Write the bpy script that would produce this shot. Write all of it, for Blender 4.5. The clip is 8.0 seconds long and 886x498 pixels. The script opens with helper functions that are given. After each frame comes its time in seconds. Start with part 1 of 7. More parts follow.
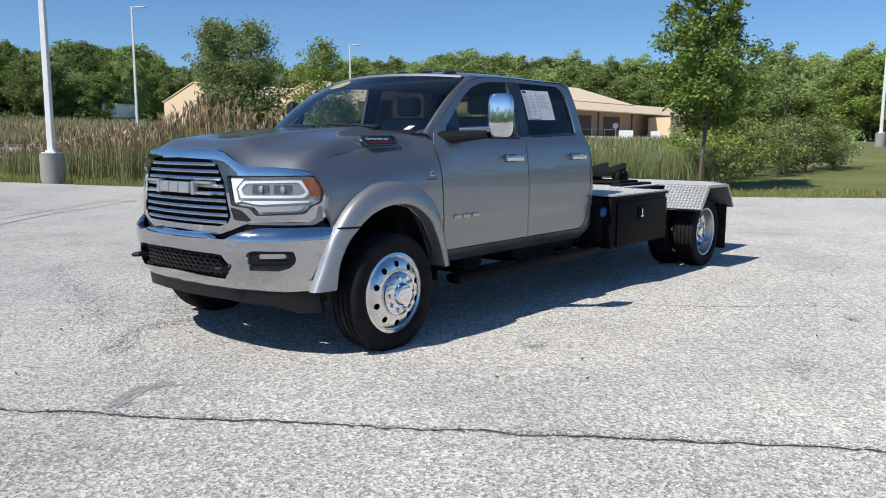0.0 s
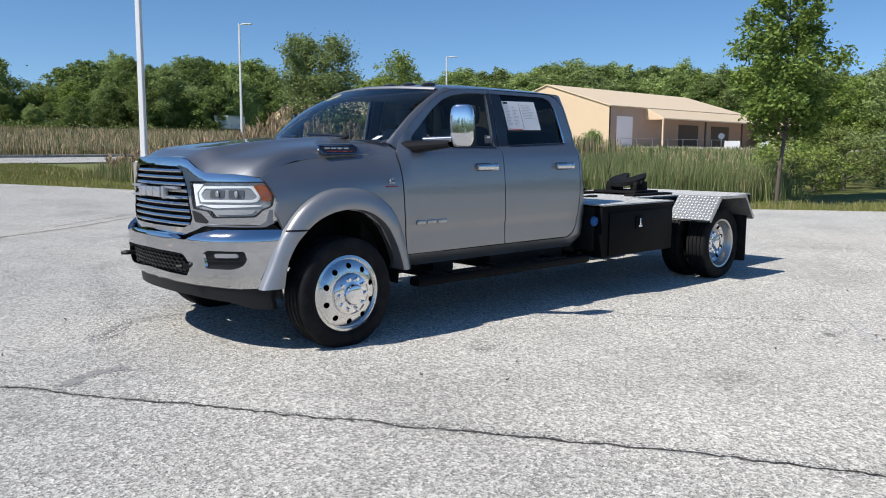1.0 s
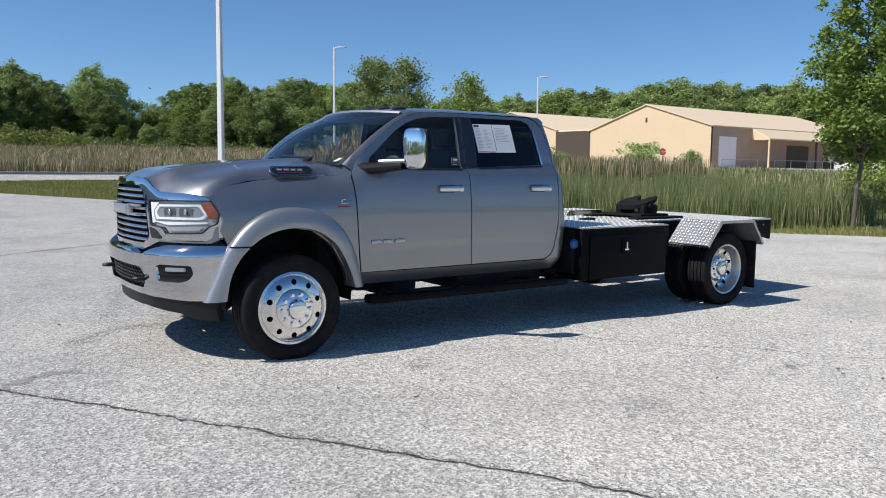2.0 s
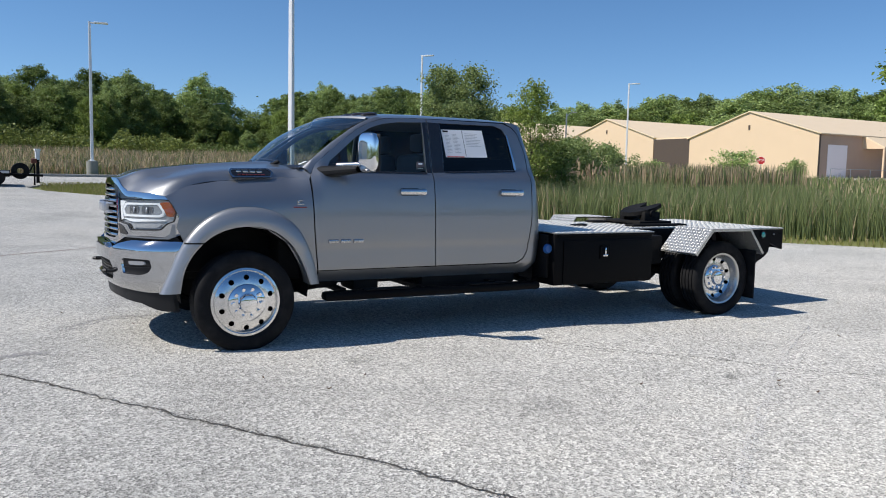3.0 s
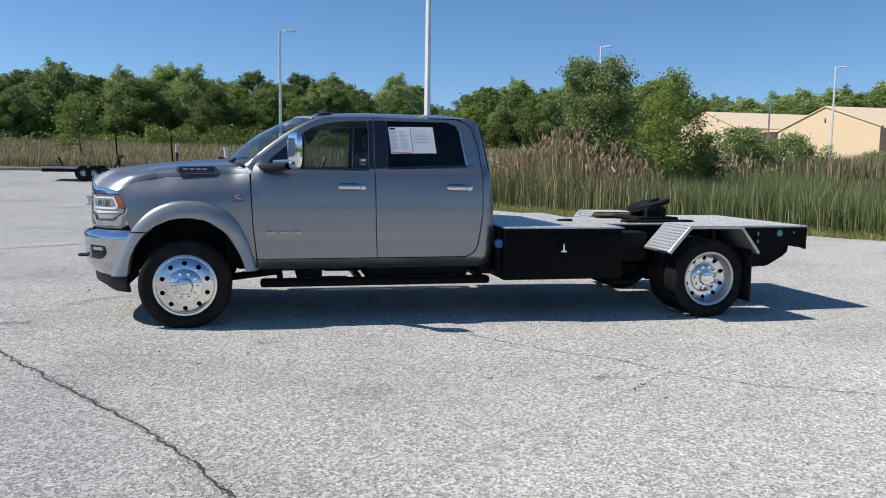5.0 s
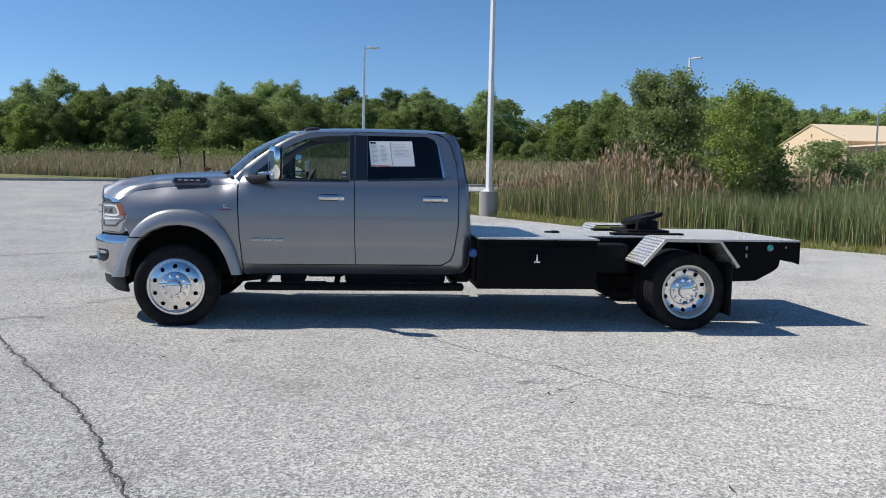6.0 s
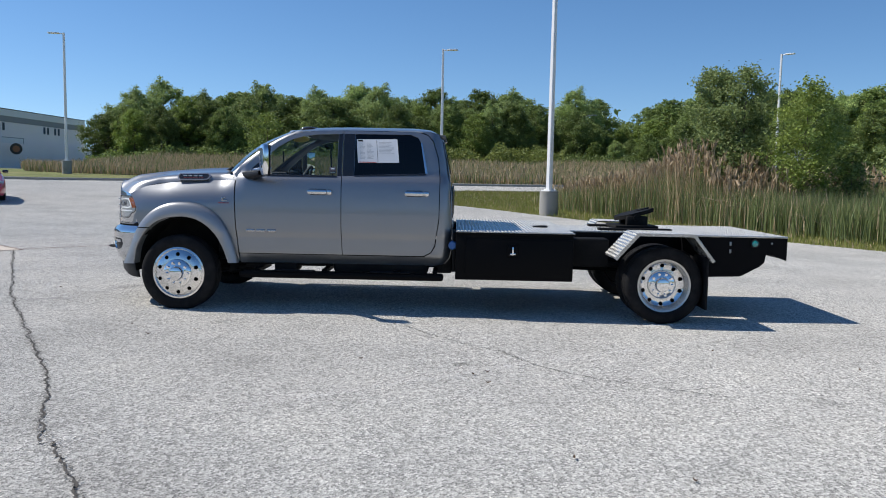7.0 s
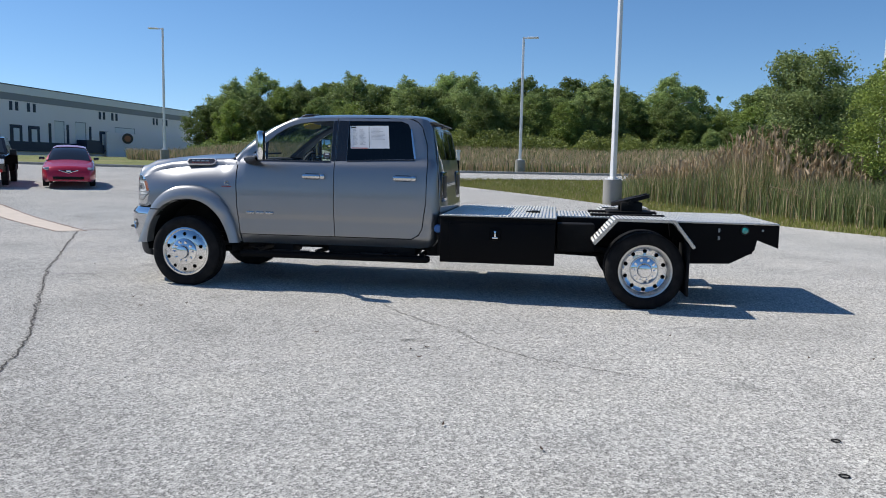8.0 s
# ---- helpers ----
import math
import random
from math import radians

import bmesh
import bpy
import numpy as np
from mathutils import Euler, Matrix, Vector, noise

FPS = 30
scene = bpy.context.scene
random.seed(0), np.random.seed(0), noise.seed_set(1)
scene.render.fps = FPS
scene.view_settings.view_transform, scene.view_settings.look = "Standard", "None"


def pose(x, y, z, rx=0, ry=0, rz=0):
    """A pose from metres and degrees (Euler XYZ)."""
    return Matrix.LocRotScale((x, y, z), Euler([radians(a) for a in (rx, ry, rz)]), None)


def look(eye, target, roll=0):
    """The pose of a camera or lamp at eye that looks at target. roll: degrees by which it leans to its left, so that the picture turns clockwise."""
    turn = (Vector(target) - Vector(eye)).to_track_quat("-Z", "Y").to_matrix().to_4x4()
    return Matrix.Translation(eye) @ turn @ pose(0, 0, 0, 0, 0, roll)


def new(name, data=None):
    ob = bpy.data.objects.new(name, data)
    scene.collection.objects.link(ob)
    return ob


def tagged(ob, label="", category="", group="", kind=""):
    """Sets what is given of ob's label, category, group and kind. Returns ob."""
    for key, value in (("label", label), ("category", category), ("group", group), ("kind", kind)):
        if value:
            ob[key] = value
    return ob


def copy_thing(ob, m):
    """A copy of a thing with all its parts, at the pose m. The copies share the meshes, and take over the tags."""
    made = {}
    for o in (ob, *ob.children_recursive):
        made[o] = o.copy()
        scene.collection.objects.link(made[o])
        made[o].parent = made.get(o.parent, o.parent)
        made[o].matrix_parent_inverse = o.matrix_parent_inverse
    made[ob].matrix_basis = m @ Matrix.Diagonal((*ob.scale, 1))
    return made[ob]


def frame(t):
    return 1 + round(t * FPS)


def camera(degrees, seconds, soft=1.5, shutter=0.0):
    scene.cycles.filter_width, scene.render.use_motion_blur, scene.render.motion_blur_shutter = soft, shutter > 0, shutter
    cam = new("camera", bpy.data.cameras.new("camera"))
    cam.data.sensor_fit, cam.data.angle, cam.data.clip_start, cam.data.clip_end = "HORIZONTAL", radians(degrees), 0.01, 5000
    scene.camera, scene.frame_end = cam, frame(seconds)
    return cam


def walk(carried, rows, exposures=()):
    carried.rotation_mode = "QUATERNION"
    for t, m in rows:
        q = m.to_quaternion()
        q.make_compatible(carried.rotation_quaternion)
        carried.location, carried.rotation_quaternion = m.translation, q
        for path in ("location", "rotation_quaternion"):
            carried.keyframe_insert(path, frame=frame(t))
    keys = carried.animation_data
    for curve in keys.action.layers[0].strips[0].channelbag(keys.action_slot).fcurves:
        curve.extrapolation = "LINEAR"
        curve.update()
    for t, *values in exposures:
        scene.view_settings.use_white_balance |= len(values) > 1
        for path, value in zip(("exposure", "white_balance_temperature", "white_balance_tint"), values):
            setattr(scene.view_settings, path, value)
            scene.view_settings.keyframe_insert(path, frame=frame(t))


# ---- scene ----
cam = camera(59.1, 8.0, soft=1.0)
PATH = [
    (0, (-3.742, -4.545, 1.369), (-2.216, -3.282, 1.096), 0.2),
    (0.5, (-3.532, -5.059, 1.387), (-2.091, -3.698, 1.119), 0.3),
    (1, (-3.197, -5.476, 1.364), (-1.851, -4.017, 1.116), 0.3),
    (1.5, (-2.798, -5.86, 1.389), (-1.549, -4.314, 1.165), 0.6),
    (2, (-2.402, -6.294, 1.393), (-1.252, -4.67, 1.192), 0.7),
    (2.2, (-2.197, -6.423, 1.374), (-1.092, -4.768, 1.178), 0.8),
    (3.3, (-1.238, -7.258, 1.401), (-0.366, -5.468, 1.21), 1.1),
    (3.5, (-1.024, -7.353, 1.423), (-0.2, -5.542, 1.227), 0.9),
    (4, (-0.504, -7.693, 1.423), (0.195, -5.831, 1.22), 0.8),
    (4.5, (0.035, -7.955, 1.413), (0.608, -6.05, 1.205), 0.8),
    (4.7, (0.27, -8.001, 1.442), (0.795, -6.082, 1.228), 0.8),
    (5.8, (1.494, -8.532, 1.435), (1.749, -6.557, 1.246), 1.1),
    (6, (1.705, -8.624, 1.452), (1.914, -6.643, 1.27), 1.1),
    (6.5, (2.245, -8.922, 1.458), (2.333, -6.932, 1.28), 1.0),
    (7, (2.834, -9.072, 1.416), (2.802, -7.081, 1.233), 1.1),
    (7.5, (3.434, -9.218, 1.413), (3.279, -7.234, 1.214), 1.1),
    (8, (4.003, -9.237, 1.397), (3.728, -7.268, 1.182), 1.2),
]
walk(cam, [(t, look(eye, target, roll)) for t, eye, target, roll in PATH])

# ---- light ----
SUN = Vector((-0.85, 0.17, 1.0)).normalized()
world = bpy.data.worlds.new("sky")
scene.world = world
world.use_nodes = True
wn = world.node_tree
sky = wn.nodes.new("ShaderNodeTexSky")
sky.sky_type = "NISHITA"
sky.sun_disc = False
sky.sun_elevation = math.asin(SUN.z)
sky.sun_rotation = math.atan2(SUN.x, SUN.y) % (2 * math.pi)
sky.altitude, sky.air_density, sky.dust_density, sky.ozone_density = 200, 0.8, 0.1, 3.0
clear = wn.nodes.new("ShaderNodeHueSaturation")
clear.inputs["Hue"].default_value, clear.inputs["Saturation"].default_value = 0.500, 1.17
wc, lift, unit = wn.nodes.new("ShaderNodeTexCoord"), wn.nodes.new("ShaderNodeMapping"), wn.nodes.new("ShaderNodeVectorMath")
lift.inputs["Location"].default_value = (0, 0, 0.04)  # dry clear air: little haze at the horizon
unit.operation = "NORMALIZE"
wn.links.new(wc.outputs["Generated"], lift.inputs["Vector"])
wn.links.new(lift.outputs[0], unit.inputs[0])
wn.links.new(unit.outputs[0], sky.inputs["Vector"])
wn.links.new(sky.outputs["Color"], clear.inputs["Color"])
wn.links.new(clear.outputs["Color"], wn.nodes["Background"].inputs["Color"])
wn.nodes["Background"].inputs["Strength"].default_value = 0.125
lamp = bpy.data.lights.new("sun", "SUN")
lamp.energy, lamp.angle, lamp.color = 5.0, radians(0.53), (1.0, 0.955, 0.89)
new("sun", lamp).matrix_basis = look(SUN * 100, (0, 0, 0))
scene.view_settings.exposure = 0.06


# ---- materials ----
def material(name):
    m = bpy.data.materials.new(name)
    m.use_nodes = True
    nt = m.node_tree
    return m, nt, nt.nodes["Principled BSDF"]


def nd(nt, kind, **values):
    n = nt.nodes.new("ShaderNode" + kind)
    for key, value in values.items():
        n.inputs[key].default_value = value
    return n


def ramp(nt, source, stops):
    r = nt.nodes.new("ShaderNodeValToRGB")
    while len(r.color_ramp.elements) < len(stops):
        r.color_ramp.elements.new(0.5)
    for e, (at, c) in zip(r.color_ramp.elements, stops):
        e.position = at
        e.color = (*c, 1) if len(c) == 3 else c
    nt.links.new(source, r.inputs["Fac"])
    return r


def mixed(nt, fac, a, b, mode="MIX"):
    x = nt.nodes.new("ShaderNodeMix")
    x.data_type, x.blend_type = "RGBA", mode
    for socket, v in ((x.inputs[0], fac), (x.inputs[6], a), (x.inputs[7], b)):
        if hasattr(v, "links"):
            nt.links.new(v, socket)
        elif isinstance(v, (int, float)):
            socket.default_value = v
        else:
            socket.default_value = (*v, 1)
    return x.outputs[2]


def bump(nt, bsdf, height, strength, distance):
    b = nd(nt, "Bump", Strength=strength, Distance=distance)
    nt.links.new(height, b.inputs["Height"])
    nt.links.new(b.outputs["Normal"], bsdf.inputs["Normal"])


def surf(name, color, rough=0.5, metal=0.0, var=0.12, scale=3.0, fine=60.0, relief=0.0, coat=0.0, dirt=None, dirt_amount=0.0, gloss=0.5):
    """A plain surface with variation at two scales, and a little relief."""
    m, nt, b = material(name)
    tc = nt.nodes.new("ShaderNodeTexCoord")
    n1, n2 = nd(nt, "TexNoise", Scale=scale, Detail=4.0), nd(nt, "TexNoise", Scale=fine, Detail=3.0)
    for n in (n1, n2):
        nt.links.new(tc.outputs["Object"], n.inputs["Vector"])
    lo, hi = [c * (1 - var) for c in color], [min(1, c * (1 + var)) for c in color]
    base = mixed(nt, n1.outputs["Fac"], lo, hi)
    base = mixed(nt, 0.25, base, mixed(nt, n2.outputs["Fac"], lo, hi))
    if dirt:
        r = ramp(nt, n1.outputs["Fac"], [(0.45, (0, 0, 0)), (0.75, (dirt_amount,) * 3)])
        base = mixed(nt, r.outputs["Color"], base, dirt)
    nt.links.new(base, b.inputs["Base Color"])
    rr = ramp(nt, n2.outputs["Fac"], [(0.2, (max(0.02, rough * 0.8),) * 3), (0.8, (min(1, rough * 1.2),) * 3)])
    nt.links.new(rr.outputs["Color"], b.inputs["Roughness"])
    b.inputs["Specular IOR Level"].default_value = gloss
    b.inputs["Metallic"].default_value = metal
    b.inputs["Coat Weight"].default_value = coat
    b.inputs["Coat Roughness"].default_value = 0.03
    if relief:
        bump(nt, b, n2.outputs["Fac"], 0.6, relief)
    return m


def glass(name, tint, gloss=0.02, ior=1.52):
    """A pane: tinted where looked through, with a mirror gloss that grows at a slant, alike from both sides."""
    m, nt, b = material(name)
    nt.nodes.remove(b)
    t = nd(nt, "BsdfTransparent", Color=(*tint, 1))
    g = nd(nt, "BsdfGlossy", Roughness=gloss)
    f0 = ((ior - 1) / (ior + 1)) ** 2
    lw = nt.nodes.new("ShaderNodeLayerWeight")
    lw.inputs["Blend"].default_value = 0.5
    pw, f = nt.nodes.new("ShaderNodeMath"), nt.nodes.new("ShaderNodeMath")
    pw.operation, f.operation = "POWER", "MULTIPLY_ADD"
    pw.inputs[1].default_value, f.inputs[1].default_value, f.inputs[2].default_value = 5.0, 1 - f0, f0
    nt.links.new(lw.outputs["Facing"], pw.inputs[0])
    nt.links.new(pw.outputs[0], f.inputs[0])
    mix = nt.nodes.new("ShaderNodeMixShader")
    nt.links.new(f.outputs[0], mix.inputs[0])
    nt.links.new(t.outputs[0], mix.inputs[1])
    nt.links.new(g.outputs[0], mix.inputs[2])
    nt.links.new(mix.outputs[0], nt.nodes["Material Output"].inputs["Surface"])
    return m


def paint(name, color, metal, rough):
    """Metallic car paint under clear coat, with fine flakes and a film of road dust."""
    m = surf(name, color, rough, metal, 0.04, 2.0, 900.0, 0.0, 1.0)
    b = m.node_tree.nodes["Principled BSDF"]
    b.inputs["Coat Roughness"].default_value = 0.015
    b.inputs["Coat Weight"].default_value = 0.8
    b.inputs["Specular Tint"].default_value = (0.5, 0.5, 0.52, 1)
    return m


def foliage(name, dark, light, rough=0.55, thin=0.32):
    """Leaves: each piece has its own green; some light comes through them."""
    m, nt, b = material(name)
    geo, info = nt.nodes.new("ShaderNodeNewGeometry"), nt.nodes.new("ShaderNodeObjectInfo")
    tc = nt.nodes.new("ShaderNodeTexCoord")
    n = nd(nt, "TexNoise", Scale=0.8, Detail=2.0)
    nt.links.new(tc.outputs["Object"], n.inputs["Vector"])
    a = mixed(nt, geo.outputs["Random Per Island"], dark, light)
    c = mixed(nt, n.outputs["Fac"], a, [0.5 * (p + q) for p, q in zip(dark, light)])
    hsv = nd(nt, "HueSaturation")
    v = nt.nodes.new("ShaderNodeMapRange")
    v.inputs[3].default_value, v.inputs[4].default_value = 0.75, 1.25
    nt.links.new(info.outputs["Random"], v.inputs[0])
    nt.links.new(v.outputs[0], hsv.inputs["Value"])
    nt.links.new(c, hsv.inputs["Color"])
    nt.links.new(hsv.outputs[0], b.inputs["Base Color"])
    b.inputs["Roughness"].default_value = rough
    b.inputs["Specular IOR Level"].default_value = 0.3
    tr = nt.nodes.new("ShaderNodeBsdfTranslucent")
    nt.links.new(hsv.outputs[0], tr.inputs["Color"])
    mix = nd(nt, "MixShader", Fac=thin)
    nt.links.new(b.outputs[0], mix.inputs[1])
    nt.links.new(tr.outputs[0], mix.inputs[2])
    nt.links.new(mix.outputs[0], nt.nodes["Material Output"].inputs["Surface"])
    return m


def lot_material():
    """Pale worn paving with exposed stone chips, tyre stains and dusty patches."""
    m, nt, b = material("worn_pale_paving")
    tc = nt.nodes.new("ShaderNodeTexCoord")
    out = tc.outputs["Object"]
    chips = nd(nt, "TexVoronoi", Scale=68.0)
    grit, blotch = nd(nt, "TexNoise", Scale=125.0, Detail=3.0, Roughness=0.7), nd(nt, "TexNoise", Scale=0.55, Detail=6.0, Roughness=0.62)
    wide, spots = nd(nt, "TexNoise", Scale=0.16, Detail=3.0), nd(nt, "TexNoise", Scale=2.6, Detail=4.0, Roughness=0.6)
    for n in (chips, grit, blotch, wide, spots):
        nt.links.new(out, n.inputs["Vector"])
    stone = ramp(nt, chips.outputs["Color"], [(0.0, (0.05, 0.05, 0.048)), (0.25, (0.17, 0.169, 0.163)), (0.50, (0.42, 0.415, 0.40)), (0.95, (0.92, 0.915, 0.89))])
    fine = ramp(nt, grit.outputs["Fac"], [(0.40, (0.012, 0.012, 0.011)), (0.475, (0.31, 0.306, 0.295)), (0.57, (0.80, 0.795, 0.77))])
    base = mixed(nt, 0.45, stone.outputs["Color"], fine.outputs["Color"])
    tone = ramp(nt, blotch.outputs["Fac"], [(0.30, (0.80, 0.79, 0.78)), (0.50, (1.0, 0.99, 0.98)), (0.72, (1.13, 1.11, 1.08))])
    base = mixed(nt, 1.0, base, tone.outputs["Color"], "MULTIPLY")
    warm = ramp(nt, wide.outputs["Fac"], [(0.35, (0.985, 0.985, 0.96)), (0.65, (1.06, 1.035, 0.985))])
    base = mixed(nt, 1.0, base, warm.outputs["Color"], "MULTIPLY")
    oil = ramp(nt, spots.outputs["Fac"], [(0.24, (0.45, 0.43, 0.41)), (0.31, (1, 1, 1))])
    base = mixed(nt, 0.7, base, oil.outputs["Color"], "MULTIPLY")
    nt.links.new(base, b.inputs["Base Color"])
    b.inputs["Roughness"].default_value = 0.88
    b.inputs["Diffuse Roughness"].default_value = 0.38
    b.inputs["Specular IOR Level"].default_value = 0.25
    h = nt.nodes.new("ShaderNodeMath")
    nt.links.new(chips.outputs["Distance"], h.inputs[0])
    nt.links.new(grit.outputs["Fac"], h.inputs[1])
    bump(nt, b, h.outputs[0], 0.6, 0.007)
    return m


def grass_material():
    m, nt, b = material("mown_grass_ground")
    tc = nt.nodes.new("ShaderNodeTexCoord")
    n1, n2 = nd(nt, "TexNoise", Scale=0.35, Detail=5.0), nd(nt, "TexNoise", Scale=25.0, Detail=4.0)
    for n in (n1, n2):
        nt.links.new(tc.outputs["Object"], n.inputs["Vector"])
    a = ramp(nt, n1.outputs["Fac"], [(0.3, (0.12, 0.15, 0.036)), (0.55, (0.185, 0.20, 0.058)), (0.75, (0.26, 0.24, 0.10))])
    f = ramp(nt, n2.outputs["Fac"], [(0.3, (0.55, 0.55, 0.5)), (0.7, (1.3, 1.3, 1.2))])
    nt.links.new(mixed(nt, 1.0, a.outputs["Color"], f.outputs["Color"], "MULTIPLY"), b.inputs["Base Color"])
    b.inputs["Roughness"].default_value = 0.9
    bump(nt, b, n2.outputs["Fac"], 1.0, 0.05)
    return m


def plate_material():
    """Bright rolled aluminium sheet with scuffs and dull patches."""
    m, nt, b = material("tread_plate")
    tc = nt.nodes.new("ShaderNodeTexCoord")
    n, g = nd(nt, "TexNoise", Scale=5.0, Detail=5.0), nd(nt, "TexNoise", Scale=120.0, Detail=2.0)
    for x in (n, g):
        nt.links.new(tc.outputs["Object"], x.inputs["Vector"])
    base = ramp(nt, n.outputs["Fac"], [(0.3, (0.40, 0.395, 0.37)), (0.7, (0.54, 0.53, 0.50))])
    nt.links.new(base.outputs["Color"], b.inputs["Base Color"])
    rr = ramp(nt, g.outputs["Fac"], [(0.3, (0.17,) * 3), (0.7, (0.30,) * 3)])
    nt.links.new(rr.outputs["Color"], b.inputs["Roughness"])
    b.inputs["Metallic"].default_value = 0.65
    return m


SILVER = paint("silver_metallic_paint", (0.270, 0.277, 0.290), 0.82, 0.36)
FLARE = paint("bright_silver_paint", (0.33, 0.333, 0.34), 0.65, 0.40)
CHROME = surf("chrome", (0.80, 0.80, 0.81), 0.05, 1.0, 0.03, 4.0, 40.0)
SATIN = surf("satin_chrome", (0.40, 0.40, 0.41), 0.24, 1.0, 0.05, 6.0, 60.0)
HANDLE = surf("door_chrome", (0.62, 0.62, 0.63), 0.07, 1.0, 0.03, 6.0, 60.0)
ALLOY = surf("polished_aluminium", (0.72, 0.72, 0.72), 0.15, 1.0, 0.06, 8.0, 90.0)
DULLRIM = surf("dull_aluminium", (0.52, 0.52, 0.51), 0.30, 1.0, 0.08, 8.0, 90.0)
BLACK = surf("black_plastic", (0.008, 0.008, 0.009), 0.5, 0.0, 0.2, 6.0, 200.0, 0.0006, gloss=0.35)
BOXBLACK = surf("black_powder_coat", (0.0035, 0.0035, 0.004), 0.55, 0.0, 0.15, 3.0, 300.0, 0.0004, gloss=0.09)
DARK = surf("dark_underside", (0.010, 0.010, 0.010), 0.7, 0.0, 0.3, 4.0, 50.0, 0.001, 0.0, (0.03, 0.026, 0.023), 0.4, 0.12)
RUBBER = surf("tyre_rubber", (0.010, 0.010, 0.011), 0.72, 0.0, 0.2, 9.0, 120.0, 0.0006, 0.0, (0.04, 0.037, 0.034), 0.4, 0.15)
TRIM = surf("gloss_black_trim", (0.012, 0.012, 0.014), 0.15, 0.0, 0.1, 5.0, 80.0, 0.0, 0.5)
LINING = surf("pale_grey_headliner", (0.20, 0.20, 0.195), 0.9, 0.0, 0.08, 6.0, 150.0)
CABIN = surf("grey_cabin_cloth", (0.09, 0.09, 0.095), 0.8, 0.0, 0.2, 8.0, 200.0, 0.001)
PLATE = plate_material()
# same sheet as PLATE, but paler: the bars' bright glints are in the colour
BARS = surf("raised_aluminium_bars", (0.80, 0.78, 0.71), 0.38, 0.45, 0.06, 6.0, 90.0)
CLEAR = glass("clear_glass", (0.93, 0.95, 0.95))
SHIELD = glass("windshield_glass", (0.93, 0.96, 0.96), 0.02, 1.90)
TINT = glass("light_tinted_glass", (0.60, 0.68, 0.65))
PRIVACY = glass("privacy_glass", (0.035, 0.04, 0.045))
REARGLASS = glass("rear_window_glass", (0.24, 0.27, 0.26))
AMBER = surf("amber_lens", (0.33, 0.075, 0.02), 0.15, 0.0, 0.1, 10, 200, 0.0, 1.0)
SMOKE = surf("smoked_lens", (0.03, 0.022, 0.02), 0.12, 0.0, 0.1, 10, 200, 0.0, 1.0)
LEDWHITE = surf("white_lamp_plastic", (0.86, 0.87, 0.88), 0.15, 0.0, 0.04, 10, 100, 0.0, 0.6)
PAPER = surf("white_paper", (0.82, 0.82, 0.82), 0.7, 0.0, 0.03, 5, 100)
GREY = surf("grey_ink", (0.45, 0.46, 0.48), 0.8, 0.0, 0.05, 5, 100)
RED = surf("red_ink", (0.55, 0.03, 0.03), 0.6, 0.0, 0.05, 5, 100)
YELLOW = surf("yellow_sticker", (0.85, 0.62, 0.05), 0.5, 0.0, 0.05, 5, 100)
TEAL = surf("teal_marker_lens", (0.03, 0.32, 0.27), 0.2, 0.0, 0.1, 10, 100, 0.0, 1.0)
BLUE = surf("blue_fuel_cap", (0.03, 0.13, 0.36), 0.35, 0.0, 0.1, 10, 100)
LOT = lot_material()
GRASS = grass_material()
STAIN = surf("oil_darkened_paving", (0.30, 0.295, 0.27), 0.9, 0.0, 0.35, 5.0, 45.0, 0.004)
SKID = surf("tyre_marked_paving", (0.33, 0.32, 0.31), 0.9, 0.0, 0.4, 5.0, 45.0, 0.004)
DRYLEAF = surf("dry_brown_leaf", (0.13, 0.075, 0.045), 0.8, 0.0, 0.3, 30.0, 200.0)
TAR = surf("dark_crack_filler", (0.075, 0.068, 0.06), 0.9, 0.0, 0.3, 3.0, 40.0, 0.002)
RUSTJOINT = surf("rust_stained_joint", (0.20, 0.135, 0.11), 0.9, 0.0, 0.3, 3.0, 40.0, 0.002)
DUST = surf("pale_joint", (0.52, 0.45, 0.38), 0.9, 0.0, 0.2, 3.0, 60.0, 0.002)
SCUFF = surf("pale_scuffed_paving", (0.70, 0.68, 0.65), 0.9, 0.0, 0.25, 9.0, 60.0, 0.003)
KERB = surf("kerb_concrete", (0.34, 0.33, 0.31), 0.85, 0.0, 0.15, 2.0, 40.0, 0.003, 0.0, (0.12, 0.11, 0.1), 0.5)
CONCRETE = surf("weathered_concrete", (0.30, 0.29, 0.265), 0.85, 0.0, 0.18, 2.0, 50.0, 0.004, 0.0, (0.14, 0.13, 0.11), 0.6)
WHITEPOLE = surf("white_painted_steel", (0.78, 0.78, 0.77), 0.4, 0.0, 0.05, 1.5, 30.0, 0.0, 0.0, (0.55, 0.52, 0.47), 0.3)
BARK = surf("grey_bark", (0.13, 0.105, 0.085), 0.9, 0.0, 0.3, 4.0, 40.0, 0.02)
LEAF = foliage("fresh_green_leaves", (0.066, 0.108, 0.026), (0.418, 0.517, 0.127))
LEAF_DARK = foliage("dark_green_leaves", (0.045, 0.076, 0.025), (0.336, 0.426, 0.125))
LEAF_WILLOW = foliage("grey_green_leaves", (0.083, 0.134, 0.044), (0.538, 0.640, 0.237))
LEAF_MAPLE = foliage("deep_green_maple_leaves", (0.050, 0.092, 0.022), (0.30, 0.40, 0.085))
LEAF_SHRUB = foliage("dull_green_undergrowth", (0.065, 0.09, 0.024), (0.30, 0.34, 0.090))
LEAF_YELLOW = foliage("yellow_green_leaves", (0.10, 0.15, 0.032), (0.44, 0.53, 0.13))
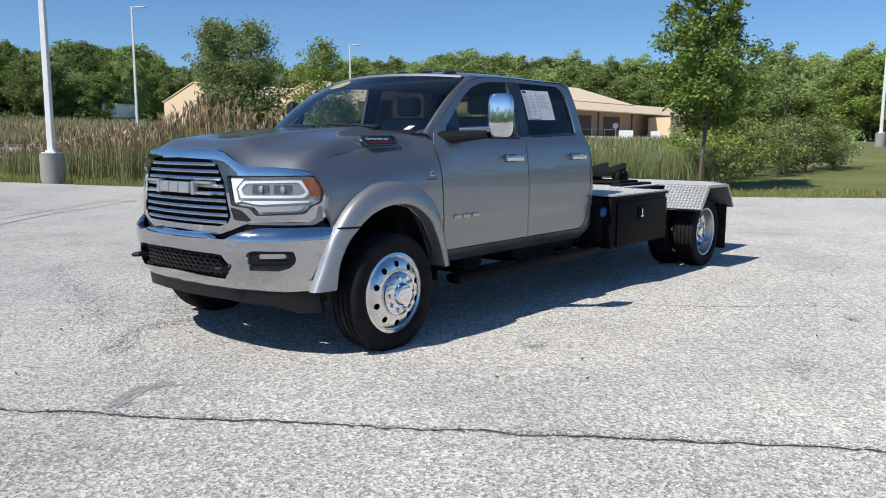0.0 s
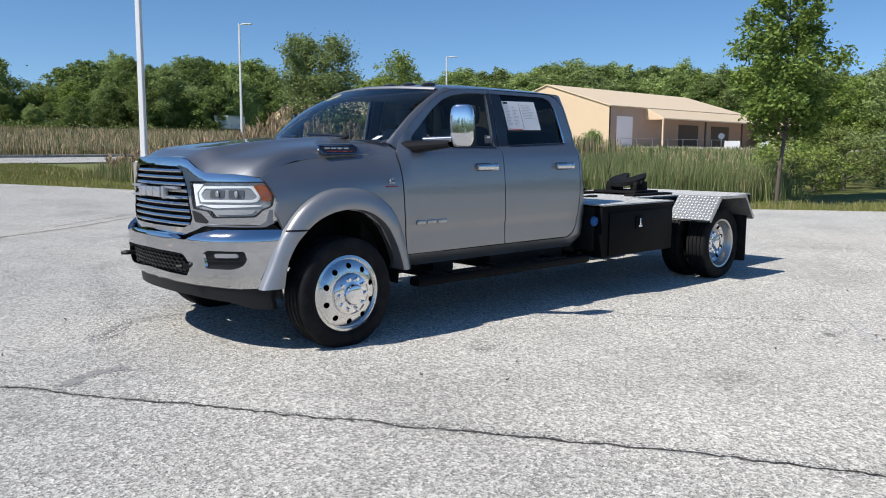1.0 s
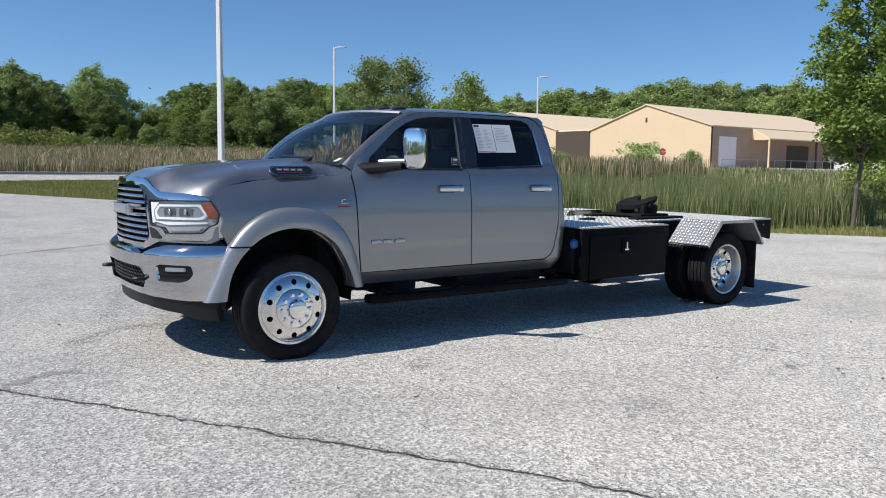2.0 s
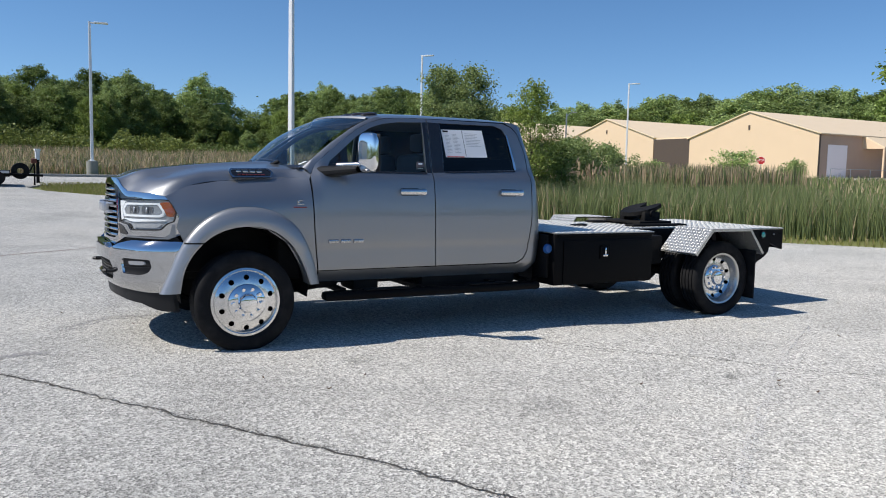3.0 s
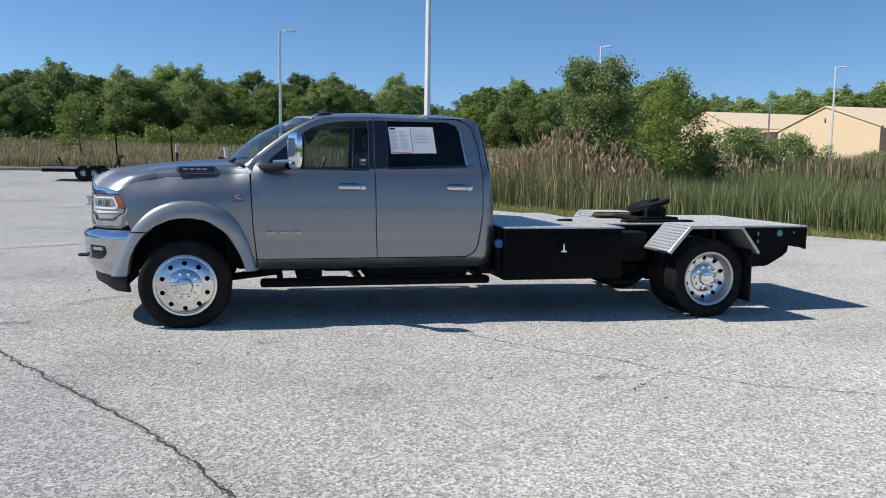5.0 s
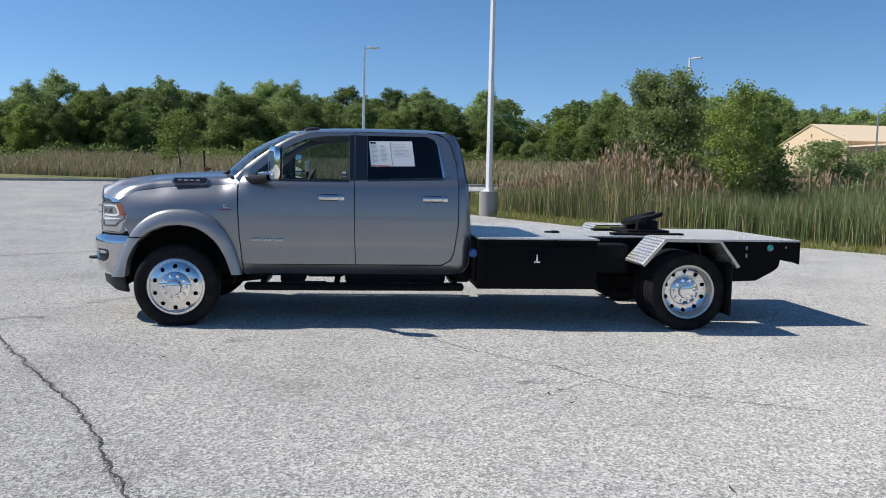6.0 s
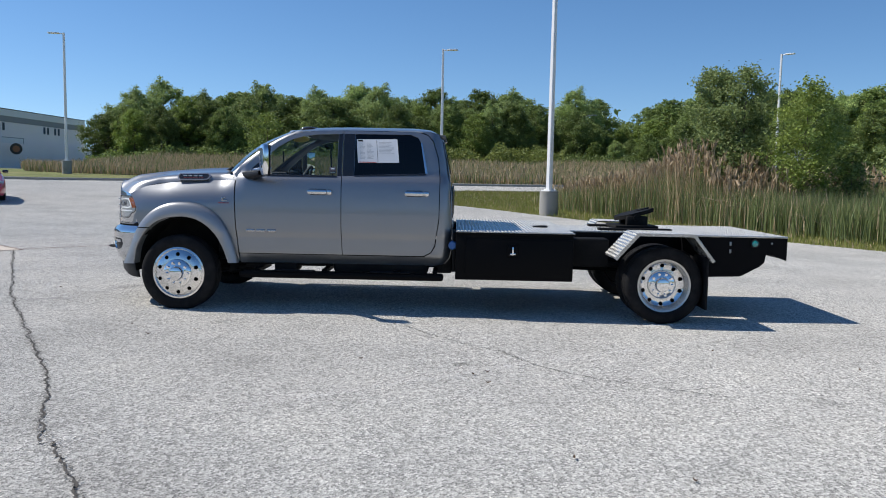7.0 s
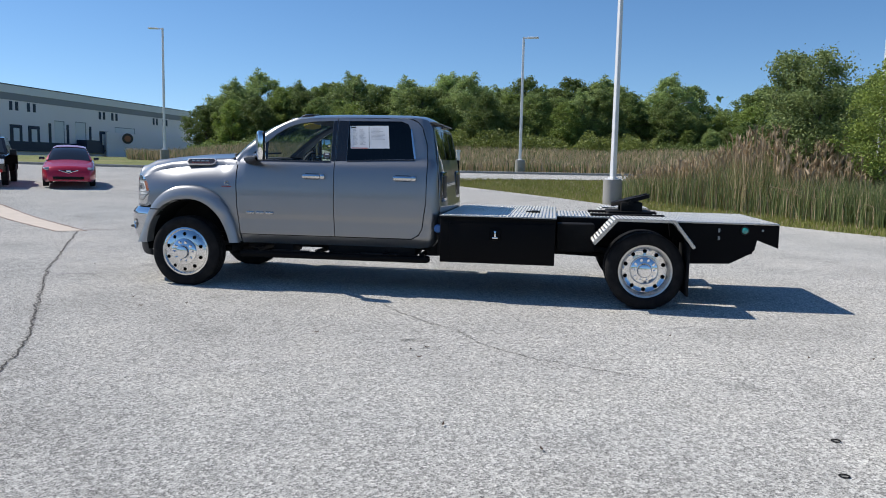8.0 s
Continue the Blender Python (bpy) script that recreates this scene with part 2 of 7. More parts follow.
REED = foliage("green_reed_blades", (0.042, 0.068, 0.024), (0.27, 0.31, 0.125), 0.6, 0.25)
STRAW = foliage("dry_reed_stalks", (0.24, 0.175, 0.105), (0.58, 0.45, 0.30), 0.75, 0.2)
BLADE = foliage("grass_blades", (0.13, 0.155, 0.036), (0.34, 0.335, 0.10), 0.7, 0.35)


# ---- mesh helpers ----
def part(name, bm, mat, parent=None, label="", smooth=True, angle=35):
    """Links a bmesh as one mesh object, under a thing or part when one is given."""
    me = bpy.data.meshes.new(name)
    bm.normal_update()
    bm.to_mesh(me)
    bm.free()
    for f in ([mat] if not isinstance(mat, (list, tuple)) else mat):
        me.materials.append(f)
    if smooth:
        me.shade_smooth()
        me.set_sharp_from_angle(angle=radians(angle))
    ob = new(name, me)
    if parent is not None:
        ob.parent = parent
    if label:
        ob["label"] = label
    return ob


def thing(name, label, category, at=(0, 0, 0), turn=0, group=""):
    ob = new(name)
    ob.matrix_basis = pose(*at, 0, 0, turn)
    ob.empty_display_size = 0.2
    return tagged(ob, label, category, group)


def box(bm, x0, x1, y0, y1, z0, z1, bevel=0.0, m=None):
    c = bmesh.ops.create_cube(bm, size=1)["verts"]
    bmesh.ops.scale(bm, vec=(x1 - x0, y1 - y0, z1 - z0), verts=c)
    bmesh.ops.translate(bm, vec=((x0 + x1) / 2, (y0 + y1) / 2, (z0 + z1) / 2), verts=c)
    if m is not None:
        bmesh.ops.transform(bm, matrix=m, verts=c)
    if bevel:
        es = list({e for v in c for e in v.link_edges})
        bmesh.ops.bevel(bm, geom=es, offset=bevel, segments=2, affect="EDGES", profile=0.5)
    return bm


def boxes(*specs):
    bm = bmesh.new()
    for s in specs:
        box(bm, *s)
    return bm


def rod(bm, a, b, r0, r1=None, n=10, caps=True):
    """A round bar from a to b."""
    a, b = Vector(a), Vector(b)
    d = b - a
    m = Matrix.Translation((a + b) / 2) @ d.to_track_quat("Z", "Y").to_matrix().to_4x4()
    bmesh.ops.create_cone(bm, cap_ends=caps, segments=n, radius1=r0, radius2=r0 if r1 is None else r1, depth=d.length, matrix=m)
    return bm


def rods(pairs, r, n=10):
    bm = bmesh.new()
    for a, b in pairs:
        rod(bm, a, b, r, n=n)
    return bm


def grid(rows):
    """A surface through rows of points."""
    bm = bmesh.new()
    vs = [[bm.verts.new(p) for p in row] for row in rows]
    for a, b in zip(vs, vs[1:]):
        for i in range(len(a) - 1):
            bm.faces.new((a[i], a[i + 1], b[i + 1], b[i]))
    return bm


def lathe(bm, profile, n=40, m=None):
    """Turns a profile of (radius, y) round the y axis."""
    rings = []
    for r, y in profile:
        ring = [bm.verts.new((r * math.cos(2 * math.pi * i / n), y, r * math.sin(2 * math.pi * i / n))) for i in range(n)]
        rings.append(ring)
    for a, b in zip(rings, rings[1:]):
        for i in range(n):
            bm.faces.new((a[i], a[(i + 1) % n], b[(i + 1) % n], b[i]))
    if m is not None:
        bmesh.ops.transform(bm, matrix=m, verts=[v for r in rings for v in r])
    return bm


def spline(xs, ys):
    """A smooth curve through knots."""
    xs, ys = np.array(xs, float), np.array(ys, float)
    d = np.gradient(ys, xs)

    def f(x):
        x = min(max(x, xs[0]), xs[-1])
        i = min(max(int(np.searchsorted(xs, x)) - 1, 0), len(xs) - 2)
        h = xs[i + 1] - xs[i]
        t = (x - xs[i]) / h
        return float((2 * t**3 - 3 * t**2 + 1) * ys[i] + (t**3 - 2 * t**2 + t) * h * d[i] + (3 * t**2 - 2 * t**3) * ys[i + 1] + (t**3 - t**2) * h * d[i + 1])

    return f


def dense(pts, step, closed=True):
    out = []
    n = len(pts)
    for i in range(n if closed else n - 1):
        a, b = np.array(pts[i], float), np.array(pts[(i + 1) % n], float)
        k = max(1, int(np.ceil(np.linalg.norm(b - a) / step)))
        out += [tuple(a + (b - a) * j / k) for j in range(k)]
    if not closed:
        out.append(tuple(map(float, pts[-1])))
    return out


def rounded(pts, r, n=4):
    """A polygon with its corners rounded."""
    out = []
    for i in range(len(pts)):
        p, a, b = (Vector(pts[j % len(pts)]) for j in (i, i - 1, i + 1))
        da, db = a - p, b - p
        k = min(r, da.length * 0.45, db.length * 0.45)
        s, e = p + da.normalized() * k, p + db.normalized() * k
        for j in range(n + 1):
            t = j / n
            out.append(tuple((1 - t) ** 2 * s + 2 * t * (1 - t) * p + t * t * e))
    return out


def inside(p, poly):
    x, y = p
    hit = False
    for (x0, y0), (x1, y1) in zip(poly, poly[1:] + poly[:1]):
        if (y0 > y) != (y1 > y) and x < (x1 - x0) * (y - y0) / (y1 - y0) + x0:
            hit = not hit
    return hit


def panel(outline, holes, place, step=0.06, flange=None, turned=False):
    """A curved panel: a flat outline with holes, laid on a surface by place(u, v); flange: the way its rim is folded back."""
    from mathutils import geometry

    loops = [dense(l, step) for l in [outline, *holes]]
    pts, edges = [], []
    for l in loops:
        k = len(pts)
        pts += l
        edges += [(k + i, k + (i + 1) % len(l)) for i in range(len(l))]
    rim = np.array(pts)
    lo, hi = rim.min(0), rim.max(0)
    for u in np.arange(lo[0] + step / 2, hi[0], step):
        for v in np.arange(lo[1] + step / 2, hi[1], step):
            if inside((u, v), loops[0]) and not any(inside((u, v), h) for h in loops[1:]):
                if ((rim - (u, v)) ** 2).sum(1).min() > (0.45 * step) ** 2:
                    pts.append((u, v))
    vs, _, fs, *_ = geometry.delaunay_2d_cdt([Vector(p) for p in pts], edges, [], 0, 1e-6)
    bm = bmesh.new()
    made = [bm.verts.new(place(v.x, v.y)) for v in vs]
    for f in fs:
        c = sum((vs[i] for i in f), Vector((0, 0))) / len(f)
        if inside(tuple(c), loops[0]) and not any(inside(tuple(c), h) for h in loops[1:]):
            try:
                bm.faces.new([made[i] for i in (reversed(f) if turned else f)])
            except ValueError:
                pass
    bmesh.ops.delete(bm, geom=[v for v in bm.verts if not v.link_faces], context="VERTS")
    if flange is not None:
        rim_edges = [e for e in bm.edges if e.is_boundary]
        ext = bmesh.ops.extrude_edge_only(bm, edges=rim_edges)["geom"]
        bmesh.ops.translate(bm, vec=flange, verts=[g for g in ext if isinstance(g, bmesh.types.BMVert)])
    return bm


def resampled(pts, n):
    pts = np.array(pts, float)
    d = np.r_[0, np.cumsum(np.linalg.norm(np.diff(pts, axis=0), axis=1))]
    return np.stack([np.interp(np.linspace(0, d[-1], n), d, pts[:, k]) for k in range(pts.shape[1])], 1)


# ---- ground ----
def ground_z(x, y):
    """Height of the land: flat about the truck, rising gently outwards and up a bank before the woods, a shallow dip under the rear axle."""
    r = math.hypot(x - 2.5, y + 3) - 14
    rise = 0.032 * (r if r > 1 else (max(0, r + 1) ** 2) / 4)
    rise = rise if rise < 1.5 else 1.5
    az = math.degrees(math.atan2(x - 1, y + 7))
    bank = min(1, max(0, (az + 27) / 7)) * min(1, max(0, (33 - az) / 7))
    rise += bank * min(2.6, 0.048 * max(0, r - 40))
    dip = 0.03 * math.exp(-((x - 5.2) ** 2 + (y + 0.2) ** 2) / 5.0)
    return max(0.0, rise) - dip


def land():
    bm = bmesh.new()
    radii = [0, 4, 8, 11, 13, 15, 17, 20, 23, 26, 30, 34, 38, 43, 48, 54, 61, 70, 85, 110, 160, 260, 500, 1000, 2500]
    n = 96
    rings = []
    for r in radii:
        ring = []
        for i in range(n if r else 1):
            a = 2 * math.pi * i / n
            x, y = 2.5 + r * math.cos(a), -3 + r * math.sin(a)
            ring.append(bm.verts.new((x, y, ground_z(x, y) - 0.05)))
        rings.append(ring)
    for i in range(n):
        bm.faces.new((rings[0][0], rings[1][i], rings[1][(i + 1) % n]))
    for a, b in zip(rings[1:], rings[2:]):
        for i in range(n):
            bm.faces.new((a[i], b[i], b[(i + 1) % n], a[(i + 1) % n]))
    tagged(part("ground", bm, GRASS), "mown green grass land rising gently round the lot", "ground", kind="structure")


# outline of the paved lot and the drive that leaves it
EDGE = [(24, -12), (20.5, -6), (17.67, -0.74), (16.3, 1.65), (14.7, 4.0), (12.85, 6.36), (11.3, 8.8), (9.5, 11.2), (7.5, 14.4), (5.85, 16.9), (4.4, 19.2), (2.2, 22.2), (0.4, 24.5), (-0.9, 26.3)]
DRIVE = [(-1.5, 28.2), (-1.0, 30.4), (1.0, 32.4), (5, 33.6), (12, 34.0), (40, 35), (40, 40.5), (12, 39.6), (4, 39.3), (-2, 38.9), (-8, 37.8), (-14, 35.4), (-19, 32.0), (-27, 29.5), (-60, 24)]
LOT_OUT = EDGE + DRIVE + [(-70, -60), (40, -60)]


def lot():
    bm = panel(LOT_OUT, [], lambda x, y: (x, y, ground_z(x, y)), 1.0, (0, 0, -0.12))
    tagged(part("pavement", bm, LOT, smooth=False), "pale worn paving with exposed stone chips and cracks", "pavement", kind="structure")


def ribbon(pts, width, lift, seed, wander, fine=14, ragged=1.0):
    """A thin uneven strip along a line on the ground."""
    rnd = random.Random(seed)
    pts = resampled(pts, int(4 + fine * sum(math.dist(a, b) for a, b in zip(pts, pts[1:]))))
    rows = []
    off = 0.0
    for i, p in enumerate(pts):
        q = pts[min(i + 1, len(pts) - 1)] - pts[max(i - 1, 0)]
        n = np.array((-q[1], q[0])) / (np.hypot(*q) + 1e-9)
        off = 0.75 * off + rnd.uniform(-wander, wander)
        w = width * (1 + ragged * (rnd.uniform(0.35, 1.3) - 1))
        rows.append([(*(p + n * (off + s * w / 2)), ground_z(*p) + lift) for s in (-1, 1)])
    return grid(rows)


land()
lot()
CRACKS = [
    ([(-4.85, 4.3), (-3.6, 2.1), (-2.66, 0.47), (-2.22, -0.36), (-1.89, -0.86), (-1.41, -1.6), (-1.02, -2.21), (-0.67, -2.75), (-0.24, -3.39), (0.06, -3.87), (0.27, -4.27), (0.49, -4.78), (0.71, -5.16), (0.75, -5.14), (0.94, -5.4), (1.14, -5.68), (1.22, -5.82), (1.6, -6.6), (2.2, -8.6)], 0.016, 0.024),
    ([(2.36, -1.7), (2.66, -2.16), (2.95, -2.5), (3.22, -2.74), (3.48, -3.2), (3.9, -3.59), (4.7, -4.0)], 0.006, 0.02),
]
for i, (line, w, wander) in enumerate(CRACKS):
    tagged(part("pavement_crack", ribbon(line, w, 0.004, i, wander * 0.55, 34), TAR, smooth=False), "thin dark wandering crack in the paving", "crack", kind="structure")
for line, w in (([(1.4, 9.07), (2.9, 10.4), (5.3, 11.9)], 0.05), ([(1.1, 9.4), (2.6, 10.7), (5.0, 12.2)], 0.04), ([(-16.0, 14.4), (-10.1, 9.2), (-4.77, 4.48)], 0.06), ([(-14.5, 11.9), (-8.37, 6.8), (-5.2, 4.18)], 0.05), ([(-5.2, 4.18), (-4.77, 4.48)], 0.09), ([(-4.9, 4.7), (-3.4, 5.8), (1.4, 9.07)], 0.05)):
    tagged(part("pavement_joint", ribbon(line, w, 0.004, int(w * 1000), 0.01), RUSTJOINT, smooth=False), "dark sealed joint line in the paving", "joint", kind="structure")
rows = []
for u in np.linspace(0, 1, 24):
    far, near = (-4.77 - 11.23 * u, 4.48 + 9.92 * u), (-5.2 - 9.3 * u, 4.18 + 7.72 * u)
    rows.append([(x, y, ground_z(x, y) + 0.004) for x, y in ((far[0] + (near[0] - far[0]) * v, far[1] + (near[1] - far[1]) * v) for v in np.linspace(0.03, 0.97, 5))])
tagged(part("drain_strip", grid(rows), DUST, smooth=False), "pale beige concrete drain strip across the lot", "paving", kind="structure")


def flecks(line, width, count, seed, lift, size):
    """Worn traces: many small flecks scattered along a line."""
    rnd = random.Random(seed)
    pts = resampled(line, 60)
    bm = bmesh.new()
    for k in range(count):
        i = rnd.randrange(59)
        p = pts[i] + (pts[i + 1] - pts[i]) * rnd.random() + np.array((rnd.gauss(0, width / 2), rnd.gauss(0, width / 2)))
        r, n, o = size * rnd.uniform(0.5, 1.3), rnd.randrange(4, 7), rnd.uniform(0, 6)
        z = ground_z(*p) + lift + 0.000005 * k
        bm.faces.new([bm.verts.new((p[0] + r * rnd.uniform(0.6, 1.3) * math.cos(o + 6.283 * i / n), p[1] + r * rnd.uniform(0.6, 1.3) * math.sin(o + 6.283 * i / n), z)) for i in range(n)])
    return bm


for i, (line, w, n) in enumerate((
    ([(0.6, -5.3), (1.02, -4.88), (1.84, -4.27), (2.79, -3.62), (3.57, -3.05), (5.5, -1.9)], 0.05, 3200),
    ([(-1.62, -0.20), (-1.66, -0.50), (-1.66, -0.75)], 0.05, 160),
)):
    tagged(part("pavement_scuff", flecks(line, w, n, 80 + i, 0.003, 0.004), SCUFF, smooth=False), "faint pale scuffed line on the paving", "scuff", kind="structure")
for i, (line, w, wander) in enumerate(CRACKS):
    tagged(part("crack_crumbs", flecks(line, 0.03, 2600 if i == 0 else 260, 60 + i, 0.0035, 0.0055), TAR, smooth=False), "dark crumbled edges of the crack", "crack", kind="structure")
for i, (line, w, n) in enumerate((
    ([(0.2, 4.3), (-0.27, 3.3), (-0.5, 2.4), (-0.6, 1.95), (-0.9, 1.3)], 0.16, 700),
    ([(-1.3, 0.25), (-0.9, 0.75), (-0.45, 0.75)], 0.13, 420),
    ([(-1.84, -0.75), (-1.62, -0.6), (-1.42, -0.6)], 0.06, 380),
    ([(-0.4, 1.0), (0.0, 1.7)], 0.16, 260),
    ([(6.6, 3.0), (8.5, 1.2), (9.6, -0.6), (10.0, -2.5)], 0.20, 700),
    ([(-3.4, 1.5), (-2.2, 2.5), (-1.6, 4.0)], 0.22, 600),
)):
    tagged(part("tyre_mark", flecks(line, w, n, 90 + i, 0.0025, 0.009), SKID, smooth=False), "faint dark tyre mark on the paving", "tyre mark", kind="structure")


def blotch(x, y, rx, ry, turn, seed):
    """An oil stain: a soaked middle that breaks up into flecks outwards."""
    rnd = random.Random(seed)
    bm = bmesh.new()
    c, d = math.cos(radians(turn)), math.sin(radians(turn))
    for k in range(150):
        u, v = rnd.gauss(0, 0.5) * rx, rnd.gauss(0, 0.5) * ry
        px, py = x + u * c - v * d, y + u * d + v * c
        r, n, o = rnd.uniform(0.003, 0.007), rnd.randrange(5, 8), rnd.uniform(0, 6)
        z = ground_z(px, py) + 0.0015 + 0.00001 * k
        bm.faces.new([bm.verts.new((px + r * rnd.uniform(0.6, 1.3) * math.cos(o + 6.283 * i / n), py + r * rnd.uniform(0.6, 1.3) * math.sin(o + 6.283 * i / n), z)) for i in range(n)])
    return bm


for i, (x, y, rx, ry, turn) in enumerate(((1.23, -3.25, 0.17, 0.11, 20), (5.28, -4.05, 0.21, 0.12, -10), (0.62, -1.75, 0.12, 0.08, 0), (2.9, -3.2, 0.10, 0.06, 30), (8.5, -4.6, 0.2, 0.12, 0))):
    tagged(part("oil_stain", blotch(x, y, rx, ry, turn, 40 + i), STAIN, smooth=False), "faint dark oil stain on the pale paving", "stain", kind="structure")
LEAF_BITS = [(-0.145, -1.98), (0.51, -2.17), (0.17, -2.40), (3.46, -5.2), (3.99, -5.47), (5.02, -2.55), (3.08, -3.77), (2.12, -3.14), (2.98, -3.55), (3.085, -3.46), (-1.92, 0.2), (-1.25, 1.1), (-0.7, 0.3), (5.95, -3.14), (6.43, -3.08), (7.2, -2.4), (6.9, -3.6)]
rnd = random.Random(3)
for x, y in LEAF_BITS:
    t = rnd.uniform(0, 6.28)
    l, w = rnd.uniform(0.012, 0.022), rnd.uniform(0.005, 0.009)
    rows = [[(x + math.cos(t) * u * l - math.sin(t) * v * w * (1 - u * u), y + math.sin(t) * u * l + math.cos(t) * v * w * (1 - u * u), ground_z(x, y) + 0.006 + 0.012 * u * u + 0.006 * abs(v)) for v in (-1, 0, 1)] for u in (-0.98, -0.4, 0.3, 0.98)]
    tagged(part("dry_leaf", grid(rows), DRYLEAF), "small curled brown dry leaf lying on the paving", "leaf", "leaves on the paving")
for x, y in ((5.51, -5.03), (5.38, -5.53)):
    bm = bmesh.new()
    n = 20
    pts = [Vector((x + 0.022 * math.cos(2 * math.pi * i / n), y + 0.022 * math.sin(2 * math.pi * i / n), ground_z(x, y) + 0.005)) for i in range(n)]
    for a, b in zip(pts, pts[1:] + pts[:1]):
        rod(bm, a, b, 0.0035, n=6)
    tagged(part("rubber_ring", bm, RUBBER), "small black rubber ring lying on the paving", "ring", "rings on the paving")


# ---- the truck: front axle at x = 0, nose towards -x, centre line y = 0 ----
truck = thing("pickup_truck", "silver crew-cab heavy pickup truck with flat hauler deck", "truck")

side_z = spline([0.44, 0.50, 0.56, 0.585, 0.60, 0.63, 0.70, 0.775, 0.805, 0.83, 0.95, 1.10, 1.22, 1.30, 1.355, 1.385, 1.41, 1.55, 1.80, 1.90], [0.885, 0.932, 0.970, 0.983, 0.989, 0.9895, 0.992, 0.9945, 1.0018, 1.003, 1.004, 0.999, 0.988, 0.976, 0.962, 0.946, 0.926, 0.885, 0.815, 0.775])
hood_mid = spline([-0.96, -0.925, -0.85, -0.75, -0.52, -0.29, -0.05, 0.19, 0.36, 0.6], [1.265, 1.285, 1.325, 1.362, 1.402, 1.430, 1.452, 1.468, 1.475, 1.478])
nose = spline([0, 0.3, 0.5, 0.7, 0.85, 0.93, 1.0], [-0.945, -0.925, -0.88, -0.78, -0.65, -0.52, -0.36])


lip = spline([0, 0.30, 0.36, 0.43, 0.50, 0.57, 0.70, 0.80, 0.88], [1.310, 1.312, 1.310, 1.294, 1.250, 1.214, 1.208, 1.202, 1.184])


cab_rear = spline([0.44, 0.48, 0.56, 0.66, 1.0, 1.36, 1.6, 1.76, 1.885], [2.68, 2.70, 2.765, 2.788, 2.788, 2.763, 2.722, 2.686, 2.66])


def hood_edge(x):
    k = min(1, max(0, (x + 0.615) / 0.20))
    return 1.178 + (hood_mid(x) - 0.135 - 0.035 * min(1, max(0, (-x - 0.3) / 0.3)) - 1.178) * k * (2 - k)


def half_width(x, z):
    """Half the width of the body at a place along it and a height; the rear corner is rounded."""
    w = side_z(z)
    r = (x - cab_rear(z)) / 0.12 + 1
    if r > 0:
        w -= 0.12 * (1 - math.sqrt(1 - min(0.985, r) ** 2))
    if x < 0.0:
        w -= 0.16 * x * x
    if x < 0.62:
        k = 1 - (hood_edge(x) - z) / 0.24
        w -= 0.115 * min(1, max(0, k)) ** 2 * min(1, (0.62 - x) / 0.26) * (0.25 + 0.75 * min(1, max(0, (x + 0.62) / 0.35)))
    return w


def hood_z(x, y):
    a = abs(y)
    drop = float(np.interp(a, [0, 0.30, 0.40, 0.48, 0.60, 0.75, 0.81, 0.84, 0.862, 0.875], [0.004, 0.0, 0.0, 0.020, 0.036, 0.052, 0.064, 0.080, 0.106, 0.135]))
    if a > 0.40:
        drop += 0.035 * min(1, max(0, (-x - 0.3) / 0.3)) * min(1, (a - 0.40) / 0.1)
    return hood_mid(x) - drop


def smooth_line(pts, n):
    """A rounded curve through points, evenly spaced."""
    d = np.r_[0, np.cumsum(np.linalg.norm(np.diff(np.array(pts, float), axis=0), axis=1))]
    fx, fz = spline(d, [p[0] for p in pts]), spline(d, [p[1] for p in pts])
    return resampled([(fx(v), fz(v)) for v in np.linspace(0, d[-1], 200)], n)


def on_side(s, out=0.0):
    return lambda x, z: (x, s * (half_width(x, z) + out), z)


def on_nose(out=0.0, lean=0.10):
    """A place on the front of the truck from its y and z."""
    return lambda y, z: (nose(abs(y)) - out + lean * (max(0, z - 0.95)) ** 1.5, y, z)


def side_panel(name, outline, holes, mat, s, parent, out=0.0, step=0.055, fold=0.03, label=""):
    bm = panel(outline, holes, on_side(s, out), step, (0, -s * fold, 0), turned=s > 0)
    return part(name, bm, mat, parent, label)


# -- side panels --
ARCH = [(-0.51, 0.46), (-0.475, 0.64), (-0.395, 0.78), (-0.28, 0.887), (-0.145, 0.943), (-0.008, 0.958), (0.15, 0.932), (0.31, 0.825), (0.43, 0.63), (0.478, 0.49)]
FLARE_OUT = [(-0.655, 0.455), (-0.59, 0.60), (-0.525, 0.76), (-0.466, 0.865), (-0.40, 0.95), (-0.276, 1.047), (-0.14, 1.099), (-0.006, 1.110), (0.177, 1.085), (0.36, 0.978), (0.478, 0.80), (0.548, 0.60), (0.575, 0.49)]
FENDER = [(-0.475, 0.845), (-0.525, 0.95), (-0.505, 1.03), (-0.545, 1.12), (-0.575, 1.16), (-0.60, hood_edge(-0.60)), (-0.55, hood_edge(-0.55)), (-0.5, hood_edge(-0.5)), (-0.45, hood_edge(-0.45)), (-0.4, hood_edge(-0.4)), (-0.2, hood_edge(-0.2)), (0, hood_edge(0)), (0.2, hood_edge(0.2)), (0.40, hood_edge(0.40)), (0.515, 1.35), (0.523, 1.18), (0.538, 0.88), (0.569, 0.585), (0.572, 0.50)] + ARCH[::-1][:-3] + [(-0.395, 0.78)]
FDOOR = [(0.531, 1.36), (0.533, 1.18), (0.548, 0.88), (0.579, 0.590), (1.652, 0.592), (1.638, 0.86), (1.632, 1.40), (1.632, 1.882), (1.36, 1.876), (1.22, 1.862), (1.08, 1.822), (0.955, 1.755), (0.70, 1.565), (0.575, 1.452)]
FGLASS = [(0.665, 1.412), (0.70, 1.485), (0.955, 1.700), (1.08, 1.775), (1.20, 1.815), (1.35, 1.838), (1.585, 1.848), (1.585, 1.408)]
